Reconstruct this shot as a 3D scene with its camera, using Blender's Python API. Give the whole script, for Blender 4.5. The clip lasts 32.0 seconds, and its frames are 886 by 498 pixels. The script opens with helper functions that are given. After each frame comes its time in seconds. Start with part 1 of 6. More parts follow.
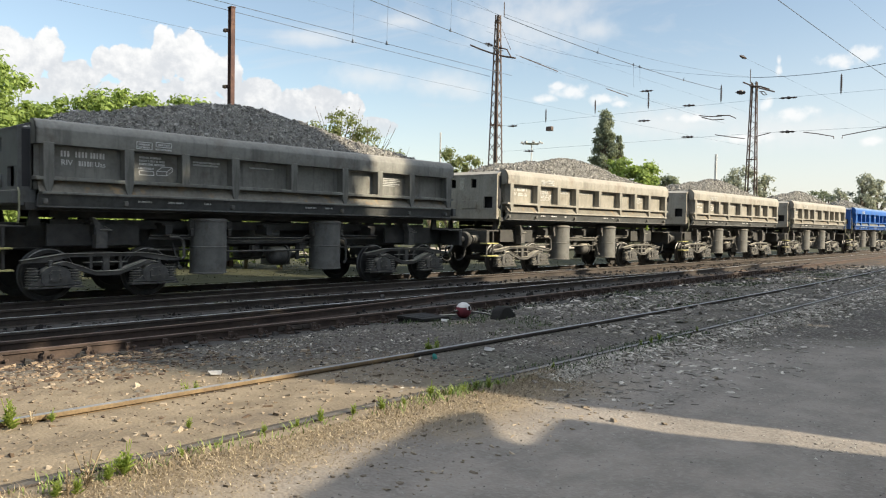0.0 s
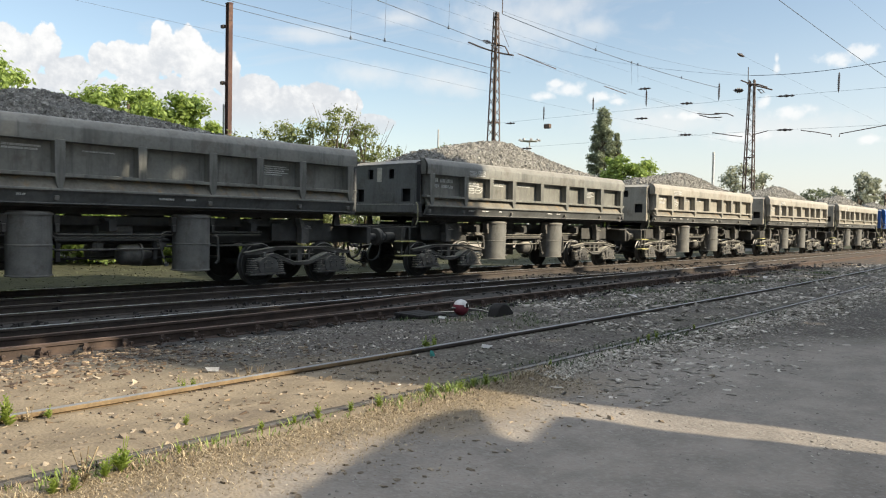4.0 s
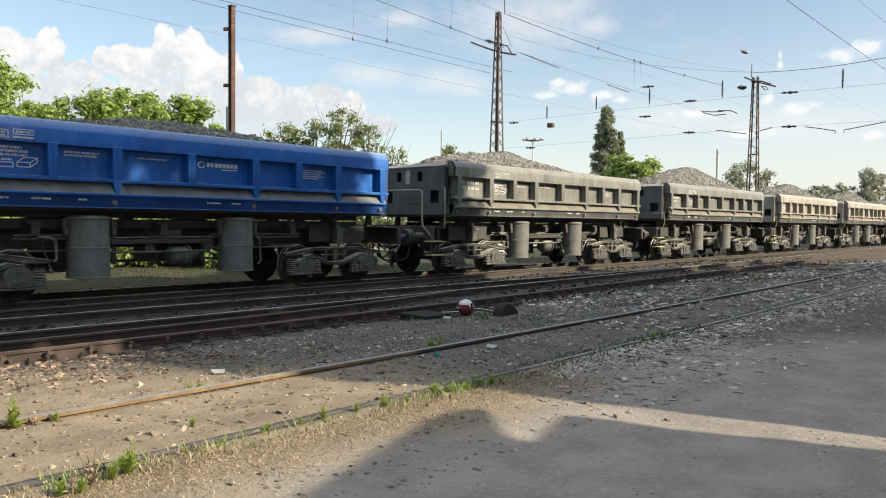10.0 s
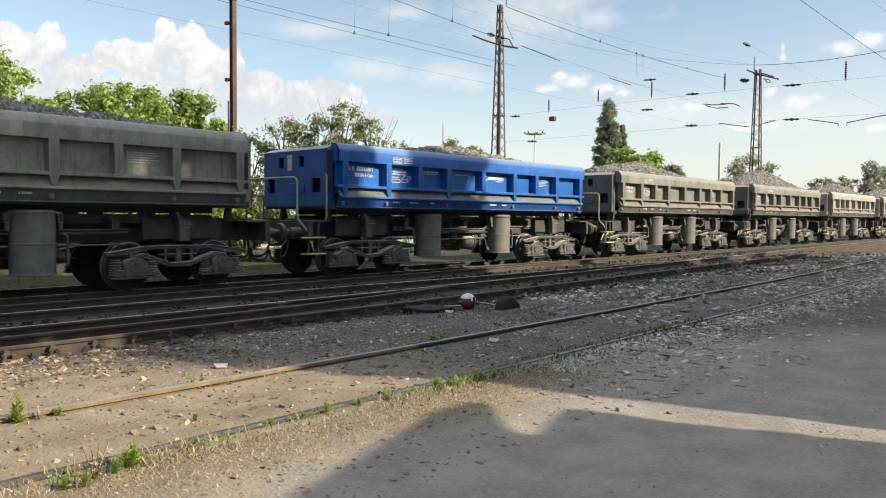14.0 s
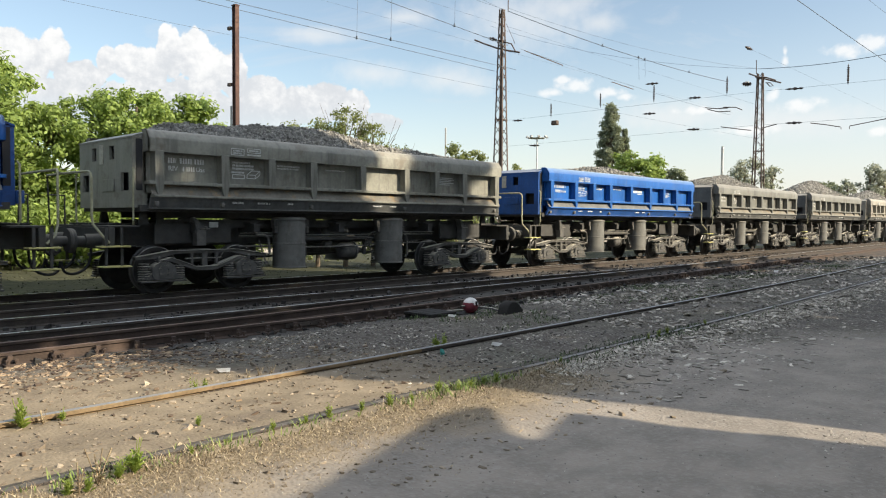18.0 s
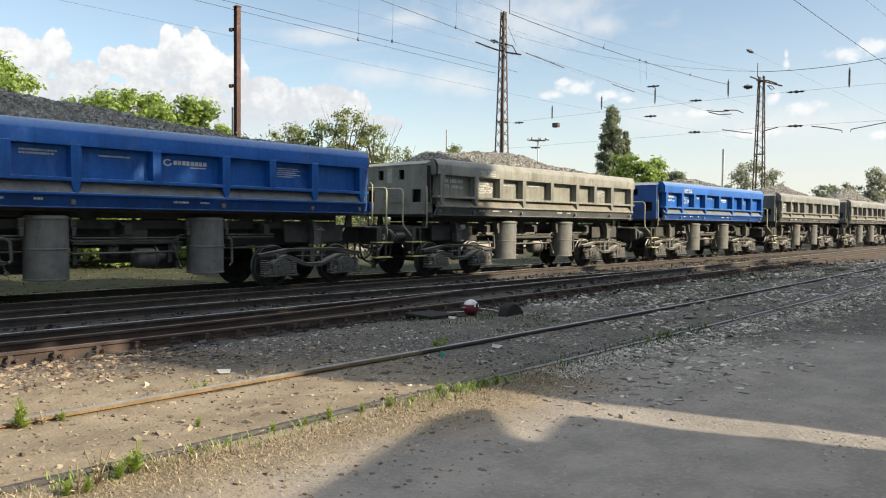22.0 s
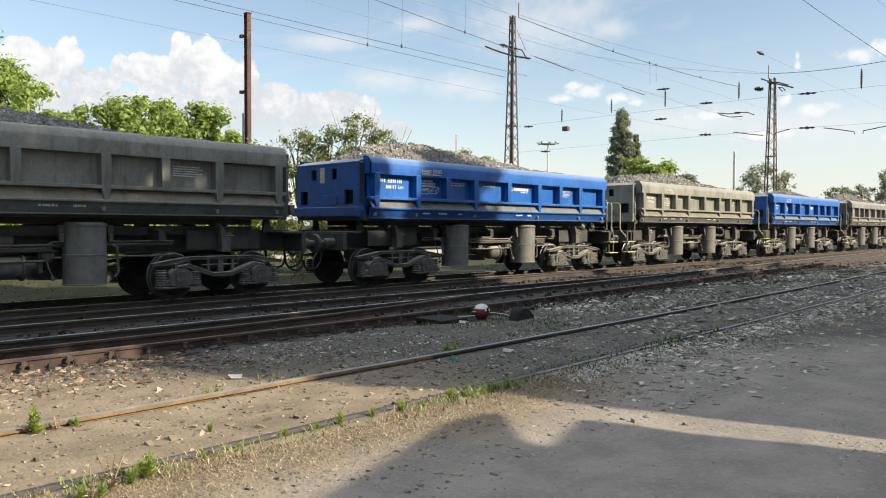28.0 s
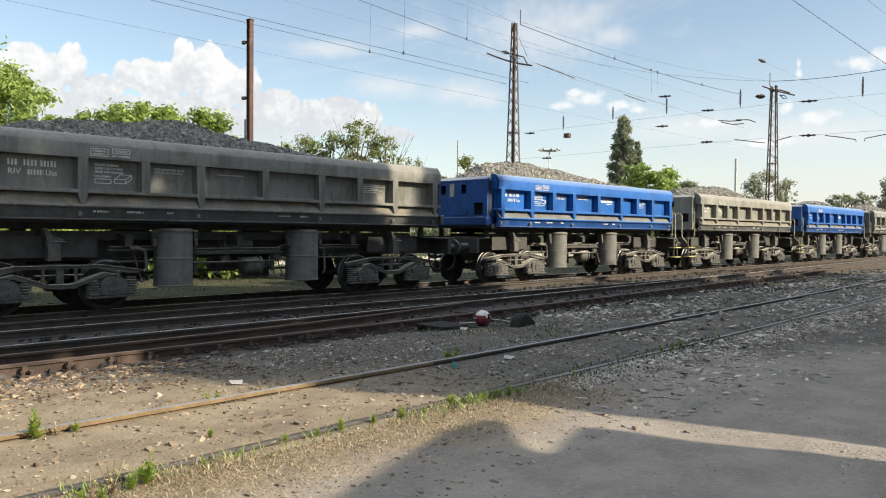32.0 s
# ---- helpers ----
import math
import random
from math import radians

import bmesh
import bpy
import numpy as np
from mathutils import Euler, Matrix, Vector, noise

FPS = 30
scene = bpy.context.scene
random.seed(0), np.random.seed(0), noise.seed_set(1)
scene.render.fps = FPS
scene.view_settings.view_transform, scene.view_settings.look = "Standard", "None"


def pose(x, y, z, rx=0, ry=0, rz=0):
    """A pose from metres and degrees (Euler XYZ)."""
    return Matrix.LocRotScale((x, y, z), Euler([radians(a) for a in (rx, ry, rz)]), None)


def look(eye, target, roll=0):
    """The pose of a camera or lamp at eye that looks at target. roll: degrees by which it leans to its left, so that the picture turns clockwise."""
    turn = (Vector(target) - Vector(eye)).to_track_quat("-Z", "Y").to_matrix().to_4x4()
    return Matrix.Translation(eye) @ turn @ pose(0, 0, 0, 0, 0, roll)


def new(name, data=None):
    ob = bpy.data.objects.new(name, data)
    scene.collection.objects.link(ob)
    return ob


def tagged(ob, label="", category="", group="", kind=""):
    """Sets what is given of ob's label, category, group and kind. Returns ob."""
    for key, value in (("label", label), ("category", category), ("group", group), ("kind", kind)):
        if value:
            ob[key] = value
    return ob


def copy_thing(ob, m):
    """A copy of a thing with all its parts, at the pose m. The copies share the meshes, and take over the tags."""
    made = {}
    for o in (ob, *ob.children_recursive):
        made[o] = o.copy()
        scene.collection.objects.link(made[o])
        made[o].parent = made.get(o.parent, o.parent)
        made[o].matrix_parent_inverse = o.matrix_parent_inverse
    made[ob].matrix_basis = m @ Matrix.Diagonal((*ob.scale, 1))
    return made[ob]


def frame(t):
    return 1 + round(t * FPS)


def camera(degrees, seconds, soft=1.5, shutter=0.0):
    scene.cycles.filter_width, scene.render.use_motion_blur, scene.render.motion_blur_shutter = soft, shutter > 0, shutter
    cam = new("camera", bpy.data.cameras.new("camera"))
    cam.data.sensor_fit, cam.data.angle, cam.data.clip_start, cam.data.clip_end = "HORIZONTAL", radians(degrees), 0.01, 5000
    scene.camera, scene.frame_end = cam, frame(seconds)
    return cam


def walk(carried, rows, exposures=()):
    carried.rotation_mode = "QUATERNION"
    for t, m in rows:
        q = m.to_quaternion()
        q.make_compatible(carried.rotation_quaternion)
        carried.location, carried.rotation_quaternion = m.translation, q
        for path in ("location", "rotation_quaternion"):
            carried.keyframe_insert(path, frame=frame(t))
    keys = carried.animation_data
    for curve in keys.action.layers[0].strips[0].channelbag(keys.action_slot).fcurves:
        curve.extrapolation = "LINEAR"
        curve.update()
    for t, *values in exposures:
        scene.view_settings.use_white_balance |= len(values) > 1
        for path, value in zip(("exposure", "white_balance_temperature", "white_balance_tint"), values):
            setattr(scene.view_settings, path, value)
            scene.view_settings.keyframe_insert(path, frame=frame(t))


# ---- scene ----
# Camera: hand-held on one spot, 1.48 m above the rail heads. World: x along the tracks, y across them, rail heads at z = 0.
EYE = (0.0, 0.0, 1.48)
AIM = [
    (0, 42.51, -1.91, 1.05), (0.5, 42.56, -1.90, 1.35), (1, 42.67, -1.94, 1.42), (1.5, 42.62, -2.05, 1.21),
    (2, 42.57, -2.17, 1.18), (2.5, 42.49, -2.21, 1.12), (3, 42.37, -2.20, 1.23), (3.5, 42.31, -2.18, 1.23),
    (5.5, 42.43, -1.90, 1.02), (6, 42.56, -1.89, 1.12), (6.5, 42.56, -1.87, 0.97), (7, 42.63, -1.89, 1.21),
    (7.5, 42.67, -1.91, 1.13), (8, 42.67, -1.95, 1.04), (8.5, 42.65, -2.06, 1.05), (9, 42.63, -2.10, 1.14),
    (9.5, 42.72, -2.12, 0.87), (10, 42.65, -2.12, 0.66), (10.5, 42.79, -2.18, 0.79), (11, 42.81, -2.27, 0.80),
    (11.5, 42.87, -2.37, 0.71), (12, 42.90, -2.46, 0.63), (12.5, 42.87, -2.52, 0.64), (13, 42.85, -2.58, 0.60),
    (13.5, 42.84, -2.61, 0.57), (14, 42.80, -2.59, 0.52), (14.5, 42.81, -2.59, 0.63), (16.5, 42.94, -2.45, 0.32),
    (17, 42.95, -2.38, 0.39), (17.5, 42.95, -2.31, 0.41), (18, 43.00, -2.26, 0.40), (18.5, 42.95, -2.24, 0.50),
    (19, 43.00, -2.22, 0.56), (19.5, 42.94, -2.16, 0.69), (20, 42.96, -2.07, 0.66), (20.5, 42.98, -2.05, 0.58),
    (21, 42.96, -2.09, 0.77), (21.5, 43.04, -2.10, 0.67), (22, 43.05, -2.12, 0.61), (22.5, 43.13, -2.12, 0.00),
    (23, 43.19, -2.14, 0.06), (23.5, 43.26, -2.12, 0.18), (24, 43.36, -2.06, 0.25), (24.5, 43.47, -1.98, 0.33),
    (25, 43.61, -1.93, 0.27), (25.5, 43.71, -1.96, 0.29), (27.5, 43.89, -1.83, 0.31), (28, 43.85, -1.79, 0.29),
    (28.5, 43.77, -1.73, 0.45), (29, 43.80, -1.65, 0.48), (29.5, 43.83, -1.59, 0.35), (30, 43.89, -1.59, 0.44),
    (30.5, 43.89, -1.52, 0.05), (31, 43.87, -1.45, 0.26), (31.5, 43.87, -1.33, 0.37), (32, 43.95, -1.30, 0.47),
]
cam = camera(61.8, 32.0, 1.1, 0.2)


def aim(yaw, pitch, roll):
    a, b = radians(yaw), radians(pitch)
    way = Vector((math.cos(a) * math.cos(b), math.sin(a) * math.cos(b), math.sin(b)))
    return look(EYE, Vector(EYE) + way * 10, roll)


walk(cam, [(t, aim(a, b, c)) for t, a, b, c in AIM])
# Way of the train along its track, in metres from where it stands at 6 s.
RUN = [
    (0, -14.37), (0.5, -13.18), (1, -11.99), (1.5, -10.81), (2, -9.63), (2.5, -8.45), (3, -7.27),
    (3.5, -6.10), (5.5, -1.30), (6, -0.17), (6.5, 0.97), (7, 2.11), (7.5, 3.22), (8, 4.34),
    (8.5, 5.46), (9, 6.58), (9.5, 7.70), (10, 8.84), (10.5, 9.95), (11, 11.07), (11.5, 12.18),
    (12, 13.29), (12.5, 14.38), (13, 15.47), (13.5, 16.54), (14, 17.62), (14.5, 18.67), (16.5, 22.81),
    (17, 23.83), (17.5, 24.84), (18, 25.85), (18.5, 26.85), (19, 27.82), (19.5, 28.80), (20, 29.75),
    (20.5, 30.70), (21, 31.66), (21.5, 32.60), (22, 33.55), (22.5, 34.47), (23, 35.38), (23.5, 36.27),
    (24, 37.16), (24.5, 38.04), (25, 38.90), (25.5, 39.75), (27.5, 42.97), (28, 43.71), (28.5, 44.41),
    (29, 45.08), (29.5, 45.71), (30, 46.30), (30.5, 46.87), (31, 47.39), (31.5, 47.88), (32, 48.35),
]
PITCH = 12.8
SLACK = {-1: -0.04, -3: 0.03, -4: 0.09}
TRACK_Y = 14.79

# ---- light ----
SUN_DIR = Vector((0.40, -0.92, 0.0)).normalized()
SUN_EL = radians(29)
to_sun = Vector((SUN_DIR.x * math.cos(SUN_EL), SUN_DIR.y * math.cos(SUN_EL), math.sin(SUN_EL)))
sun_data = bpy.data.lights.new("sun", "SUN")
sun_data.energy, sun_data.angle, sun_data.color = 5.0, radians(0.55), (1.0, 0.88, 0.68)
sun = new("sun", sun_data)
sun.matrix_world = look(to_sun * 50, (0, 0, 0))
scene.view_settings.exposure = 0.9


class Nodes:
    """Short-hand for building a node tree."""

    def __init__(self, tree):
        self.tree = tree
        tree.nodes.clear()

    def add(self, kind, **props):
        n = self.tree.nodes.new(kind)
        for k, v in props.items():
            if k == "blend_type":
                n.blend_type = v
            elif k == "data_type":
                n.data_type = v
            elif k == "operation":
                n.operation = v
        return n

    def link(self, a, b):
        self.tree.links.new(a, b)

    def put(self, socket, value):
        if hasattr(value, "links"):
            self.link(value, socket)
        else:
            socket.default_value = value

    def math(self, op, a, b=0.0, clamp=False):
        n = self.add("ShaderNodeMath", operation=op)
        n.use_clamp = clamp
        self.put(n.inputs[0], a)
        self.put(n.inputs[1], b)
        return n.outputs[0]

    def vec(self, op, a, b=(0, 0, 0)):
        n = self.add("ShaderNodeVectorMath", operation=op)
        self.put(n.inputs[0], a)
        self.put(n.inputs[1], b)
        return n.outputs["Value"] if op in ("LENGTH", "DOT_PRODUCT", "DISTANCE") else n.outputs[0]

    def noise(self, vector, scale, detail=4.0, rough=0.55, distort=0.0):
        n = self.add("ShaderNodeTexNoise")
        self.put(n.inputs["Vector"], vector)
        n.inputs["Scale"].default_value = scale
        n.inputs["Detail"].default_value = detail
        n.inputs["Roughness"].default_value = rough
        n.inputs["Distortion"].default_value = distort
        return n.outputs[0]

    def voronoi(self, vector, scale, feature="F1"):
        n = self.add("ShaderNodeTexVoronoi")
        n.feature = feature
        self.put(n.inputs["Vector"], vector)
        n.inputs["Scale"].default_value = scale
        return n

    def ramp(self, value, lo, hi, a=0.0, b=1.0):
        n = self.add("ShaderNodeMapRange")
        n.interpolation_type = "SMOOTHSTEP"
        self.put(n.inputs[0], value)
        for i, v in enumerate((lo, hi, a, b)):
            self.put(n.inputs[i + 1], v)
        return n.outputs[0]

    def mix(self, fac, a, b, blend="MIX"):
        n = self.add("ShaderNodeMix", data_type="RGBA", blend_type=blend)
        self.put(n.inputs[0], fac)
        for s, v in ((n.inputs[6], a), (n.inputs[7], b)):
            self.put(s, v if hasattr(v, "links") else (*v[:3], 1.0))
        return n.outputs[2]

    def bump(self, height, strength, distance):
        n = self.add("ShaderNodeBump")
        n.inputs["Strength"].default_value = strength
        n.inputs["Distance"].default_value = distance
        self.put(n.inputs["Height"], height)
        return n.outputs[0]


def make_world():
    world = bpy.data.worlds.new("world")
    scene.world = world
    world.use_nodes = True
    n = Nodes(world.node_tree)
    sky = n.add("ShaderNodeTexSky")
    sky.sky_type = "NISHITA"
    sky.sun_disc = False
    sky.sun_elevation = SUN_EL
    sky.sun_rotation = math.atan2(SUN_DIR.x, SUN_DIR.y)
    sky.air_density, sky.dust_density, sky.ozone_density = 1.0, 0.5, 2.0
    d = n.add("ShaderNodeTexCoord").outputs["Generated"]
    sep = n.add("ShaderNodeSeparateXYZ")
    n.link(d, sep.inputs[0])
    az = n.math("MULTIPLY", n.math("ARCTAN2", sep.outputs[1], sep.outputs[0]), 180 / math.pi)
    el = n.math("MULTIPLY", n.math("ARCSINE", sep.outputs[2]), 180 / math.pi)
    comb = n.add("ShaderNodeCombineXYZ")
    n.link(az, comb.inputs[0])
    n.link(el, comb.inputs[1])
    pos = comb.outputs[0]
    billow = n.noise(pos, 0.42, 6.0, 0.62, 0.3)
    fine = n.noise(pos, 1.6, 4.0, 0.6)
    curl = n.voronoi(pos, 1.1).outputs["Distance"]
    edge = n.math("ADD", n.math("MULTIPLY", n.math("SUBTRACT", billow, 0.5), 0.9), n.math("ADD", n.math("MULTIPLY", n.math("SUBTRACT", fine, 0.5), 0.8), n.math("MULTIPLY", n.math("SUBTRACT", 0.45, curl), 0.5)))
    # cumulus heads: azimuth, elevation, half width, half height in degrees
    heads = [(75.6, 9.9, 1.88, 2.09), (73.3, 11.0, 1.48, 1.63), (72.1, 10.3, 1.51, 1.81), (70.6, 11.1, 1.10, 1.53), (69.1, 9.4, 1.78, 1.50), (67.3, 10.8, 0.72, 1.20), (66.0, 10.8, 1.11, 1.44), (64.6, 10.2, 1.71, 1.92), (63.2, 11.7, 1.00, 2.07), (61.5, 11.7, 1.34, 2.01), (60.3, 10.7, 1.43, 1.89), (58.8, 10.4, 1.21, 1.83), (56.7, 9.2, 2.07, 1.54), (54.2, 8.4, 1.89, 1.65), (51.9, 8.8, 2.13, 1.66), (49.9, 8.3, 1.29, 1.67), (47.9, 7.3, 1.73, 0.85), (63.2, 7.9, 5.53, 2.37), (69.8, 7.5, 4.31, 2.26), (57.7, 7.2, 4.14, 2.04)]
    tatters = [(33.0, 10.1, 1.42, 0.53), (33.8, 10.5, 0.67, 0.33), (30.4, 9.5, 1.48, 0.41), (29.4, 9.2, 0.82, 0.33), (34.8, 9.6, 0.93, 0.33), (14.7, 11.5, 1.26, 0.58), (13.2, 11.8, 1.29, 0.50), (18.5, 11.1, 0.29, 0.53), (18.5, 11.7, 0.18, 0.37), (17.3, 8.0, 1.53, 0.61), (19.1, 8.9, 0.43, 0.54), (24.0, 8.0, 1.54, 0.28), (20.5, 6.5, 2.19, 0.39), (12.6, 6.1, 0.96, 0.37)]
    # thin veils of high cloud
    veils = [(36.8, 14.9, 4.65, 2.16), (33.9, 15.6, 2.51, 1.17), (42.8, 10.7, 2.60, 0.91), (41.1, 10.3, 1.73, 0.75), (52.7, 13.6, 2.54, 0.56), (48.5, 11.0, 3.02, 0.82), (25.6, 7.7, 5.36, 1.05), (18.0, 7.0, 5.44, 1.16), (31.3, 14.5, 1.65, 0.78), (45.9, 15.1, 1.73, 0.48)]

    def cluster(spots, rough):
        dens = None
        for ca, ce, wa, we in spots:
            q = n.vec("DIVIDE", n.vec("SUBTRACT", pos, (ca, ce, 0)), (wa, we, 1))
            f = n.math("SUBTRACT", 1.0, n.vec("LENGTH", q))
            dens = f if dens is None else n.math("MAXIMUM", dens, f)
        return n.math("ADD", dens, n.math("MULTIPLY", edge, rough))

    dens = cluster(heads, 0.46)
    top = n.ramp(dens, 0.0, 0.13)
    loose = n.math("MULTIPLY", n.ramp(cluster(tatters, 1.5), -0.25, 0.75), 0.8)
    thin = n.math("MULTIPLY", n.ramp(cluster(veils, 0.8), -0.7, 1.1), 0.6)
    # the flat, hazy feet of the clouds
    feet = n.ramp(el, 4.5, 8.8)
    cumulus = n.math("MULTIPLY", top, n.math("ADD", n.math("MULTIPLY", feet, 0.72), 0.28))
    streak = n.vec("MULTIPLY", pos, (0.06, 0.17, 1))
    wisp = n.math("MULTIPLY", n.ramp(n.noise(streak, 1.0, 6.0, 0.62, 0.9), 0.46, 0.74), 0.5)
    haze = n.ramp(n.math("ADD", el, n.math("MULTIPLY", n.math("ABSOLUTE", az), 0.12)), 0.0, 19.0, 0.92, 0.10)
    veil = n.math("MAXIMUM", wisp, haze)
    base = n.mix(1.0, sky.outputs[0], (0.117, 0.107, 0.094), "MULTIPLY")
    lump = n.math("ADD", n.math("MULTIPLY", n.math("SUBTRACT", billow, 0.5), 1.7), n.math("MULTIPLY", n.math("SUBTRACT", fine, 0.5), 0.8))
    shade = n.ramp(n.math("ADD", n.math("MULTIPLY", n.math("SUBTRACT", el, 11.2), 0.085), lump), -0.40, 0.34)
    white = n.mix(shade, (0.40, 0.415, 0.435), (0.55, 0.55, 0.545))
    colour = n.mix(n.math("MULTIPLY", veil, 0.8), base, (0.440, 0.440, 0.450))
    colour = n.mix(thin, colour, (0.50, 0.50, 0.495))
    colour = n.mix(loose, colour, (0.55, 0.55, 0.545))
    colour = n.mix(cumulus, colour, white)
    # broken bright cloud added over the unseen sky above, to fill the shade
    deck = n.ramp(n.noise(d, 3.2, 6.0, 0.6, 0.4), 0.38, 0.56)
    colour = n.mix(n.math("MULTIPLY", n.math("MULTIPLY", deck, n.ramp(el, 26.0, 50.0)), 0.9), colour, (0.86, 0.92, 1.0))
    bg = n.add("ShaderNodeBackground")
    n.link(colour, bg.inputs[0])
    bg.inputs[1].default_value = 1.0
    out = n.add("ShaderNodeOutputWorld")
    n.link(bg.outputs[0], out.inputs[0])


make_world()


# ---- materials ----
def material(name):
    m = bpy.data.materials.new(name)
    m.use_nodes = True
    n = Nodes(m.node_tree)
    out = n.add("ShaderNodeOutputMaterial")
    b = n.add("ShaderNodeBsdfPrincipled")
    n.link(b.outputs[0], out.inputs[0])
    return m, n, b


def plain(name, colour, rough=0.7, metal=0.0, vary=0.3, scale=3.0, bump=0.15, size=0.01, second=None, amount=0.5, dust=None, dust_amount=0.6, spec=0.4, streak=0.0, island=0.0):
    """Colour varied at two scales, blotches of a second colour (rust, dirt) and dust on upward faces."""
    m, n, b = material(name)
    p = n.add("ShaderNodeTexCoord").outputs["Object"]
    big = n.noise(p, scale, 5.0, 0.6)
    small = n.noise(p, scale * 14, 3.0, 0.6)
    v = n.math("ADD", n.math("MULTIPLY", big, 0.65), n.math("MULTIPLY", small, 0.35))
    dark = tuple(c * (1 - vary) for c in colour)
    light = tuple(min(1.0, c * (1 + vary)) for c in colour)
    c = n.mix(n.ramp(v, 0.3, 0.7), dark, light)
    if second:
        blot = n.noise(n.vec("ADD", p, (7.3, 1.7, 3.1)), scale * 2.3, 6.0, 0.65)
        c = n.mix(n.math("MULTIPLY", n.ramp(blot, 0.52, 0.68), amount), c, second)
    if streak:
        # dirt washed down the sides
        run = n.noise(n.vec("MULTIPLY", p, (7.0, 7.0, 0.55)), 1.0, 5.0, 0.65)
        c = n.mix(n.math("MULTIPLY", n.ramp(run, 0.48, 0.72), streak), c, tuple(v * 0.5 for v in colour))
        pale = n.noise(n.vec("ADD", n.vec("MULTIPLY", p, (2.2, 2.2, 1.3)), (3.0, 9.0, 1.0)), 1.0, 6.0, 0.7)
        c = n.mix(n.math("MULTIPLY", n.ramp(pale, 0.54, 0.74), streak * 0.7), c, tuple(0.6 * v + 0.4 * w for v, w in zip(colour, DUST)))
    if dust:
        g = n.add("ShaderNodeNewGeometry")
        s = n.add("ShaderNodeSeparateXYZ")
        n.link(g.outputs["Normal"], s.inputs[0])
        up = n.ramp(s.outputs[2], 0.25, 0.9)
        c = n.mix(n.math("MULTIPLY", up, n.ramp(small, 0.2, 0.6, dust_amount * 0.5, dust_amount)), c, dust)
    if island:
        one = n.add("ShaderNodeNewGeometry").outputs["Random Per Island"]
        c = n.mix(island, c, n.mix(n.math("POWER", one, 1.4), tuple(v * 0.45 for v in colour), tuple(v * 1.9 for v in colour)))
    n.put(b.inputs["Base Color"], c)
    n.put(b.inputs["Roughness"], n.ramp(v, 0.2, 0.8, max(0.05, rough - 0.12), min(1.0, rough + 0.12)))
    b.inputs["Metallic"].default_value = metal
    b.inputs["Specular IOR Level"].default_value = spec
    if bump:
        n.put(b.inputs["Normal"], n.bump(small, bump, size))
    return m


DUST = (0.34, 0.31, 0.26)
GREY = plain("grey_paint", (0.165, 0.164, 0.146), 0.5, 0, 0.25, 1.1, 0.1, 0.004, (0.085, 0.07, 0.055), 0.6, DUST, 0.5, streak=0.8)
OLIVE = plain("green_grey_paint", (0.205, 0.202, 0.170), 0.5, 0, 0.25, 1.1, 0.1, 0.004, (0.11, 0.085, 0.06), 0.6, DUST, 0.5, streak=0.8)
TAUPE = plain("taupe_paint", (0.27, 0.252, 0.212), 0.6, 0, 0.22, 1.1, 0.1, 0.004, (0.14, 0.10, 0.07), 0.5, DUST, 0.75, streak=0.6)
BLUE = plain("blue_paint", (0.012, 0.093, 0.335), 0.45, 0, 0.25, 1.2, 0.08, 0.004, (0.02, 0.13, 0.38), 0.5, (0.30, 0.37, 0.40), 0.65, streak=0.5, spec=0.3)
# darkened copies of GREY and BLUE, with the end walls' shade in the colour
GREY_DIM = plain("dimmed_grey_paint", (0.092, 0.095, 0.094), 0.6, 0, 0.3, 1.1, 0.1, 0.004, (0.05, 0.045, 0.04), 0.5, DUST, 0.75, streak=0.5)
BLUE_DIM = plain("dimmed_blue_paint", (0.012, 0.062, 0.225), 0.5, 0, 0.3, 1.2, 0.1, 0.004, (0.02, 0.04, 0.10), 0.5, (0.33, 0.34, 0.33), 0.7, streak=0.5)
DUSTY = plain("grey_dust_on_paint", (0.165, 0.152, 0.125), 0.85, 0, 0.3, 1.6, 0.2, 0.004, (0.27, 0.175, 0.085), 0.75, streak=0.5)
DUSTY_COOL = plain("pale_dust_on_paint", (0.135, 0.138, 0.138), 0.8, 0, 0.3, 1.6, 0.2, 0.004, (0.09, 0.095, 0.10), 0.6, streak=0.5)
UNDER = plain("sooty_steel", (0.052, 0.051, 0.048), 0.75, 0.1, 0.4, 4, 0.3, 0.006, (0.07, 0.055, 0.04), 0.4, (0.24, 0.22, 0.18), 0.6)
FRAME = plain("dusty_bogie_steel", (0.078, 0.075, 0.070), 0.75, 0.0, 0.45, 5, 0.3, 0.006, (0.15, 0.135, 0.11), 0.45, (0.44, 0.41, 0.34), 0.95)
TANK = plain("grey_cylinder_paint", (0.135, 0.133, 0.122), 0.75, 0, 0.3, 3, 0.15, 0.004, (0.08, 0.06, 0.045), 0.5, (0.3, 0.28, 0.24), 0.5, streak=0.5)
WHEEL = plain("brown_wheel_steel", (0.048, 0.046, 0.044), 0.9, 0.0, 0.35, 5, 0.2, 0.004, spec=0.15)
TREAD = plain("dull_tread_steel", (0.10, 0.098, 0.094), 0.45, 0.5, 0.2, 6, 0.03, 0.002)
# pale on upward faces only: the skylit arc atop each wheel is painted
RIM = plain("rim_edge_top_glint", (0.09, 0.088, 0.084), 0.5, 0.1, 0.15, 6, 0.03, 0.002, None, 0.5, (0.78, 0.77, 0.74), 1.0)
STEP = plain("worn_step_yellow", (0.45, 0.41, 0.16), 0.7, 0, 0.3, 6, 0.1, 0.003, (0.2, 0.17, 0.1), 0.5)
YELLOW = plain("dull_yellow_paint", (0.29, 0.28, 0.185), 0.6, 0, 0.25, 6, 0.1, 0.003, (0.2, 0.16, 0.08), 0.4)
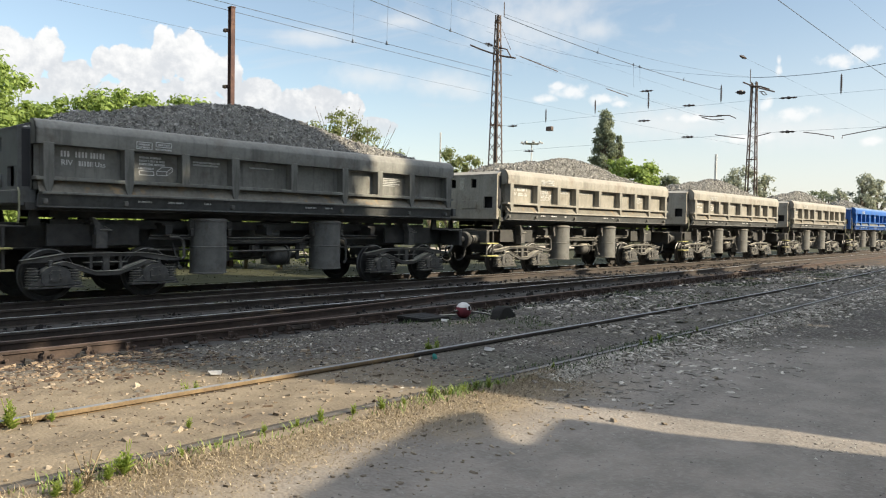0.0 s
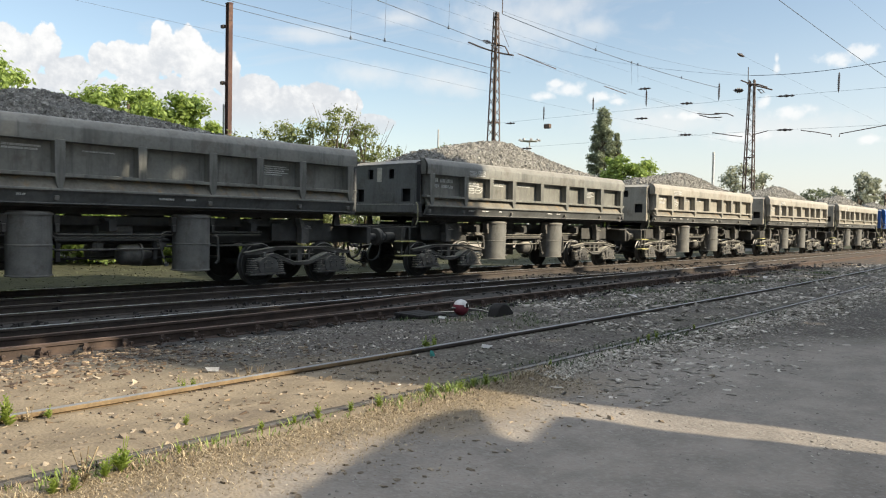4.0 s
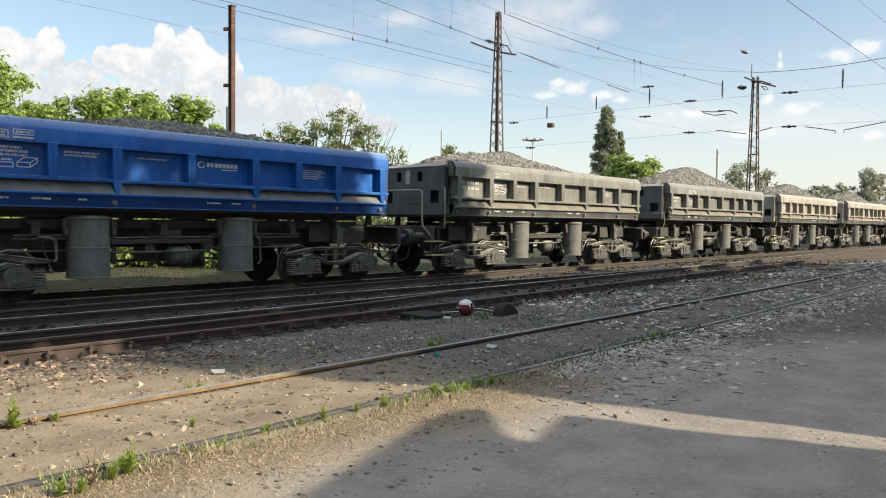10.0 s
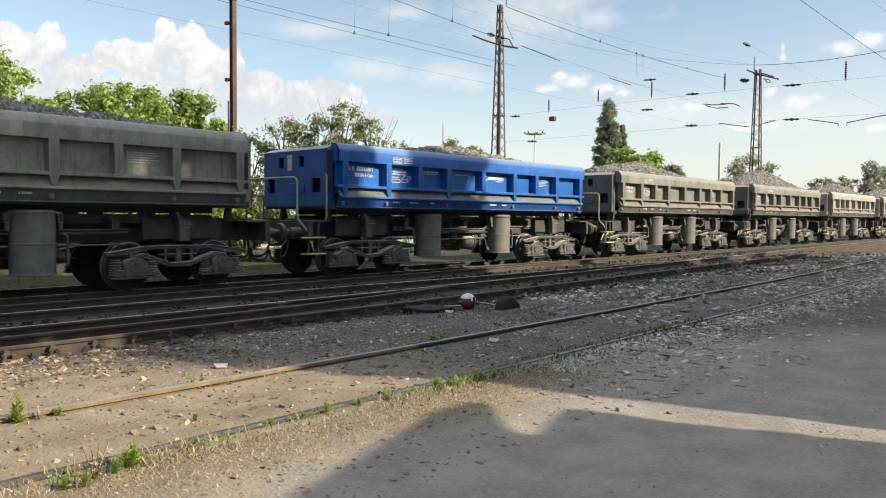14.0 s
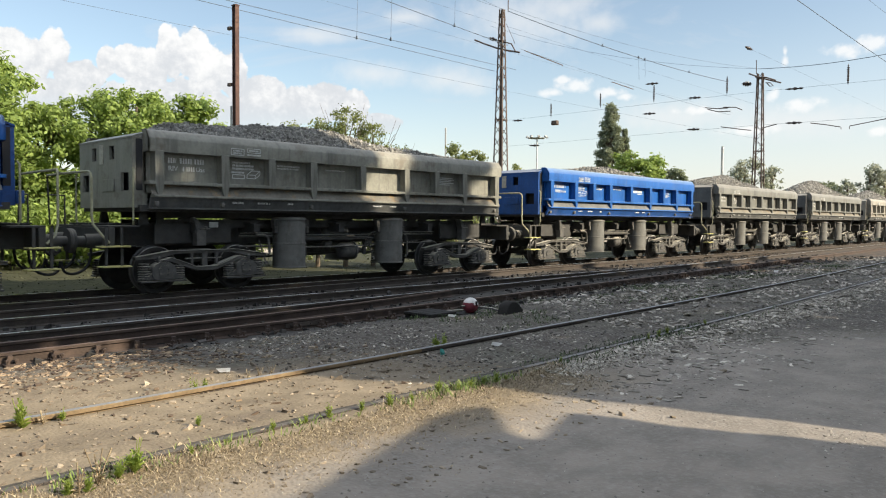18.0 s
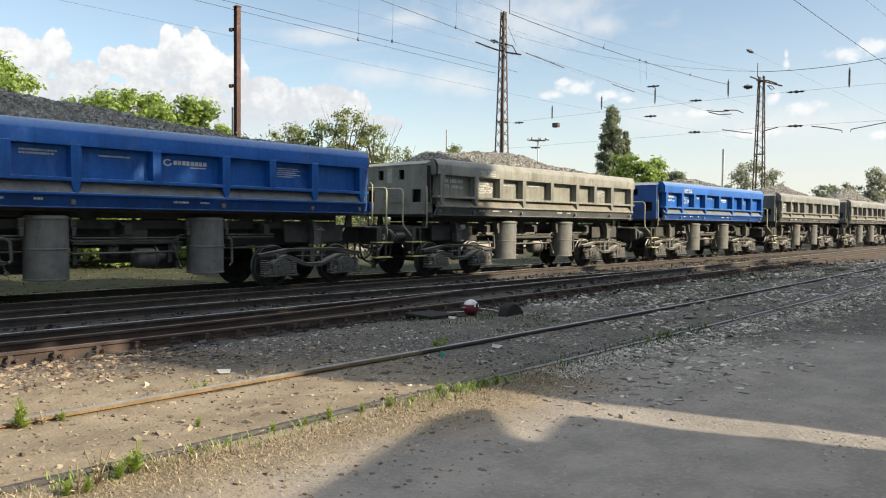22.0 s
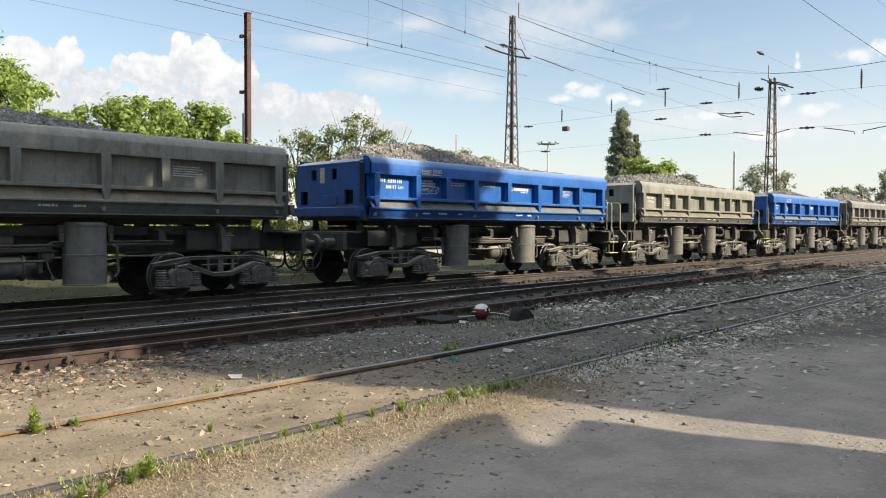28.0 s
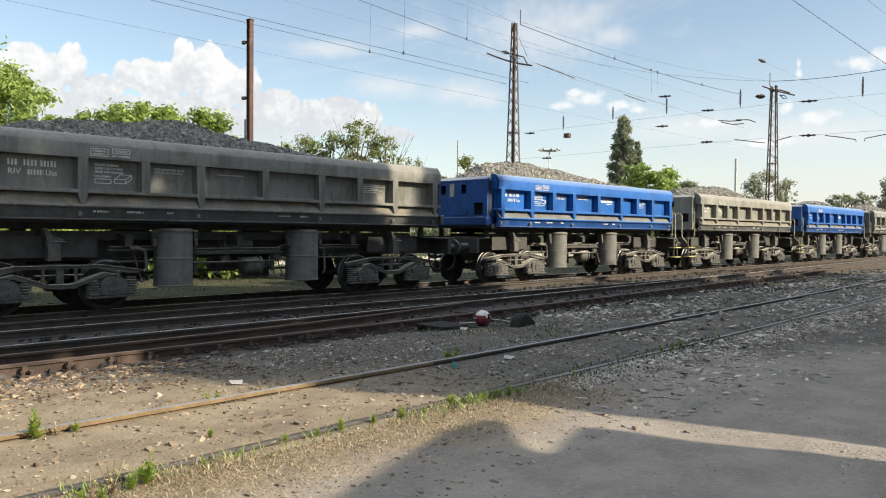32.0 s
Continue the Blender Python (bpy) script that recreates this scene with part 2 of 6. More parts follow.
PALE = plain("white_lettering", (0.58, 0.58, 0.56), 0.6, 0, 0.2, 9, 0)
BLACK = plain("black_rubber", (0.02, 0.02, 0.02), 0.7, 0, 0.2, 6, 0.1, 0.003)
# near-black tone that stands for shade inside openings
HOLE_SHADE = plain("shaded_inside", (0.03, 0.03, 0.032), 0.9, 0, 0.2, 3, 0)
WHITE_PLATE = plain("white_plate", (0.5, 0.5, 0.48), 0.6, 0, 0.2, 12, 0)
REFLECT = plain("reflector_plate", (0.35, 0.33, 0.28), 0.5, 0, 0.3, 15, 0)
STONE = plain("crushed_stone", (0.262, 0.25, 0.226), 0.95, 0, 0.5, 9, 0.8, 0.03, (0.38, 0.35, 0.295), 0.6, island=0.75)
# sandy dust, with the sunlit tone put into its brown
RAIL_DUST = plain("sunlit_dusty_rail", (0.172, 0.122, 0.068), 0.9, 0, 0.35, 3, 0.35, 0.006, (0.12, 0.075, 0.045), 0.6)
RAIL_SIDE = plain("rusty_rail", (0.060, 0.049, 0.041), 0.85, 0.1, 0.4, 3, 0.35, 0.006, (0.045, 0.035, 0.03), 0.6)
RAIL_BRIGHT = plain("polished_rail_head", (0.60, 0.60, 0.59), 0.3, 0.45, 0.2, 2, 0.05, 0.002, (0.26, 0.22, 0.18), 0.3)
RAIL_WORN = plain("grey_worn_rail_head", (0.25, 0.25, 0.245), 0.55, 0.3, 0.25, 3, 0.1, 0.002, (0.16, 0.13, 0.10), 0.4)
RAIL_CAKED = plain("caked_rail_head", (0.11, 0.098, 0.085), 0.75, 0.2, 0.4, 4, 0.3, 0.004, (0.06, 0.05, 0.042), 0.6)
RAIL_DULL = plain("dull_rail_head", (0.22, 0.20, 0.18), 0.5, 0.8, 0.25, 2, 0.1, 0.002, (0.10, 0.07, 0.05), 0.7)
RAIL_RUST = plain("rusty_rail_head", (0.15, 0.10, 0.075), 0.6, 0.3, 0.35, 2, 0.1, 0.002, (0.08, 0.05, 0.035), 0.6)
RAIL_RED = plain("red_rusty_rail", (0.068, 0.048, 0.038), 0.85, 0.1, 0.4, 3, 0.35, 0.006, (0.045, 0.032, 0.027), 0.6)
SLEEPER = plain("old_sleeper_wood", (0.055, 0.043, 0.033), 0.95, 0, 0.4, 5, 0.6, 0.015, (0.10, 0.075, 0.05), 0.5)


# ---- mesh helpers ----
def finish(ob_name, bm, mat, smooth=False, bevel=0.0):
    if bevel:
        bmesh.ops.bevel(bm, geom=bm.edges[:], offset=bevel, segments=1, affect="EDGES", profile=0.5)
    bmesh.ops.recalc_face_normals(bm, faces=bm.faces)
    me = bpy.data.meshes.new(ob_name)
    bm.to_mesh(me)
    bm.free()
    for m in mat if isinstance(mat, (list, tuple)) else [mat]:
        me.materials.append(m)
    if smooth:
        for p in me.polygons:
            p.use_smooth = True
    me.set_sharp_from_angle(angle=radians(38))
    return me


def part(name, bm, mat, parent, label="", smooth=False, bevel=0.0):
    """Links a bmesh, or a mesh, as one object under parent."""
    me = bm if isinstance(bm, bpy.types.Mesh) else finish(name, bm, mat, smooth, bevel)
    ob = new(name, me)
    ob.parent = parent
    if label:
        ob["label"] = label
    return ob


def thing(name, label, category, at=(0, 0, 0), group="", kind=""):
    root = new(name)
    root.location = at
    return tagged(root, label, category, group, kind)


def single(name, bm, mat, label, category, at=(0, 0, 0), group="", kind="", smooth=False, bevel=0.0):
    me = bm if isinstance(bm, bpy.types.Mesh) else finish(name, bm, mat, smooth, bevel)
    ob = new(name, me)
    ob.location = at
    return tagged(ob, label, category, group, kind)


def bx(bm, x0, x1, y0, y1, z0, z1, mi=0):
    v = [bm.verts.new(p) for p in ((x0, y0, z0), (x1, y0, z0), (x1, y1, z0), (x0, y1, z0), (x0, y0, z1), (x1, y0, z1), (x1, y1, z1), (x0, y1, z1))]
    for f in ((3, 2, 1, 0), (4, 5, 6, 7), (0, 1, 5, 4), (1, 2, 6, 5), (2, 3, 7, 6), (3, 0, 4, 7)):
        bm.faces.new([v[i] for i in f]).material_index = mi
    return bm


def box(*a):
    return bx(bmesh.new(), *a)


def cyl(bm, p0, p1, r0, r1=None, n=16, caps=True, mi=0, cap_mi=None):
    p0, p1 = Vector(p0), Vector(p1)
    r1 = r0 if r1 is None else r1
    w = (p1 - p0).normalized()
    u = w.orthogonal().normalized()
    v = w.cross(u)
    rings = []
    for p, r in ((p0, r0), (p1, r1)):
        rings.append([bm.verts.new(p + (u * math.cos(a) + v * math.sin(a)) * r) for a in (2 * math.pi * i / n for i in range(n))])
    for i in range(n):
        f = bm.faces.new((rings[0][i], rings[0][(i + 1) % n], rings[1][(i + 1) % n], rings[1][i]))
        f.material_index = mi
        f.smooth = True
    if caps:
        for f in (bm.faces.new(rings[0][::-1]), bm.faces.new(rings[1])):
            f.material_index = mi if cap_mi is None else cap_mi
    return bm


def lathe(bm, profile, axis="z", n=20, mi=None):
    """profile: (radius, height) pairs; a closed body of revolution."""
    rings = []
    for r, h in profile:
        ring = []
        for i in range(n):
            a = 2 * math.pi * i / n
            c, s = r * math.cos(a), r * math.sin(a)
            ring.append(bm.verts.new((c, s, h) if axis == "z" else ((c, h, s) if axis == "y" else (h, c, s))))
        rings.append(ring)
    for k in range(len(rings) - 1):
        for i in range(n):
            f = bm.faces.new((rings[k][i], rings[k][(i + 1) % n], rings[k + 1][(i + 1) % n], rings[k + 1][i]))
            f.smooth = True
            if mi:
                f.material_index = mi[k]
    bm.faces.new(rings[0][::-1])
    bm.faces.new(rings[-1])
    return bm


def tube(bm, pts, r, n=8):
    """A round bar or hose through the points."""
    pts = [Vector(p) for p in pts]
    rings = []
    prev = None
    for i, p in enumerate(pts):
        w = (pts[min(i + 1, len(pts) - 1)] - pts[max(i - 1, 0)]).normalized()
        u = (prev - w * prev.dot(w)).normalized() if prev else w.orthogonal().normalized()
        prev = u
        v = w.cross(u)
        rings.append([bm.verts.new(p + (u * math.cos(a) + v * math.sin(a)) * r) for a in (2 * math.pi * k / n for k in range(n))])
    for a, b in zip(rings, rings[1:]):
        for k in range(n):
            bm.faces.new((a[k], a[(k + 1) % n], b[(k + 1) % n], b[k])).smooth = True
    bm.faces.new(rings[0][::-1])
    bm.faces.new(rings[-1])
    return bm


def prism(bm, outline, y0, y1, mi=0):
    """An outline in x and z, drawn out from y0 to y1."""
    a = [bm.verts.new((x, y0, z)) for x, z in outline]
    b = [bm.verts.new((x, y1, z)) for x, z in outline]
    bm.faces.new(a).material_index = mi
    bm.faces.new(b[::-1]).material_index = mi
    for i in range(len(a)):
        j = (i + 1) % len(a)
        bm.faces.new((a[i], b[i], b[j], a[j])).material_index = mi
    return bm


def sheet(bm, profile, x0, x1, thick, mi=0):
    """A bent plate: the profile in y and z, drawn out from x0 to x1, with a thickness inwards (towards +y)."""
    outline = profile + [(y + thick, z) for y, z in profile[::-1]]
    a = [bm.verts.new((x0, y, z)) for y, z in outline]
    b = [bm.verts.new((x1, y, z)) for y, z in outline]
    m, k = len(outline), len(profile)
    for i in range(m):
        j = (i + 1) % m
        bm.faces.new((a[i], a[j], b[j], b[i]))
    for i in range(k - 1):
        bm.faces.new((a[i + 1], a[i], a[m - 1 - i], a[m - 2 - i]))
        bm.faces.new((b[i], b[i + 1], b[m - 2 - i], b[m - 1 - i]))
    return bm


# ---- the tipping wagons ----
RIBS = (-5.0, -3.63, -2.53, -1.44, 0.0, 1.44, 2.53, 3.63, 5.0)
LONG_RIBS = (-5.0, -3.63, -1.44, 1.44, 3.63, 5.0)
HALF = 5.20
CENTRE = 5.48
BOGIES = (-3.87, 3.87)
AXLES = (-4.77, -2.97, 2.97, 4.77)
WHEEL_R = 0.46


def side_profile(out=1.40):
    """Plate of the tipping side, seen along the wagon: a flat band above the panels, folded inwards at the top."""
    return [(-out + 0.12, 1.95), (-out + 0.12, 2.705), (-out - 0.07, 2.715), (-out - 0.078, 2.95), (-out - 0.07, 2.975), (-out + 0.005, 3.085), (-out + 0.04, 3.12), (-out + 0.1, 3.135), (-out + 0.22, 3.13)]


def lettering(rows, height, gap, seed, mat, parent, x, z, label):
    """Rows of short raised bars where writing cannot be read."""
    rnd = random.Random(seed)
    bm = bmesh.new()
    for k, width in enumerate(rows):
        cx, top = x, z - k * (height + gap)
        while cx < x + width:
            w = min(rnd.uniform(0.26, 0.36) * height, x + width - cx)
            if w > 0.003:
                bx(bm, cx, cx + w, -1.286, -1.278, top - height, top)
            cx += w + height * (rnd.uniform(0.2, 0.28) if rnd.random() > 0.12 else 0.6)
    return tagged(part("lettering", bm, mat, parent, label), kind="stuff")


def outline_box(parent, x0, x1, z0, z1, w, slant=0.0):
    """A painted outline of a small tipped box."""
    bm = bmesh.new()
    y0, y1 = -1.286, -1.278
    for a, b in (((x0, z0), (x1 - slant, z0)), ((x0 + slant, z1), (x1, z1)), ((x0, z0), (x0 + slant, z1)), ((x1 - slant, z0), (x1, z1))):
        p, q = Vector((a[0], 0, a[1])), Vector((b[0], 0, b[1]))
        d = (q - p).normalized()
        s = Vector((-d.z, 0, d.x)) * w / 2
        prism(bm, [((p + s).x, (p + s).z), ((q + s).x, (q + s).z), ((q - s).x, (q - s).z), ((p - s).x, (p - s).z)], y0, y1)
    return part("painted_sign", bm, PALE, parent, "white painted outline sign")


def tipped_box(parent, x, z):
    """A painted outline of a box drawn slantwise, with its lid."""
    bm = bmesh.new()
    front = ((x, z), (x + 0.2, z), (x + 0.2, z + 0.075), (x, z + 0.075))
    lid = ((x, z + 0.075), (x + 0.11, z + 0.16), (x + 0.31, z + 0.16), (x + 0.2, z + 0.075))
    side = ((x + 0.31, z + 0.16), (x + 0.31, z + 0.085), (x + 0.2, z))
    for line in (front + front[:1], lid, side):
        for a, b in zip(line, line[1:]):
            p, q = Vector((a[0], 0, a[1])), Vector((b[0], 0, b[1]))
            d = (q - p).normalized()
            w = Vector((-d.z, 0, d.x)) * 0.006
            prism(bm, [((p + w).x, (p + w).z), ((q + w).x, (q + w).z), ((q - w).x, (q - w).z), ((p - w).x, (p - w).z)], -1.286, -1.278)
    return part("painted_sign", bm, PALE, parent, "white painted outline of a box")


def word(text, size, parent, x, z):
    cu = bpy.data.curves.new("word", "FONT")
    cu.body, cu.size, cu.extrude = text, size, 0.003
    tmp = bpy.data.objects.new("word", cu)
    scene.collection.objects.link(tmp)
    me = bpy.data.meshes.new_from_object(tmp.evaluated_get(bpy.context.evaluated_depsgraph_get()))
    bpy.data.objects.remove(tmp)
    me.materials.clear()
    me.materials.append(PALE)
    me.transform(Matrix.Translation((x, -1.284, z)) @ Matrix.Rotation(radians(90), 4, "X"))
    return part("word", me, None, parent, "white painted letters")


def side_wall(root, paint, back, style):
    """One tipping side with its ribs, flanges and lettering; built on the near side, turned for the far one."""
    bm = bmesh.new()
    sheet(bm, side_profile(), -HALF, HALF, 0.05)
    wall = part("side_wall", bm, paint, root, smooth=True)
    # inner end plates that close the rolled top
    if back:
        wall.matrix_basis = Matrix.Rotation(math.pi, 4, "Z")
    long_rib = finish("rib", prism_rib(2.74, 1.86), paint, bevel=0.006)
    short_rib = finish("rib", prism_rib(2.74, 2.14), paint, bevel=0.006)
    for x in RIBS:
        r = part("rib", long_rib if x in LONG_RIBS else short_rib, None, wall)
        r.location = (x, 0, 0)
    part("flange", box(-HALF, HALF, -1.482, -1.27, 2.105, 2.168), paint, wall, bevel=0.006)
    # sloping plate under the panels, where dust settles
    skirt = bmesh.new()
    sheet(skirt, [(-1.465, 1.912), (-1.33, 2.112)], -HALF + 0.06, HALF - 0.06, 0.02)
    part("skirt", skirt, DUSTY if paint is not BLUE else DUSTY_COOL, wall, "sloping plate grey with dust")
    part("flange", box(-HALF + 0.1, HALF - 0.1, -1.50, -1.30, 1.868, 1.912), paint, wall, bevel=0.006)
    # lower beam and its flange take the darkened copy of the paint
    part("lower_beam", wedge(-HALF + 0.05, HALF - 0.05, [(-1.45, 1.868), (-1.39, 1.868), (-1.30, 1.667), (-1.36, 1.667)]), BLUE_DIM if paint is BLUE else GREY_DIM, wall, "darker lower beam")
    part("lower_flange", box(-HALF + 0.05, HALF - 0.05, -1.44, -1.25, 1.645, 1.667), BLUE_DIM if paint is BLUE else GREY_DIM, wall, bevel=0.004)
    clip = finish("clip", box(-0.04, 0.04, -1.455, -1.35, 1.70, 1.79), TANK, bevel=0.01)
    for x in LONG_RIBS:
        g = part("clip", clip, None, wall, "pale rubbed steel clip")
        g.location = (x - 0.04, 0, 0)
    # end cheeks that give the side its thickness
    for s in (-1, 1):
        bm = bmesh.new()
        prof = side_profile()
        pts = [(y, z) for y, z in prof] + [(-1.18, 3.10), (-1.22, 2.9), (-1.25, 2.3), (-1.28, 1.95)]
        a = [bm.verts.new((s * HALF, y, z)) for y, z in pts]
        b = [bm.verts.new((s * (HALF - 0.03), y, z)) for y, z in pts]
        bm.faces.new(a)
        bm.faces.new(b[::-1])
        for i in range(len(a)):
            j = (i + 1) % len(a)
            bm.faces.new((a[i], b[i], b[j], a[j]))
        part("cheek", bm, paint, wall)
    if style and not back:
        s = style
        lettering((0.16, 0.0), 0.10, 0.05, s, PALE, wall, -4.74, 2.63, "row of white painted characters")
        lettering((0.50,), 0.10, 0.05, s + 20, PALE, wall, -4.50, 2.63, "row of white painted characters")
        if s % 2:
            word("RIV", 0.135, wall, -4.74, 2.385)
            lettering((0.24,), 0.085, 0.05, s + 1, PALE, wall, -4.44, 2.47, "row of white painted characters")
        else:
            lettering((0.34,), 0.085, 0.05, s + 1, PALE, wall, -4.56, 2.47, "row of white painted characters")
        word("Uas", 0.125, wall, -4.17, 2.387)
        # load table, mileage box and the outline of a tipped body
        lettering((0.42, 0.5, 0.5), 0.04, 0.022, s + 2, PALE, wall, -3.36, 2.645, "block of small white painted writing")
        lettering((0.3,), 0.035, 0.02, s + 30, PALE, wall, -3.38, 2.44, "small white painted mark")
        outline_box(wall, -3.36, -3.08, 2.30, 2.375, 0.012)
        tipped_box(wall, -3.02, 2.31)
        for k, (x0, x1, z0, z1) in enumerate(((-3.50, -3.21, 2.76, 2.885), (-3.13, -2.83, 2.825, 2.905))):
            o = outline_box(wall, x0, x1, z0, z1, 0.010)
            o.location.y = -0.197
            l = lettering((x1 - x0 - 0.08,) * (2 - k), 0.03, 0.022, s + 3 + k, PALE, wall, x0 + 0.04, z1 - 0.025, "small white painted writing")
            l.location.y = -0.197
        hi = lettering((0.32,), 0.028, 0.02, s + 12, PALE, wall, -3.14, 2.79, "small white painted writing")
        hi.location.y = -0.197
        lettering((0.6, 0.55), 0.035, 0.02, s + 4, PALE, wall, -2.28, 2.63, "two rows of small white painted writing")
        lettering((0.58,), 0.026, 0.02, s + 5, PALE, wall, -1.0, 2.60, "row of small white painted writing")
        lettering((0.56, 0.62, 0.5, 0.6, 0.44), 0.020, 0.024, s + 6, PALE, wall, 2.76, 2.60, "small white painted inspection notes")
        for k, (x, w) in enumerate(((-3.44, 0.26), (-2.85, 0.3), (-2.1, 0.14), (0.35, 0.3), (0.9, 0.2))):
            l = lettering((w,), 0.045, 0.02, s + 8 + k, PALE, wall, x, 1.82, "small white painted mark on the lower beam")
            l.location.y = -0.139
    if style and paint is BLUE and not back:
        # a plain badge: a ring with a bar beside it
        bm = bmesh.new()
        for a in range(40, 330, 24):
            p, q = radians(a), radians(a + 24)
            prism(bm, [(0.30 + r * math.cos(t), 2.55 + r * 0.8 * math.sin(t)) for r, t in ((0.085, p), (0.085, q), (0.055, q), (0.055, p))], -1.286, -1.278)
        for k, w in enumerate((0.07, 0.06, 0.07, 0.06, 0.07, 0.07, 0.06, 0.07)):
            bx(bm, 0.42 + k * 0.088, 0.42 + k * 0.088 + w, -1.286, -1.278, 2.515, 2.595)
        bx(bm, 0.76, 1.10, -1.286, -1.278, 2.465, 2.482)
        part("company_badge", bm, PALE, wall, "white badge of a ring and bars")
    return wall


def wedge(x0, x1, pts):
    """A plate across the wagon's side, its outline given in y and z."""
    bm = bmesh.new()
    a = [bm.verts.new((x0, y, z)) for y, z in pts]
    b = [bm.verts.new((x1, y, z)) for y, z in pts]
    bm.faces.new(a)
    bm.faces.new(b[::-1])
    for i in range(len(a)):
        j = (i + 1) % len(a)
        bm.faces.new((a[i], b[i], b[j], a[j]))
    return bm


def prism_rib(top, bottom):
    """An upright rib: a shallow channel, tapering below the flange."""
    bm = bmesh.new()
    if bottom < 2.0:
        pts = [(-0.085, top), (0.085, top), (0.085, 2.11), (0.03, bottom), (-0.03, bottom), (-0.085, 2.11)]
    else:
        pts = [(-0.08, top), (0.08, top), (0.08, bottom), (-0.08, bottom)]
    return prism(bm, pts, -1.485, -1.27)


def end_wall(root, paint, s, apron):
    """Flat end with two slots and two square holes, framed as strips round the openings."""
    x0, x1 = -5.40, -5.34
    # grey and blue ends: shade on the end faces is painted in
    paint = BLUE_DIM if paint is BLUE else GREY_DIM if paint is GREY else paint
    bm = bmesh.new()
    # lower band, band with the square holes, upper band with the slots
    bx(bm, x0, x1, -1.22, 1.22, 1.67, 1.99)
    for a, b in ((-1.22, -1.06), (-0.72, 0.76), (1.06, 1.22)):
        bx(bm, x0, x1, a, b, 1.99, 2.33)
    bx(bm, x0, x1, -1.22, 1.22, 2.33, 2.60)
    for a, b in ((-1.22, -0.43), (-0.22, 0.39), (0.60, 1.22)):
        bx(bm, x0, x1, a, b, 2.60, 2.86)
    bx(bm, x0, x1, -1.22, 1.22, 2.86, 2.98)
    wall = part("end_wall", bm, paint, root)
    if s > 0:
        wall.matrix_basis = Matrix.Rotation(math.pi, 4, "Z")
    for y in (-1.22, 1.20):
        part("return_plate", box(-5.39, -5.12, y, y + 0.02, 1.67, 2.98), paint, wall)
    bm = bmesh.new()
    a = [bm.verts.new(p) for p in ((-5.41, -1.24, 2.995), (-5.41, 1.24, 2.995), (-5.12, 1.24, 3.10), (-5.12, -1.24, 3.10))]
    b = [bm.verts.new(p) for p in ((-5.41, -1.24, 2.965), (-5.41, 1.24, 2.965), (-5.12, 1.24, 3.06), (-5.12, -1.24, 3.06))]
    bm.faces.new(a)
    bm.faces.new(b[::-1])
    for i in range(4):
        bm.faces.new((a[i], b[i], b[(i + 1) % 4], a[(i + 1) % 4]))
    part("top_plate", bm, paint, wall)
    # dark sheet in place of the shade behind the openings
    part("backing", box(-5.20, -5.18, -1.2, 1.2, 1.7, 2.96), HOLE_SHADE, wall, "dark sheet standing for the shaded hollow")
    part("reflector", box(-5.415, -5.40, 0.04, 0.22, 2.52, 2.90), REFLECT, wall, "worn pale reflector plate", bevel=0.004)
    part("mid_plate", box(-5.42, -5.40, -0.45, 0.12, 1.98, 2.22), paint, wall, bevel=0.004)
    # dark strips painted for the shade in the slots between end plate and sides
    for y in (-1.232, 1.222):
        part("hinge_slot", box(-5.335, -5.215, y, y + 0.01, 1.99, 2.95), HOLE_SHADE, wall, "dark strip standing for a shaded slot")
    if apron:
        part("apron", box(-5.52, -5.40, -1.30, 1.30, 1.70, 1.92), paint, wall, bevel=0.01)
    return wall


def side_frame(flip):
    """Cast bogie frame: a top chord over the boxes and a belly hanging between the axles."""
    bm = bmesh.new()
    # top chord, nearly level, its ends reaching past the axles
    chord = [(-1.44, 0.735), (-1.1, 0.79), (-0.72, 0.845), (0.72, 0.845), (1.1, 0.79), (1.44, 0.735), (1.44, 0.675), (0.98, 0.69), (0.62, 0.79), (-0.62, 0.79), (-0.98, 0.69), (-1.44, 0.675)]
    prism(bm, chord, -0.05, 0.07)
    belly = [(-1.02, 0.655), (-0.74, 0.64), (-0.5, 0.545), (-0.25, 0.45), (0.0, 0.425), (0.25, 0.45), (0.5, 0.545), (0.74, 0.64), (1.02, 0.655),
             (0.74, 0.715), (0.48, 0.63), (0.22, 0.52), (0.0, 0.495), (-0.22, 0.52), (-0.48, 0.63), (-0.74, 0.715)]
    prism(bm, belly, -0.095, 0.08)
    # ledge on the belly that catches the dust, and the middle web
    for x0, z0, x1, z1 in ((-0.74, 0.715, -0.22, 0.52), (-0.22, 0.52, 0.22, 0.52), (0.22, 0.52, 0.74, 0.715)):
        prism(bm, [(x0, z0), (x1, z1), (x1, z1 - 0.018), (x0, z0 - 0.018)], -0.12, 0.08)
    bx(bm, -0.06, 0.06, -0.03, 0.05, 0.50, 0.80)
    bx(bm, -0.40, 0.40, -0.02, 0.05, 0.66, 0.685)
    for x in (-0.27, 0.27):
        bx(bm, x - 0.025, x + 0.025, -0.02, 0.05, 0.54, 0.80)
    # rounded lip along the upper edge
    for x0, z0, x1, z1 in ((-1.44, 0.735, -0.72, 0.845), (-0.72, 0.845, 0.72, 0.845), (0.72, 0.845, 1.44, 0.735)):
        prism(bm, [(x0, z0 + 0.004), (x1, z1 + 0.004), (x1, z1 - 0.016), (x0, z0 - 0.016)], -0.085, 0.07)
    for x in (-0.98, 0.98):
        bx(bm, x - 0.03, x + 0.03, -0.09, 0.0, 0.60, 0.73)
    bmesh.ops.bevel(bm, geom=bm.edges[:], offset=0.008, segments=1, affect="EDGES")
    return bm


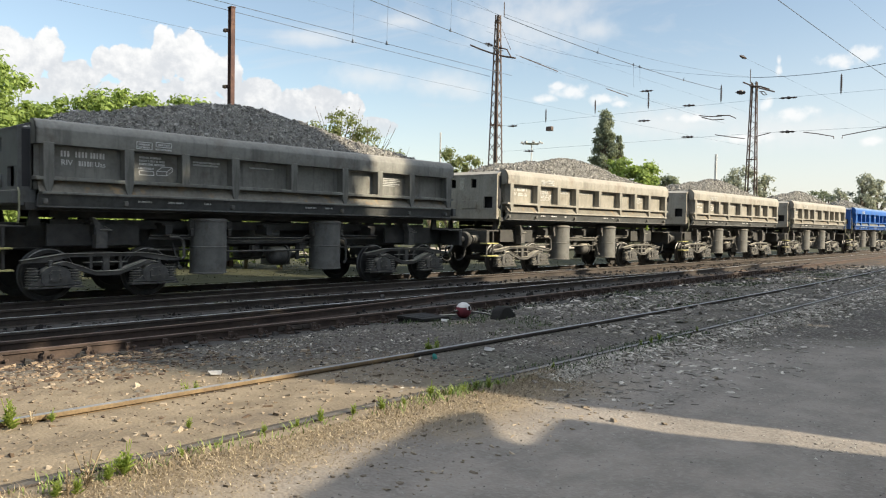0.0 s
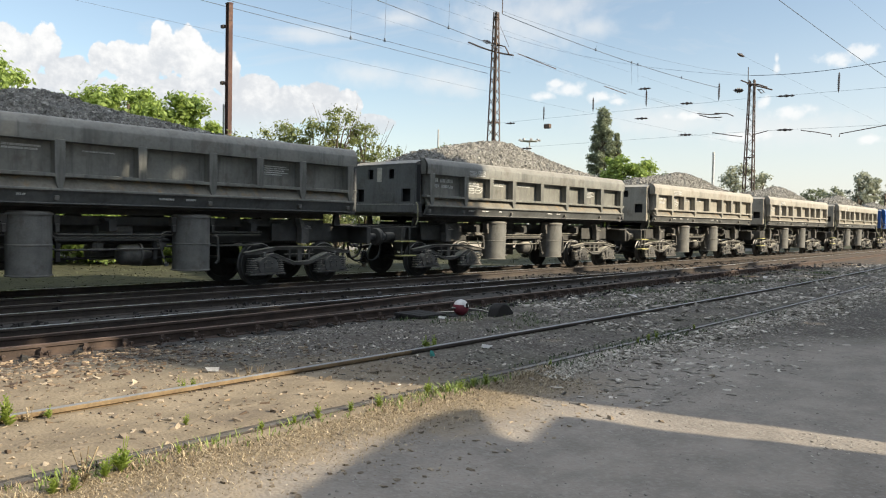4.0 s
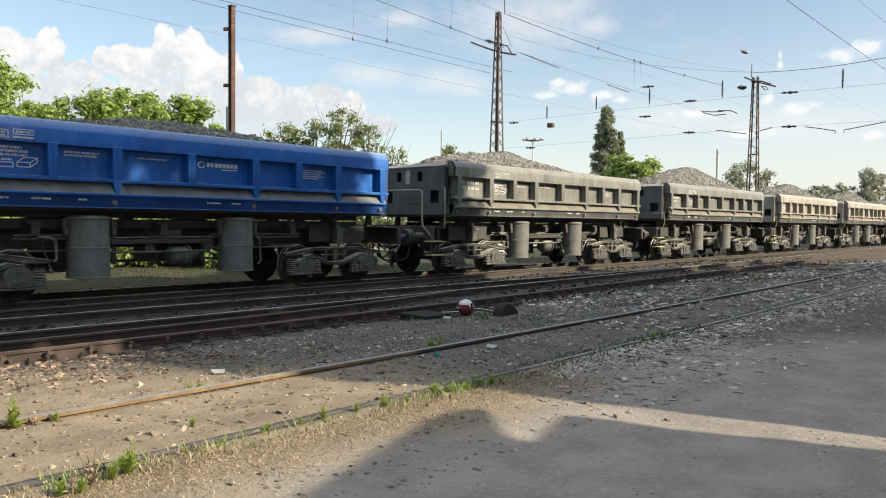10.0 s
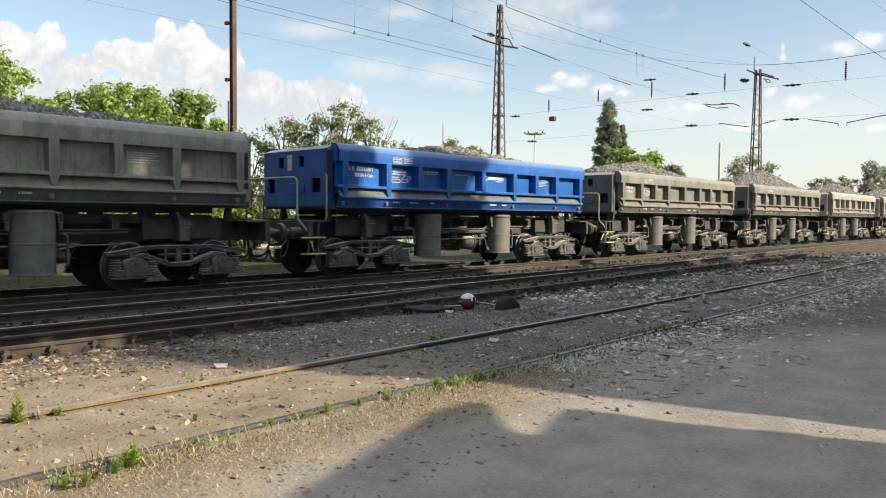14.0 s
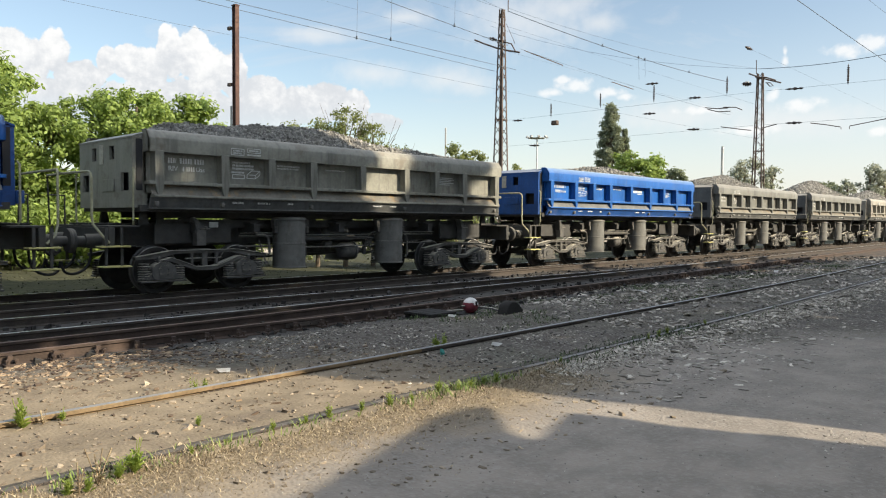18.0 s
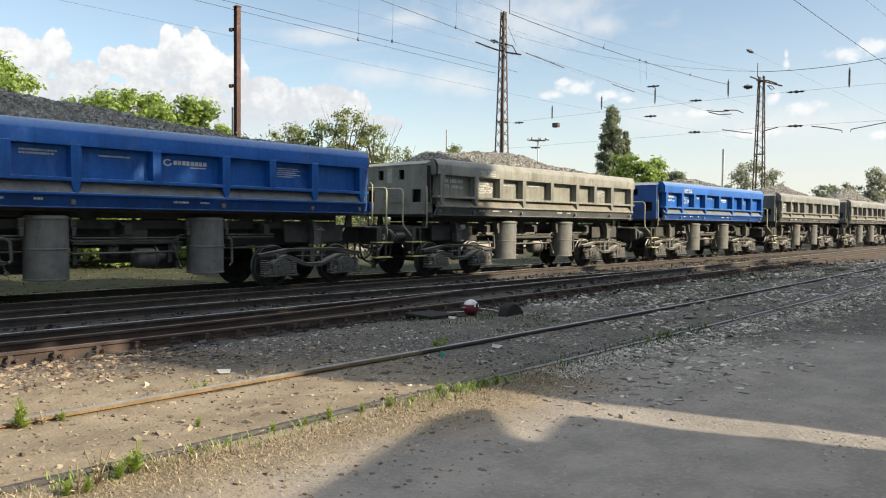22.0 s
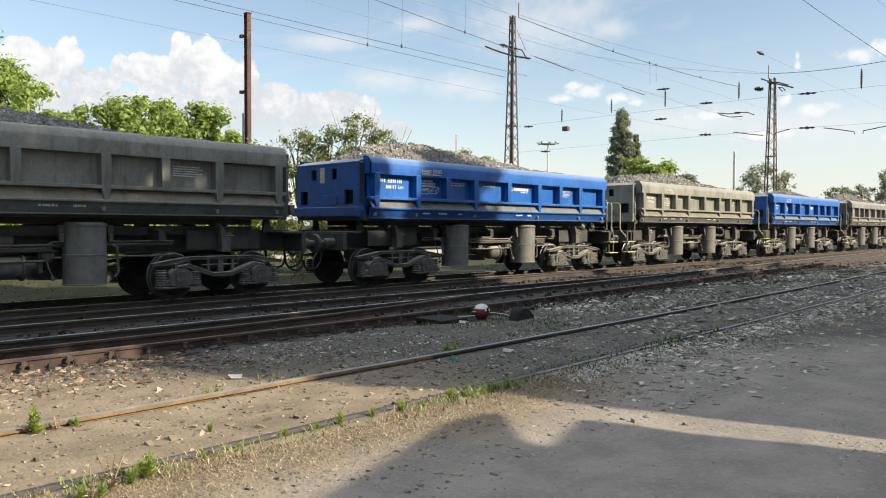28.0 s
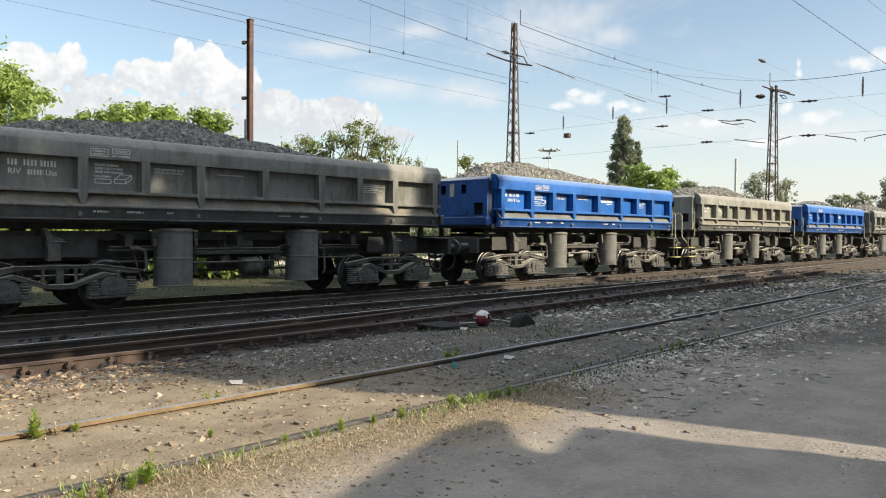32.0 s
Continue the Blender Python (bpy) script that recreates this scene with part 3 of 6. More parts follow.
def axle_box():
    bm = bmesh.new()
    prism(bm, [(-0.18, 0.29), (0.18, 0.29), (0.24, 0.36), (0.24, 0.50), (0.18, 0.58), (0.08, 0.63), (-0.08, 0.63), (-0.18, 0.58), (-0.24, 0.50), (-0.24, 0.36)], -0.12, 0.10)
    # sloping wings that carry the springs, a flat cover and its bolts
    for s in (-1, 1):
        prism(bm, [(s * 0.17, 0.30), (s * 0.44, 0.30), (s * 0.44, 0.325), (s * 0.30, 0.36), (s * 0.19, 0.47)], -0.10, 0.08)
    prism(bm, [(-0.11, 0.36), (0.11, 0.36), (0.12, 0.50), (0.07, 0.56), (-0.07, 0.56), (-0.12, 0.50)], -0.14, -0.11)
    for x, z in ((-0.075, 0.40), (0.075, 0.40), (-0.075, 0.50), (0.075, 0.50)):
        cyl(bm, (x, -0.16, z), (x, -0.135, z), 0.02, n=6)
    return bm


def spring():
    """A stack of coils."""
    prof = [(0.10, 0.28)]
    for k in range(6):
        z = 0.295 + k * 0.047
        prof += [(0.118, z), (0.118, z + 0.022), (0.075, z + 0.028), (0.075, z + 0.042)]
    prof.append((0.10, 0.60))
    return lathe(bmesh.new(), prof, "z", 14)


def wheelset_meshes():
    axle = bmesh.new()
    cyl(axle, (0, -1.05, 0), (0, 1.05, 0), 0.075, n=14)
    wheel = bmesh.new()
    # hub, web, tyre and flange; tread set apart, outer edge with its painted glint
    prof = [(0.12, -0.08), (0.13, -0.07), (0.14, -0.03), (0.36, -0.01), (0.38, -0.065), (0.446, -0.066), (0.460, -0.054), (0.465, 0.03), (0.49, 0.045), (0.49, 0.07), (0.38, 0.07), (0.36, 0.02), (0.13, 0.05), (0.12, 0.06)]
    mi = [0, 0, 0, 0, 0, 1, 2, 2, 0, 0, 0, 0, 0]
    lathe(wheel, prof, "y", 48, mi)
    for a in range(0, 360, 60):
        x, z = 0.25 * math.cos(radians(a)), 0.25 * math.sin(radians(a))
        cyl(wheel, (x, -0.035, z), (x, 0.0, z), 0.03, n=8)
    return finish("axle", axle, WHEEL), finish("wheel", wheel, [WHEEL, RIM, TREAD])


MESH = {}


def shared(key, build, mat, smooth=False, bevel=0.0):
    if key not in MESH:
        MESH[key] = finish(key, build(), mat, smooth, bevel)
    return MESH[key]


def place(name, key, build, mat, parent, at, turn=0.0, label="", smooth=False, bevel=0.0):
    ob = part(name, shared(key, build, mat, smooth, bevel), None, parent, label)
    ob.location = at
    ob.rotation_euler = (0, 0, radians(turn))
    return ob


def buffer():
    bm = bmesh.new()
    lathe(bm, [(0.17, 0.0), (0.17, 0.04), (0.125, 0.05), (0.12, 0.34), (0.085, 0.345), (0.085, 0.52), (0.21, 0.53), (0.225, 0.56), (0.215, 0.60), (0.10, 0.615)], "x", 22)
    return bm


def hose(dy, drop):
    out = []
    for k in range(19):
        f = k / 18
        out.append((0.56 * (f - 0.12 * math.sin(2 * math.pi * f)), dy * f, -drop * math.sin(math.pi * min(1.0, f * 0.86)) ** 0.75))
    return tube(bmesh.new(), out, 0.026, 8)


def cylinder_body():
    """Upright tipping cylinder with a cap, a belt and a foot ring."""
    return lathe(bmesh.new(), [(0.30, 1.52), (0.36, 1.50), (0.385, 1.48), (0.385, 1.45), (0.362, 1.445), (0.362, 0.95), (0.374, 0.945), (0.374, 0.925), (0.362, 0.92), (0.362, 0.425), (0.378, 0.42), (0.378, 0.40), (0.33, 0.39)][::-1], "z", 28)


def wagon(paint, platform, apron, style, label):
    root = thing("tipping_wagon", label, "freight wagon", group="wagons of the train")
    side_wall(root, paint, False, style)
    side_wall(root, paint, True, 0)
    end_wall(root, paint, -1, apron)
    end_wall(root, paint, 1, apron)
    part("box_floor", box(-5.30, 5.30, -1.30, 1.30, 1.60, 1.72), UNDER, root, "sooty steel floor of the box")
    # underframe
    def sill():
        pts = [(-0.13, 0.915), (0.13, 0.915), (0.13, 0.94), (0.05, 0.94), (0.05, 1.35), (0.13, 1.35), (0.13, 1.375), (-0.13, 1.375), (-0.13, 1.35), (-0.05, 1.35), (-0.05, 0.94), (-0.13, 0.94)]
        bm = bmesh.new()
        a = [bm.verts.new((-5.85, y, z)) for y, z in pts]
        b = [bm.verts.new((5.85, y, z)) for y, z in pts]
        bm.faces.new(a)
        bm.faces.new(b[::-1])
        for i in range(len(a)):
            bm.faces.new((a[i], b[i], b[(i + 1) % len(a)], a[(i + 1) % len(a)]))
        return bm
    for y in (-0.47, 0.47):
        place("centre_sill", "centre_sill", sill, UNDER, root, (0, y, 0), label="black steel sill beam")
    for x in (-4.05, -2.7, -0.4, 2.6, 4.05):
        place("cross_beam", "cross_beam", lambda: bx(bx(bmesh.new(), -0.07, 0.07, -1.15, 1.15, 1.18, 1.36), -0.12, 0.12, -1.1, 1.1, 1.36, 1.40), UNDER, root, (x, 0, 0))
    for x in (-4.05, -0.9, 2.45, 4.05):
        for y in (-0.6, 0.6):
            place("trestle", "trestle", lambda: prism(bmesh.new(), [(-0.16, 1.37), (0.16, 1.37), (0.09, 1.62), (-0.09, 1.62)], -0.05, 0.05), UNDER, root, (x, y, 0), bevel=0.005)
    for y in (-0.80, 0.76):
        part("underbody_plate", box(-4.75, 4.75, y, y + 0.04, 1.28, 1.448), UNDER, root, "black steel plate under the box")
        part("underbody_rail", box(-4.75, 4.75, y, y + 0.04, 1.478, 1.60), UNDER, root, "black steel rail under the box")
    # hook brackets that hold the box when it tips
    def bracket():
        bm = prism(bmesh.new(), [(-0.12, 0.93), (0.10, 0.93), (0.08, 1.22), (0.13, 1.26), (0.13, 1.30), (-0.02, 1.34), (-0.10, 1.46), (-0.16, 1.50), (-0.18, 1.46), (-0.10, 1.24)], -0.09, 0.09)
        return bx(bm, -0.05, 0.17, -0.11, 0.11, 1.245, 1.27)
    for x in (-3.98, 3.95):
        for y in (-1.08, 1.08):
            place("bracket", "bracket", bracket, FRAME, root, (x, y, 0), 0 if y < 0 else 180, "dusty bent steel bracket", bevel=0.008)
    part("side_panel", box(-4.85, -3.2, -0.95, -0.90, 0.98, 1.36), UNDER, root, "sooty steel side plate")
    part("side_panel", box(3.2, 4.85, -0.95, -0.90, 0.98, 1.36), UNDER, root, "sooty steel side plate")
    if style == 3:
        part("label_plate", box(-3.70, -3.50, -0.962, -0.95, 1.29, 1.40), WHITE_PLATE, root, "small white label plate", bevel=0.003)
    # tipping cylinders
    for x in (-1.77, 1.24):
        for y in (-0.99, 0.99):
            c = place("tipping_cylinder", "tipping_cylinder", cylinder_body, TANK, root, (x, y, 0), 0, "grey upright steel cylinder")
            for s in (-1, 1):
                lug = part("lug", shared("lug", lambda: bx(bx(bmesh.new(), -0.05, 0.05, -0.06, 0.06, 1.28, 1.46), -0.035, 0.035, -0.08, 0.02, 1.16, 1.30), FRAME, bevel=0.006), None, c, "dusty steel lug")
                lug.location = (s * 0.42, -0.05, 0)
    # air gear between the cylinders
    place("air_tank", "air_tank", lambda: lathe(bmesh.new(), [(0.05, -0.36), (0.15, -0.33), (0.19, -0.27), (0.19, 0.27), (0.15, 0.33), (0.05, 0.36)], "x", 20), TANK, root, (-0.15, -0.55, 1.20), label="round grey air tank")
    place("air_tank", "air_tank", None, TANK, root, (0.1, 0.45, 0.75), label="round sooty air tank")
    place("brake_cylinder", "brake_cylinder", lambda: lathe(bmesh.new(), [(0.08, -0.30), (0.17, -0.25), (0.20, -0.2), (0.20, 0.1), (0.23, 0.11), (0.23, 0.15), (0.12, 0.17), (0.05, 0.45)], "x", 20), FRAME, root, (0.15, -0.72, 0.72), label="dusty brake cylinder")
    place("valve", "valve", lambda: bx(bx(cyl(bmesh.new(), (0, 0, -0.12), (0, 0, 0.1), 0.07, n=12), -0.1, 0.1, -0.06, 0.06, -0.05, 0.05), -0.04, 0.04, -0.1, 0.1, 0.06, 0.14), FRAME, root, (-0.55, -0.8, 0.9), label="dusty control valve", bevel=0.004)
    place("valve", "valve", None, FRAME, root, (0.66, -0.86, 0.93), label="dusty control valve")
    part("gear_shelf", bx(bx(box(-1.35, 0.78, -0.98, -0.6, 0.99, 1.03), -1.3, -1.22, -0.9, -0.84, 0.62, 1.0), 0.5, 0.58, -0.9, -0.84, 0.62, 1.0), UNDER, root, "sooty shelf under the box", bevel=0.004)
    for z, y, r in ((1.10, -0.93, 0.022), (0.88, -0.9, 0.018), (1.16, -0.99, 0.015)):
        part("pipe", tube(bmesh.new(), [(-3.0, y, z), (-1.4, y, z), (-1.3, y - 0.02, z - 0.05), (0.6, y - 0.02, z - 0.05), (0.7, y, z), (2.9, y, z)], r, 8), FRAME, root, "dusty steel air pipe")
    part("brake_rod", tube(bmesh.new(), [(-2.2, -0.35, 0.62), (0.0, -0.4, 0.66), (2.2, -0.35, 0.62)], 0.025, 8), UNDER, root)
    part("bent_pipe", tube(bmesh.new(), [(-2.62, -1.0, 1.12), (-2.45, -1.05, 1.12), (-2.36, -1.07, 1.06), (-2.34, -1.08, 0.75), (-2.38, -1.08, 0.7)], 0.03, 8), FRAME, root)
    part("bent_pipe", tube(bmesh.new(), [(1.68, -1.1, 1.1), (1.76, -1.12, 1.06), (1.78, -1.12, 0.6), (1.72, -1.12, 0.52)], 0.026, 8), FRAME, root)
    for x in (0.0, -3.1):
        lever = bmesh.new()
        tube(lever, [(x + 0.55, -1.0, 1.02), (x + 0.62, -1.05, 0.7), (x + 0.68, -1.06, 0.55)], 0.014, 6)
        cyl(lever, (x + 0.68, -1.09, 0.53), (x + 0.68, -1.03, 0.53), 0.04, n=10)
        part("lever", lever, FRAME, root, "thin dusty brake lever")
    # bogies
    for bxx in BOGIES:
        bogie = part("bogie", shared("bolster", lambda: bx(bx(bmesh.new(), -0.2, 0.2, -0.98, 0.98, 0.6, 0.86), -0.3, 0.3, -0.3, 0.3, 0.8, 0.94), UNDER, bevel=0.01), None, root, "cast steel bogie")
        bogie.location = (bxx, 0, 0)
        for s in (-1, 1):
            place("side_frame", "side_frame", lambda: side_frame(0), FRAME, bogie, (0, s * 1.05, 0), label="dusty cast bogie side frame")
            place("spring_plank", "spring_plank", lambda: bx(bmesh.new(), -0.24, 0.24, -0.07, 0.07, 0.43, 0.48), FRAME, bogie, (0, s * 1.05, 0))
            for ax in (-0.9, 0.9):
                place("axle_box", "axle_box", axle_box, FRAME, bogie, (ax, s * 1.06, 0), 0 if s < 0 else 180, "dusty cast axle box", bevel=0.0)
                place("box_tie", "box_tie", lambda: bx(bmesh.new(), -0.46, 0.46, -0.12, 0.1, 0.245, 0.275), FRAME, bogie, (ax, s * 1.06, 0), label="rubbed steel tie bar")
                for sx in (-0.345, 0.345):
                    place("spring", "spring", spring, FRAME, bogie, (ax + sx, s * 1.05, 0), label="stacked coil spring")
    if "axle" not in MESH:
        MESH["axle"], MESH["wheel"] = wheelset_meshes()
    for x in AXLES:
        ws = part("wheelset", MESH["axle"], None, root)
        ws.location = (x, 0, WHEEL_R)
        for s in (-1, 1):
            w = part("wheel", MESH["wheel"], None, ws, "dark wheel with a painted rim glint")
            w.location = (0, s * 0.75, 0)
            w.rotation_euler = (0, 0, 0 if s < 0 else math.pi)
    # headstocks, buffers, couplings, hoses
    for s in (-1, 1):
        turn = 180 if s < 0 else 0
        place("headstock", "headstock", lambda: bx(bmesh.new(), -0.06, 0.06, -1.25, 1.25, 0.90, 1.30), UNDER, root, (s * 5.80, 0, 0), bevel=0.012)
        for y in (-0.87, 0.87):
            place("buffer", "buffer", buffer, UNDER, root, (s * 5.80, y, 1.06), turn, "black greasy round buffer")
        place("coupling", "coupling", lambda: tube(bx(bmesh.new(), 0, 0.22, -0.06, 0.06, -0.07, 0.07), [(0.2, 0, 0.0), (0.38, 0, -0.05), (0.42, 0, -0.2), (0.5, 0, -0.26), (0.6, 0, -0.2)], 0.035, 8), UNDER, root, (s * 5.84, 0, 1.04), turn, "black screw coupling")
        for y, k in ((-0.42, 0.5), (0.35, 0.46)):
            place("hose", "hose%g" % k, lambda k=k: hose(0.06, k), BLACK, root, (s * 5.84, y, 0.93), turn, "black hanging air hose")
        part("platform", box(min(s * 5.30, s * 5.86), max(s * 5.30, s * 5.86), -1.25, 1.25, 1.30, 1.335), UNDER, root, bevel=0.004)
        for y in (-0.9, 0.9):
            place("end_post", "end_post", lambda: prism(bmesh.new(), [(-0.10, 1.33), (0.10, 1.33), (0.04, 1.68), (-0.04, 1.68)], -0.04, 0.04), UNDER, root, (s * 5.05, y, 0))
    if platform:
        s = platform
        rail_pts = [(5.86, -1.28, 1.02), (6.0, -1.27, 1.18), (6.09, -1.14, 1.36), (6.10, -1.12, 1.5), (6.10, -1.12, 2.20), (6.11, -1.10, 2.27), (6.12, -1.03, 2.31), (6.14, 0.2, 2.31), (6.14, 0.92, 2.30)]
        part("handrail", tube(bmesh.new(), [(s * x, y, z) for x, y, z in rail_pts], 0.023, 8), YELLOW, root, "dull yellow bent handrail")
        part("handrail_post", tube(bmesh.new(), [(s * 6.10, 0.92, 1.33), (s * 6.14, 0.92, 2.30)], 0.018, 8), UNDER, root, "thin rusty rail post")
        part("handrail_post", tube(bmesh.new(), [(s * 6.06, 0.25, 1.33), (s * 6.06, 0.25, 1.9), (s * 6.1, 0.9, 1.92)], 0.016, 8), UNDER, root, "thin rusty rail post")
        for y in (-1.28, 1.28):
            part("grab_rail", tube(bmesh.new(), [(s * 5.42, y * 1.0, 1.36), (s * 5.44, y * 1.04, 1.42), (s * 5.44, y * 1.04, 2.34), (s * 5.42, y * 1.0, 2.40)], 0.02, 8), YELLOW, root, "dull yellow grab rail")
    elif style % 3 == 1:
        part("grab_rail", tube(bmesh.new(), [(-5.42, -1.30, 1.38), (-5.42, -1.36, 1.5), (-5.42, -1.36, 1.9), (-5.42, -1.30, 1.96)], 0.018, 8), YELLOW, root, "dull yellow grab rail")
    if platform or style % 3 == 1:
        s = platform or -1
        for y in (-1.30, 1.30):
            for z, x0 in ((0.955, 5.53), (0.59, 5.51)):
                part("step", box(min(s * x0, s * (x0 + 0.53)), max(s * x0, s * (x0 + 0.53)), y - 0.13, y + 0.13, z - 0.014, z + 0.014), STEP, root, "yellow footstep", bevel=0.004)
            hang = bmesh.new()
            for x0 in (5.62, 5.90):
                bx(hang, min(s * x0, s * (x0 + 0.05)), max(s * x0, s * (x0 + 0.05)), y - 0.015, y + 0.015, 0.58, 1.3)
            part("step_hanger", hang, UNDER, root)
    return root


def gravel_mesh(seed, tall, skew):
    """A heap of crushed stone: an uneven surface with loose stones on it."""
    rnd = random.Random(seed)
    nx, ny = 130, 34
    verts, faces = [], []
    off = Vector((seed * 13.7, seed * 5.1, 0))

    def height(x, y):
        u = x / 5.1
        ridge = 0.36 + 0.64 * math.exp(-((u - skew) / 0.55) ** 2) + 0.10 * noise.noise(Vector((x * 0.45, seed * 3.3, 0)))
        edge = max(0.0, 1 - abs(y / 1.27) ** 1.6) * min(1.0, (1.02 - abs(u)) * 5)
        n1 = noise.noise(Vector((x * 0.8, y * 0.9, 0)) + off) * 0.10
        n2 = noise.noise(Vector((x * 4, y * 4, 3)) + off) * 0.05 + noise.noise(Vector((x * 11, y * 11, 5)) + off) * 0.03
        return 2.98 + edge * (tall * ridge + n1) + n2

    for j in range(ny + 1):
        for i in range(nx + 1):
            x, y = -5.1 + 10.2 * i / nx, -1.24 + 2.48 * j / ny
            verts.append((x, y, height(x, y)))
    for j in range(ny):
        for i in range(nx):
            a = j * (nx + 1) + i
            faces.append((a, a + 1, a + nx + 2, a + nx + 1))
    for _ in range(9500):
        x, y = rnd.uniform(-4.95, 4.95), rnd.uniform(-1.22, 0.9)
        add_stone(verts, faces, rnd, x, y, height(x, y), 0.014 + 0.036 * rnd.random() ** 2)
    me = bpy.data.meshes.new("gravel_load")
    me.from_pydata(verts, [], faces)
    me.materials.append(STONE)
    return me


def add_stone(verts, faces, rnd, x, y, z, r, flat=0.8, long=1.0):
    """An irregular eight-cornered stone."""
    k = len(verts)
    a = rnd.uniform(0, 6.28)
    c, s = math.cos(a), math.sin(a)
    sx, sy, sz = r * rnd.uniform(0.7, 1.4) * long, r * rnd.uniform(0.6, 1.0), r * flat * rnd.uniform(0.6, 1.1)
    lie = min(0.4, flat)
    tx, ty = rnd.uniform(-lie, lie), rnd.uniform(-lie, lie)
    for px, py, pz in ((-1, -1, -1), (1, -1, -1), (1, 1, -1), (-1, 1, -1), (-0.8, -0.8, 1), (0.8, -0.8, 1), (0.8, 0.8, 1), (-0.8, 0.8, 1)):
        px, py, pz = px * sx * rnd.uniform(0.45, 1.15), py * sy * rnd.uniform(0.45, 1.15), pz * sz * rnd.uniform(0.5, 1.2)
        verts.append((x + px * c - py * s, y + px * s + py * c, z + pz + px * tx + py * ty))
    for f in ((3, 2, 1, 0), (4, 5, 6, 7), (0, 1, 5, 4), (1, 2, 6, 5), (2, 3, 7, 6), (3, 0, 4, 7)):
        faces.append(tuple(k + i for i in f))


TRAIN = []


def build_train():
    grey = "dark grey tipping wagon heaped with gravel"
    olive = "worn green-grey tipping wagon heaped with gravel"
    taupe = "dusty taupe tipping wagon heaped with gravel"
    blue = "bright blue tipping wagon heaped with gravel"
    makers = {
        "g": wagon(GREY, 0, True, 1, grey),
        "gp": wagon(GREY, -1, False, 7, grey + ", faded yellow handrails"),
        "o": wagon(TAUPE, 0, False, 13, taupe),
        "op": wagon(OLIVE, -1, False, 3, olive + ", faded yellow handrails"),
        "bp": wagon(BLUE, -1, False, 4, blue + ", faded yellow handrails"),
        "b": wagon(BLUE, 1, True, 10, blue + ", one handrail"),
    }
    loads = [gravel_mesh(1, 0.92, 0.05), gravel_mesh(2, 0.68, -0.25), gravel_mesh(3, 1.08, -0.08), gravel_mesh(4, 0.72, -0.42), gravel_mesh(5, 0.70, -0.2), gravel_mesh(6, 0.46, 0.05)]
    # order from the front of the train to its rear: place in the train, kind, load
    order = [(5, "bp", 3), (4, "o", 0), (3, "o", 0), (2, "o", 0), (1, "g", 2), (0, "gp", 1), (-1, "bp", 5), (-2, "op", 4), (-3, "b", 3), (-4, "g", 1)]
    used = set()
    for place_no, kind, load in order:
        x = 5.788 + CENTRE + place_no * PITCH + SLACK.get(place_no, 0.0)
        proto = makers[kind]
        if kind in used:
            root = copy_thing(proto, pose(x, TRACK_Y, 0))
        else:
            root = proto
            root.location = (x, TRACK_Y, 0)
            used.add(kind)
        heap = new("gravel_load", loads[load])
        tagged(heap, "heaped load of grey crushed stone in a tipping wagon", "gravel", "loads of the wagons", "stuff")
        heap.location = (x, TRACK_Y, 0)
        TRAIN.append((root, heap, x))
    for kind, proto in makers.items():
        if kind not in used:
            for o in (*proto.children_recursive, proto):
                bpy.data.objects.remove(o)


build_train()


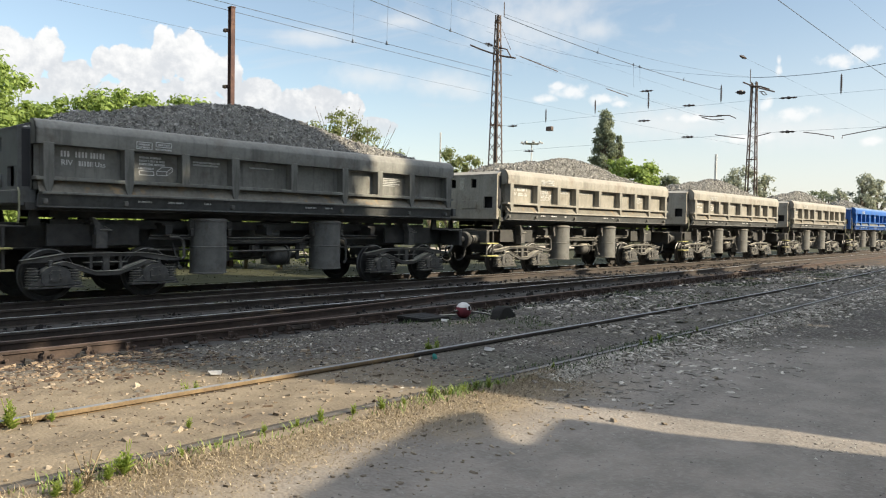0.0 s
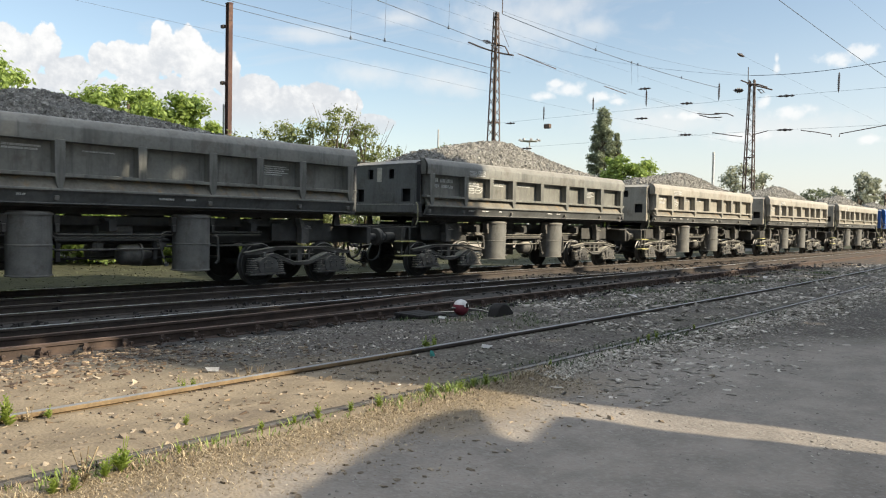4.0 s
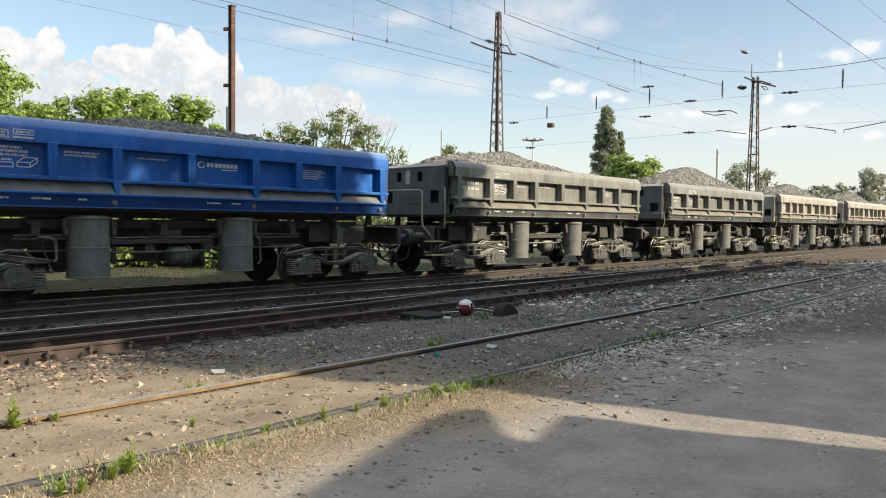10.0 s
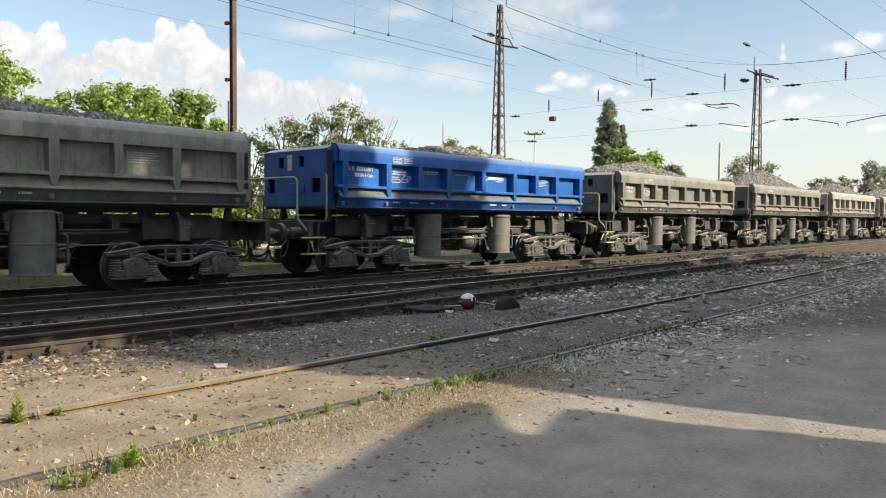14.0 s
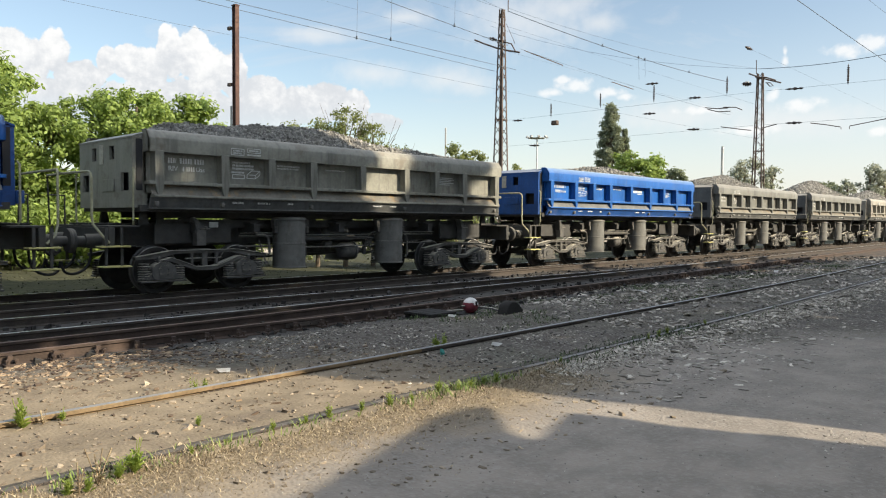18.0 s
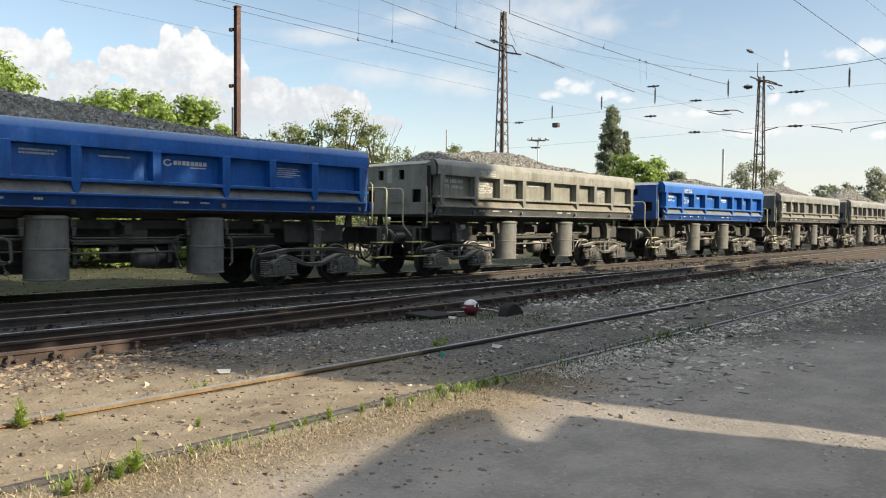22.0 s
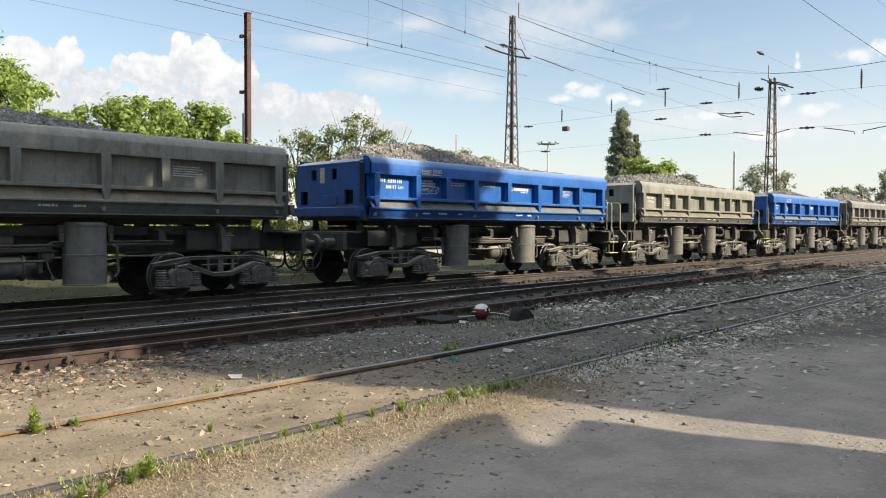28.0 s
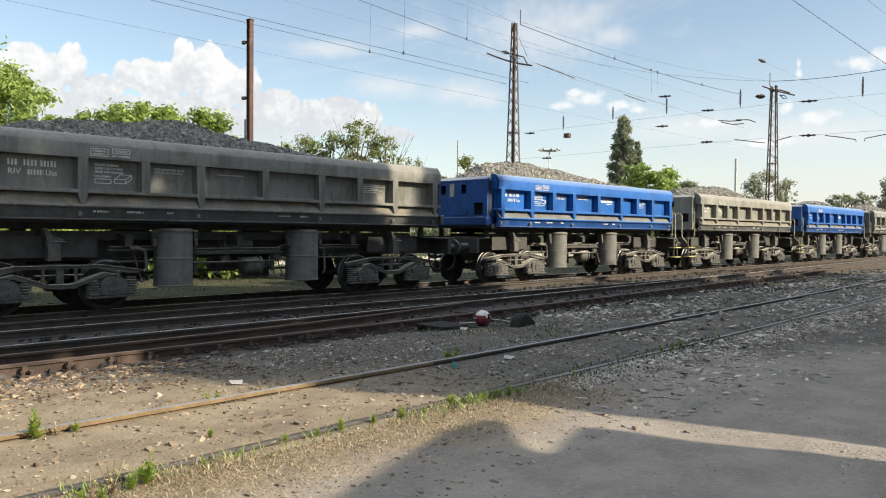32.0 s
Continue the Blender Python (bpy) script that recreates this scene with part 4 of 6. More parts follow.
# ---- ground and tracks ----
def ground_material():
    m, n, b = material("yard_ground")
    p = n.add("ShaderNodeNewGeometry").outputs["Position"]
    sep = n.add("ShaderNodeSeparateXYZ")
    n.link(p, sep.inputs[0])
    x, y = sep.outputs[0], sep.outputs[1]
    big = n.noise(p, 0.35, 4.0, 0.6)
    mid = n.noise(p, 2.2, 5.0, 0.6)
    fine = n.noise(p, 22.0, 4.0, 0.65)
    grit = n.voronoi(p, 38.0)
    grit_c = n.add("ShaderNodeSeparateColor")
    n.link(grit.outputs["Color"], grit_c.inputs[0])
    wob = n.math("ADD", n.math("MULTIPLY", n.math("SUBTRACT", big, 0.5), 1.6), n.math("MULTIPLY", n.math("SUBTRACT", mid, 0.5), 1.3))
    yy = n.math("ADD", y, wob)
    # trodden earth of the road
    road = n.mix(n.ramp(mid, 0.3, 0.72), (0.186, 0.163, 0.139), (0.268, 0.234, 0.199))
    road = n.mix(n.math("MULTIPLY", n.ramp(fine, 0.42, 0.75), 0.6), road, (0.29, 0.27, 0.238))
    road = n.mix(n.math("MULTIPLY", n.ramp(n.noise(n.vec("MULTIPLY", p, (0.5, 2.0, 1.0)), 1.3, 5.0, 0.65), 0.5, 0.7), 0.35), road, (0.145, 0.131, 0.114))
    # sandy dirt round the siding
    sand = n.mix(n.ramp(mid, 0.3, 0.7), (0.160, 0.129, 0.091), (0.244, 0.198, 0.139))
    patch = n.noise(n.vec("MULTIPLY", p, (0.9, 1.5, 1.0)), 1.1, 6.0, 0.7, 0.6)
    sand = n.mix(n.math("MULTIPLY", n.ramp(patch, 0.5, 0.64), 0.55), sand, (0.13, 0.105, 0.082))
    sand = n.mix(n.math("MULTIPLY", n.ramp(fine, 0.5, 0.75), 0.4), sand, (0.295, 0.232, 0.16))
    # darker stony earth towards the main tracks and along the siding further on
    stony = n.mix(n.ramp(mid, 0.3, 0.7), (0.062, 0.053, 0.044), (0.112, 0.097, 0.081))
    stony = n.mix(n.math("MULTIPLY", n.ramp(grit_c.outputs[0], 0.72, 0.95), 0.65), stony, (0.26, 0.245, 0.22))
    stony = n.mix(n.math("MULTIPLY", n.ramp(big, 0.45, 0.62), n.ramp(fine, 0.35, 0.65, 0.05, 0.4)), stony, (0.09, 0.092, 0.055))
    ballast = n.mix(n.ramp(mid, 0.3, 0.7), (0.040, 0.038, 0.035), (0.074, 0.069, 0.063))
    ballast = n.mix(n.math("MULTIPLY", n.ramp(grit_c.outputs[0], 0.7, 0.95), 0.4), ballast, (0.10, 0.088, 0.075))
    rust = n.mix(n.ramp(fine, 0.3, 0.7), (0.14, 0.075, 0.035), (0.24, 0.14, 0.07))
    ballast = n.mix(n.math("MULTIPLY", n.ramp(x, 17.0, 27.0), n.ramp(mid, 0.48, 0.66, 0.04, 0.6)), ballast, rust)
    grass = n.mix(n.ramp(mid, 0.3, 0.7), (0.032, 0.033, 0.019), (0.058, 0.058, 0.032))
    path = n.mix(n.ramp(mid, 0.3, 0.7), (0.34, 0.29, 0.23), (0.44, 0.38, 0.30))
    xx = n.math("ADD", x, wob)
    c = n.mix(n.math("MULTIPLY", n.ramp(yy, 3.1, 3.9), n.ramp(xx, 7.5, 5.5)), road, sand)
    c = n.mix(n.math("MAXIMUM", n.ramp(n.math("SUBTRACT", yy, n.math("MULTIPLY", n.math("SUBTRACT", 4.5, xx), 0.55)), 6.0, 7.2), n.math("MULTIPLY", n.ramp(xx, 4.4, 6.5), n.ramp(yy, 3.9, 4.8))), c, stony)
    c = n.mix(n.ramp(n.math("ADD", y, n.math("MULTIPLY", wob, 0.35)), 8.25, 8.75), c, ballast)
    c = n.mix(n.ramp(yy, 16.6, 17.8), c, grass)
    c = n.mix(n.math("MULTIPLY", n.ramp(yy, 32.0, 33.0), n.ramp(yy, 38.5, 37.5)), c, path)
    n.put(b.inputs["Base Color"], c)
    b.inputs["Roughness"].default_value = 0.95
    b.inputs["Specular IOR Level"].default_value = 0.2
    h = n.math("ADD", n.math("MULTIPLY", fine, 0.5), n.math("ADD", n.math("MULTIPLY", grit.outputs["Distance"], -0.6), n.math("MULTIPLY", mid, 0.6)))
    n.put(b.inputs["Normal"], n.bump(h, 0.4, 0.022))
    return m


def ground_z(x, y):
    def step(a, b, v):
        v = min(1.0, max(0.0, (v - a) / (b - a)))
        return v * v * (3 - 2 * v)
    z = -0.05 - 0.055 * step(7.2, 8.6, y) - 0.04 * step(8.3, 8.75, y) - 0.12 * step(16.6, 19.0, y)
    near = 1.0 if -5 < x < 60 and -5 < y < 40 else 0.0
    if near:
        z += 0.020 * noise.noise(Vector((x * 0.6, y * 0.6, 0))) + 0.010 * noise.noise(Vector((x * 2.3, y * 2.3, 4)))
        # worn wheel ruts along the road
        z += -0.012 * math.exp(-((y - 2.2 - 0.04 * x) / 0.35) ** 2)
        for r in (4.42, 5.92):
            d = y - r - 0.0009 * x * x
            if r < 5 and abs(d) < 0.9:
                # the earth stands higher on the road's side of this rail than behind it
                k = max(0.0, 1 - abs(d) / 0.9) ** 0.6
                z = z * (1 - k) + (-0.008 if d < 0.02 else -0.02) * k
            elif abs(d) < 0.5:
                k = 0.9 * (1 - abs(d) * 2)
                z = z * (1 - k) - 0.05 * k
    return z


def axis(parts):
    out = []
    for a, b, step in parts:
        k = max(1, round((b - a) / step))
        out += [a + (b - a) * i / k for i in range(k)]
    return out + [parts[-1][1]]


def build_ground():
    xs = axis([(-1500, -300, 400), (-300, -40, 65), (-40, -4, 6), (-4, 14, 0.11), (14, 32, 0.3), (32, 70, 2), (70, 300, 46), (300, 3000, 675)])
    ys = axis([(-600, -60, 180), (-60, -4, 8), (-4, 9.5, 0.11), (9.5, 18, 0.35), (18, 40, 2), (40, 300, 52), (300, 3000, 675)])
    verts = [(x, y, ground_z(x, y)) for y in ys for x in xs]
    w = len(xs)
    faces = [(j * w + i, j * w + i + 1, (j + 1) * w + i + 1, (j + 1) * w + i) for j in range(len(ys) - 1) for i in range(w - 1)]
    me = bpy.data.meshes.new("ground")
    me.from_pydata(verts, [], faces)
    me.materials.append(ground_material())
    for p in me.polygons:
        p.use_smooth = True
    tagged(new("ground", me), "dusty yard ground of earth, cinders and grass", "ground", kind="structure")


build_ground()

RAIL_PROFILE = [(-0.031, 0.0), (0.031, 0.0), (0.036, -0.006), (0.036, -0.032), (0.011, -0.045), (0.010, -0.118), (0.063, -0.134), (0.065, -0.148),
                (-0.065, -0.148), (-0.063, -0.134), (-0.010, -0.118), (-0.011, -0.045), (-0.036, -0.032), (-0.036, -0.006)]


def along(points, step=1.0):
    """A smooth line through points of x and y."""
    xs, ys = [p[0] for p in points], [p[1] for p in points]
    k = int((xs[-1] - xs[0]) / step)
    grid = np.linspace(xs[0], xs[-1], k + 1)
    vals = np.interp(grid, xs, ys)
    for _ in range(12):
        vals[1:-1] = (vals[:-2] + vals[1:-1] * 2 + vals[2:]) / 4
    return list(zip(grid.tolist(), vals.tolist()))


def rail(points, track, top, label="", side=None):
    line = along(points, 1.0)
    verts, faces, mats = [], [], []
    m = len(RAIL_PROFILE)
    for i, (x, y) in enumerate(line):
        a, b = line[max(0, i - 1)], line[min(len(line) - 1, i + 1)]
        d = Vector((b[0] - a[0], b[1] - a[1], 0)).normalized()
        for py, pz in RAIL_PROFILE:
            verts.append((x - d.y * py, y + d.x * py, pz))
    for i in range(len(line) - 1):
        for k in range(m):
            a, b = i * m + k, i * m + (k + 1) % m
            faces.append((a, b, b + m, a + m))
            mats.append(1 if k == 0 else 0)
    me = bpy.data.meshes.new("rail")
    me.from_pydata(verts, [], faces)
    me.materials.append(side or RAIL_SIDE)
    me.materials.append(top)
    me.polygons.foreach_set("material_index", mats)
    me.update()
    bm = bmesh.new()
    bm.from_mesh(me)
    bmesh.ops.recalc_face_normals(bm, faces=bm.faces)
    bm.to_mesh(me)
    bm.free()
    return part("rail", me, None, track, label)


DARK_BAND = plain("dark_band_brown", (0.05, 0.043, 0.035), 0.9, 0, 0.4, 6.0, 0.4, 0.01, (0.13, 0.105, 0.08), 0.6)


def build_tracks():
    def track(name, label):
        return thing(name, label, "railway track", kind="structure")

    siding = track("track_siding", "old siding sunk into the earth, rail heads dull")
    for y in (4.42, 5.92):
        # far rail: sunlit brown dust to x = 6, its shaded length coloured darker
        rail([(x, y + 0.0009 * x * x) for x in range(-30, 7, 6)], siding, RAIL_WORN if y > 5 else RAIL_CAKED, "", RAIL_DUST if y > 5 else RAIL_SIDE)
        rail([(x + 0.008 * (x == 6), y + 0.0009 * x * x) for x in range(6, 61, 6)] + [(120, y + 0.0009 * 3600 + 6.0)], siding, RAIL_WORN if y > 5 else RAIL_DULL, "worn rail head on dark rusty web", RAIL_SIDE)
    # dark strip of uneven width laid behind the nearest rail
    for x in range(-12, 36, 4):
        bm = bmesh.new()
        for k in range(8):
            xa, xb = x + k * 0.5, x + k * 0.5 + 0.5
            ya, yb = 4.468 + 0.0009 * xa * xa, 4.468 + 0.0009 * xb * xb
            w = 0.055 + 0.03 * noise.noise(Vector((xa * 1.3, 2.0, 0)))
            v = 0.055 + 0.03 * noise.noise(Vector((xb * 1.3, 2.0, 0)))
            bm.faces.new([bm.verts.new(q) for q in ((xa, ya - 0.03, -0.012), (xb, yb - 0.03, -0.012), (xb, yb + v, -0.008), (xa, ya + w, -0.008))])
            bm.faces.new([bm.verts.new(q) for q in ((xa, ya + w, -0.008), (xb, yb + v, -0.008), (xb, yb + v + 0.02, -0.06), (xa, ya + w + 0.02, -0.06))])
        part("flangeway", bm, DARK_BAND, siding, "dark strip lying beside the rail")
    main = track("track_main", "main track on black ballast under the train")
    for y in (14.04, 15.54):
        rail([(-90, y), (160, y)], main, RAIL_BRIGHT)
    yard = track("track_yard", "rusty yard track with turnout rails on oily ballast")
    rail([(-60, 8.95), (8, 8.97), (18, 9.42), (42, 10.5), (120, 14.0)], yard, RAIL_RUST, "", RAIL_RED)
    rail([(-60, 10.42), (6, 10.42), (12, 10.62), (21, 11.02), (42, 12.0), (120, 15.3)], yard, RAIL_BRIGHT)
    rail([(-60, 11.95), (8, 11.93), (13, 11.7), (24, 11.3), (30, 11.36)], yard, RAIL_BRIGHT, "shiny worn turnout rail")
    rail([(-60, 12.4), (4, 12.93), (12, 13.3), (28, 13.93)], yard, RAIL_DULL)
    rail([(-40, 9.72), (4, 9.68), (7.6, 9.74), (9.3, 10.08), (11.5, 10.5)], yard, RAIL_RUST, "rusty switch blade", RAIL_RED)
    # sleepers, sunk to their tops
    slp = finish("sleeper", box(-0.13, 0.13, -1.3, 1.3, -0.25, -0.148), SLEEPER, bevel=0.015)
    rnd = random.Random(5)
    for k in range(92):
        s = part("sleeper", slp, None, main)
        s.location = (-6 + k * 0.66 + rnd.uniform(-0.03, 0.03), 14.79 + rnd.uniform(-0.05, 0.05), 0.018)
        s.rotation_euler = (0, 0, rnd.uniform(-0.02, 0.02))
    wide = finish("sleeper", box(-0.13, 0.13, -1.95, 1.95, -0.25, -0.148), SLEEPER, bevel=0.015)
    for k in range(92):
        x = -6 + k * 0.62 + rnd.uniform(-0.04, 0.04)
        s = part("sleeper", wide, None, yard)
        s.location = (x, 10.55 + max(0, x - 8) * 0.045 + rnd.uniform(-0.1, 0.1), -0.028 + rnd.uniform(-0.012, 0.012))
        s.rotation_euler = (0, 0, rnd.uniform(-0.03, 0.03))
    # chairs with upright bolts that hold the nearest rail
    plate = bmesh.new()
    bx(plate, -0.07, 0.07, -0.17, 0.15, -0.150, -0.118)
    prism(plate, [(-0.035, -0.12), (0.035, -0.12), (0.025, -0.03), (-0.025, -0.03)], -0.085, -0.045)
    for sx, sy in ((-0.045, -0.13), (0.045, -0.13), (0.0, 0.11)):
        cyl(plate, (sx, sy, -0.12), (sx, sy, -0.06), 0.014, n=6)
        cyl(plate, (sx, sy, -0.085), (sx, sy, -0.065), 0.026, n=6)
    plate = finish("rail_chair", plate, RAIL_RED)
    for k in range(76):
        x = -3 + k * 0.47
        c = part("rail_chair", plate, None, yard, "rusty bolted rail chair")
        c.location = (x, 8.96 + max(0, x - 8) * 0.045, 0.0)
    # fish plates joining rail ends
    fish = bx(bmesh.new(), -0.35, 0.35, -0.028, -0.014, -0.105, -0.045)
    for x in (-0.25, -0.1, 0.1, 0.25):
        cyl(fish, (x, -0.05, -0.075), (x, -0.02, -0.075), 0.02, n=6)
    fish = finish("fish_plate", fish, RAIL_SIDE)
    for x, y, t in ((6.6, 8.96, yard), (12.2, 10.6, yard), (3.6, 5.93, siding), (20.0, 14.04, main)):
        f = part("fish_plate", fish, None, t, "rusty bolted fish plate")
        f.location = (x, y, 0)


build_tracks()


def chip_material(name, light, dark):
    m, n, b = material(name)
    g = n.add("ShaderNodeNewGeometry")
    c = n.mix(n.math("POWER", g.outputs["Random Per Island"], 2.8), dark, light)
    n.put(b.inputs["Base Color"], n.mix(n.ramp(n.noise(g.outputs["Position"], 60.0, 3.0), 0.3, 0.7, 0.0, 0.4), c, tuple(v * 0.6 for v in dark)))
    b.inputs["Roughness"].default_value = 0.95
    return m


CHIP = chip_material("stone_chips", (0.40, 0.365, 0.31), (0.052, 0.046, 0.04))
SANDY = chip_material("sandy_chips", (0.45, 0.37, 0.27), (0.15, 0.118, 0.085))
LITTER = chip_material("brown_chips", (0.42, 0.31, 0.20), (0.07, 0.047, 0.033))
STRAW = chip_material("dry_straw", (0.64, 0.53, 0.35), (0.20, 0.15, 0.09))
PALE_STRAW = chip_material("pale_straw", (0.66, 0.62, 0.53), (0.32, 0.29, 0.24))
WEED_GRASS = chip_material("green_grass_blades", (0.34, 0.38, 0.12), (0.13, 0.18, 0.05))
DEEP_GRASS = chip_material("deep_green_grass_blades", (0.13, 0.17, 0.065), (0.035, 0.06, 0.022))
DULL_GRASS = chip_material("dull_grass_blades", (0.092, 0.098, 0.052), (0.052, 0.058, 0.032))
FLAKE = chip_material("pale_flakes", (0.72, 0.66, 0.57), (0.18, 0.16, 0.135))
ROAD_GRIT = chip_material("road_grit", (0.52, 0.48, 0.42), (0.15, 0.135, 0.115))
CINDER = chip_material("dark_cinders", (0.12, 0.11, 0.10), (0.02, 0.018, 0.016))


def scatter(name, label, mat, count, seed, spot, size, flat=0.6, long=1.0):
    rnd = random.Random(seed)
    verts, faces = [], []
    for _ in range(count):
        x, y = spot(rnd)
        r = size[0] + (size[1] - size[0]) * rnd.random() ** 3
        add_stone(verts, faces, rnd, x, y, ground_z(x, y) + r * 0.15, r, flat, long)
    me = bpy.data.meshes.new(name)
    me.from_pydata(verts, [], faces)
    me.materials.append(mat)
    tagged(new(name, me), label, "stones", kind="stuff")


def clumped(spot, fx, fy, cut):
    """Keeps the spots that fall on drifting patches."""
    def pick(r):
        for _ in range(12):
            x, y = spot(r)
            if noise.noise(Vector((x * fx, y * fy, 7.0))) + 0.6 * noise.noise(Vector((x * fx * 3, y * fy * 3, 2.0))) > cut + r.gauss(0, 0.12):
                break
        return x, y
    return pick


def build_stones():
    def spread(rnd, x0, x1, power=1.7):
        return x0 + (x1 - x0) * rnd.random() ** power

    def far_strip(r):
        x = 7.5 + 24 * r.random()
        return x, 4.25 + 0.0009 * x * x - abs(r.gauss(0, 0.2 + 0.012 * x))

    scatter("stone_chips", "grey and pale stone chips between the tracks", CHIP, 6000, 21, lambda r: (spread(r, 4.2, 36, 1.15), r.uniform(6.1, 8.8)), (0.003, 0.024), 0.4)
    scatter("stone_chips", "grey stone chips lying along the siding", CHIP, 2200, 22, lambda r: (spread(r, 5.5, 30), r.uniform(4.3, 6.1)), (0.003, 0.024), 0.4)
    scatter("sandy_stones", "pale sandy stones on the dry earth", SANDY, 5200, 23, lambda r: (spread(r, 0.4, 6.0, 1.0), r.uniform(2.9, 8.3)), (0.002, 0.022), 0.35, 1.3)
    scatter("sandy_stones", "larger pale stones on the dirt", SANDY, 260, 32, lambda r: (r.uniform(0.8, 5.6), r.uniform(4.4, 8.0)), (0.012, 0.04), 0.6, 1.4)
    scatter("dry_leaves", "brown dry leaves and clods on the dirt", LITTER, 380, 33, clumped(lambda r: (r.uniform(0.6, 6.0), r.uniform(4.4, 8.4)), 1.2, 1.2, 0.1), (0.006, 0.024), 0.7, 1.7)
    scatter("sandy_stones", "brown ballast stones and chips at the track edge", LITTER, 3400, 24, lambda r: (4.6 - 4.6 * r.random() ** 0.8, 8.8 - 1.9 * r.random() ** 1.7), (0.006, 0.046), 0.3)
    scatter("grit", "small grey grit on the road", ROAD_GRIT, 6000, 25, lambda r: (spread(r, 1.5, 20), r.uniform(0.6, 4.0)), (0.002, 0.010), 0.4)
    scatter("stone_flakes", "pale flakes scattered over the far stony ground", FLAKE, 4200, 29, clumped(lambda r: (spread(r, 11, 40, 1.0), r.uniform(4.8, 9.2)), 0.4, 0.8, 0.05), (0.01, 0.055), 0.4, 2.0)
    scatter("stone_flakes", "pale flakes and dry stalks lying along the siding", FLAKE, 6500, 30, far_strip, (0.005, 0.045), 0.3, 1.8)
    scatter("stone_flakes", "thin pale flakes trodden into the road", FLAKE, 1100, 27, lambda r: (r.choice((7.2, 8.0, 9.3, 11.0, 13.5, 10.2, 6.6)) + r.gauss(0, 0.7), r.choice((3.3, 3.6, 3.85, 3.0)) + r.gauss(0, 0.25)), (0.006, 0.04), 0.14, 1.5)
    scatter("stone_flakes", "thin pale flakes on the dark earth between the tracks", FLAKE, 10500, 28, clumped(lambda r: (spread(r, 9.5, 36, 0.9), r.uniform(4.7, 8.8)), 0.55, 1.0, 0.12), (0.005, 0.042), 0.35, 2.0)
    scatter("stone_flakes", "small pale flakes on the dark earth beside the lever", FLAKE, 4200, 34, clumped(lambda r: (r.uniform(4.6, 10.5), r.uniform(4.7, 8.8)), 0.8, 1.3, 0.1), (0.002, 0.019), 0.4, 1.8)
    scatter("stone_flakes", "pale crumbs on the trodden road", FLAKE, 240, 35, lambda r: (5.75 + r.gauss(0, 0.2), 1.45 + r.gauss(0, 0.15)), (0.002, 0.010), 0.4, 1.6)
    scatter("stone_flakes", "thin flat flakes lying together on the road", FLAKE, 130, 36, lambda r: r.choice(((6.15, 3.35), (7.6, 3.25), (8.6, 2.75), (9.6, 3.6))) + np.array((r.gauss(0, 0.22), r.gauss(0, 0.12))), (0.01, 0.045), 0.16, 1.6)
    scatter("cinders", "dark ballast between the rails", CINDER, 7000, 26, lambda r: (spread(r, -1, 40), r.uniform(8.6, 16.8)), (0.02, 0.07), 0.8)
    # loose stones big enough to be picked up one by one
    rnd = random.Random(31)
    meshes = []
    for k in range(5):
        v, f = [], []
        add_stone(v, f, rnd, 0, 0, 0.012, 0.055, 0.38)
        me = bpy.data.meshes.new("loose_stone")
        me.from_pydata(v, [], f)
        me.materials.append(SANDY if k < 3 else CHIP)
        meshes.append(me)
    for x, y in ((2.25, 4.95), (2.42, 4.95), (2.1, 4.7), (2.9, 5.0), (3.2, 5.3), (3.55, 6.35), (3.1, 6.9), (1.7, 5.1), (1.55, 4.75), (4.1, 5.2), (4.3, 5.0), (3.7, 5.45), (6.9, 6.1), (7.1, 5.5), (7.6, 5.3), (8.2, 5.6), (5.6, 3.6),
                 (5.4, 3.3), (4.9, 4.0), (6.6, 3.3), (7.4, 3.0), (5.8, 5.3), (3.0, 6.4), (2.6, 6.1), (2.2, 6.6), (12.4, 6.9), (13.2, 7.1), (10.3, 6.8), (2.0, 7.0), (3.4, 7.6), (4.6, 7.3), (5.5, 7.0), (6.4, 7.3), (5.2, 2.9), (5.45, 2.6)):
        ob = new("loose_stone", rnd.choice(meshes))
        ob.location = (x, y, ground_z(x, y))
        ob.rotation_euler = (0, 0, rnd.uniform(0, 6.28))
        s = rnd.uniform(0.3, 0.75)
        ob.scale = (s, s, s)
        tagged(ob, "loose pale stone lying on the ground", "stone", "loose stones on the ground")


build_stones()


def blades(name, label, mat, count, seed, spot, height, lean, width, category="grass"):
    """Thin blades, each a bent strip of two quads."""
    rnd = random.Random(seed)
    verts, faces = [], []
    for _ in range(count):
        x, y = spot(rnd)
        z = ground_z(x, y)
        h = rnd.uniform(*height)
        a = rnd.uniform(0, 6.28)
        l = h * rnd.uniform(*lean)
        dx, dy = math.cos(a), math.sin(a)
        w = rnd.uniform(0.6, 1.2) * width
        px, py = -dy * w, dx * w
        k = len(verts)
        verts += [(x - px, y - py, z - 0.005), (x + px, y + py, z - 0.005), (x + dx * l * 0.4 + px * 0.8, y + dy * l * 0.4 + py * 0.8, z + h * 0.6),
                  (x + dx * l * 0.4 - px * 0.8, y + dy * l * 0.4 - py * 0.8, z + h * 0.6), (x + dx * l, y + dy * l, z + h)]
        faces += [(k, k + 1, k + 2, k + 3), (k + 3, k + 2, k + 4)]
    me = bpy.data.meshes.new(name)
    me.from_pydata(verts, [], faces)
    me.materials.append(mat)
    tagged(new(name, me), label, category, kind="stuff")


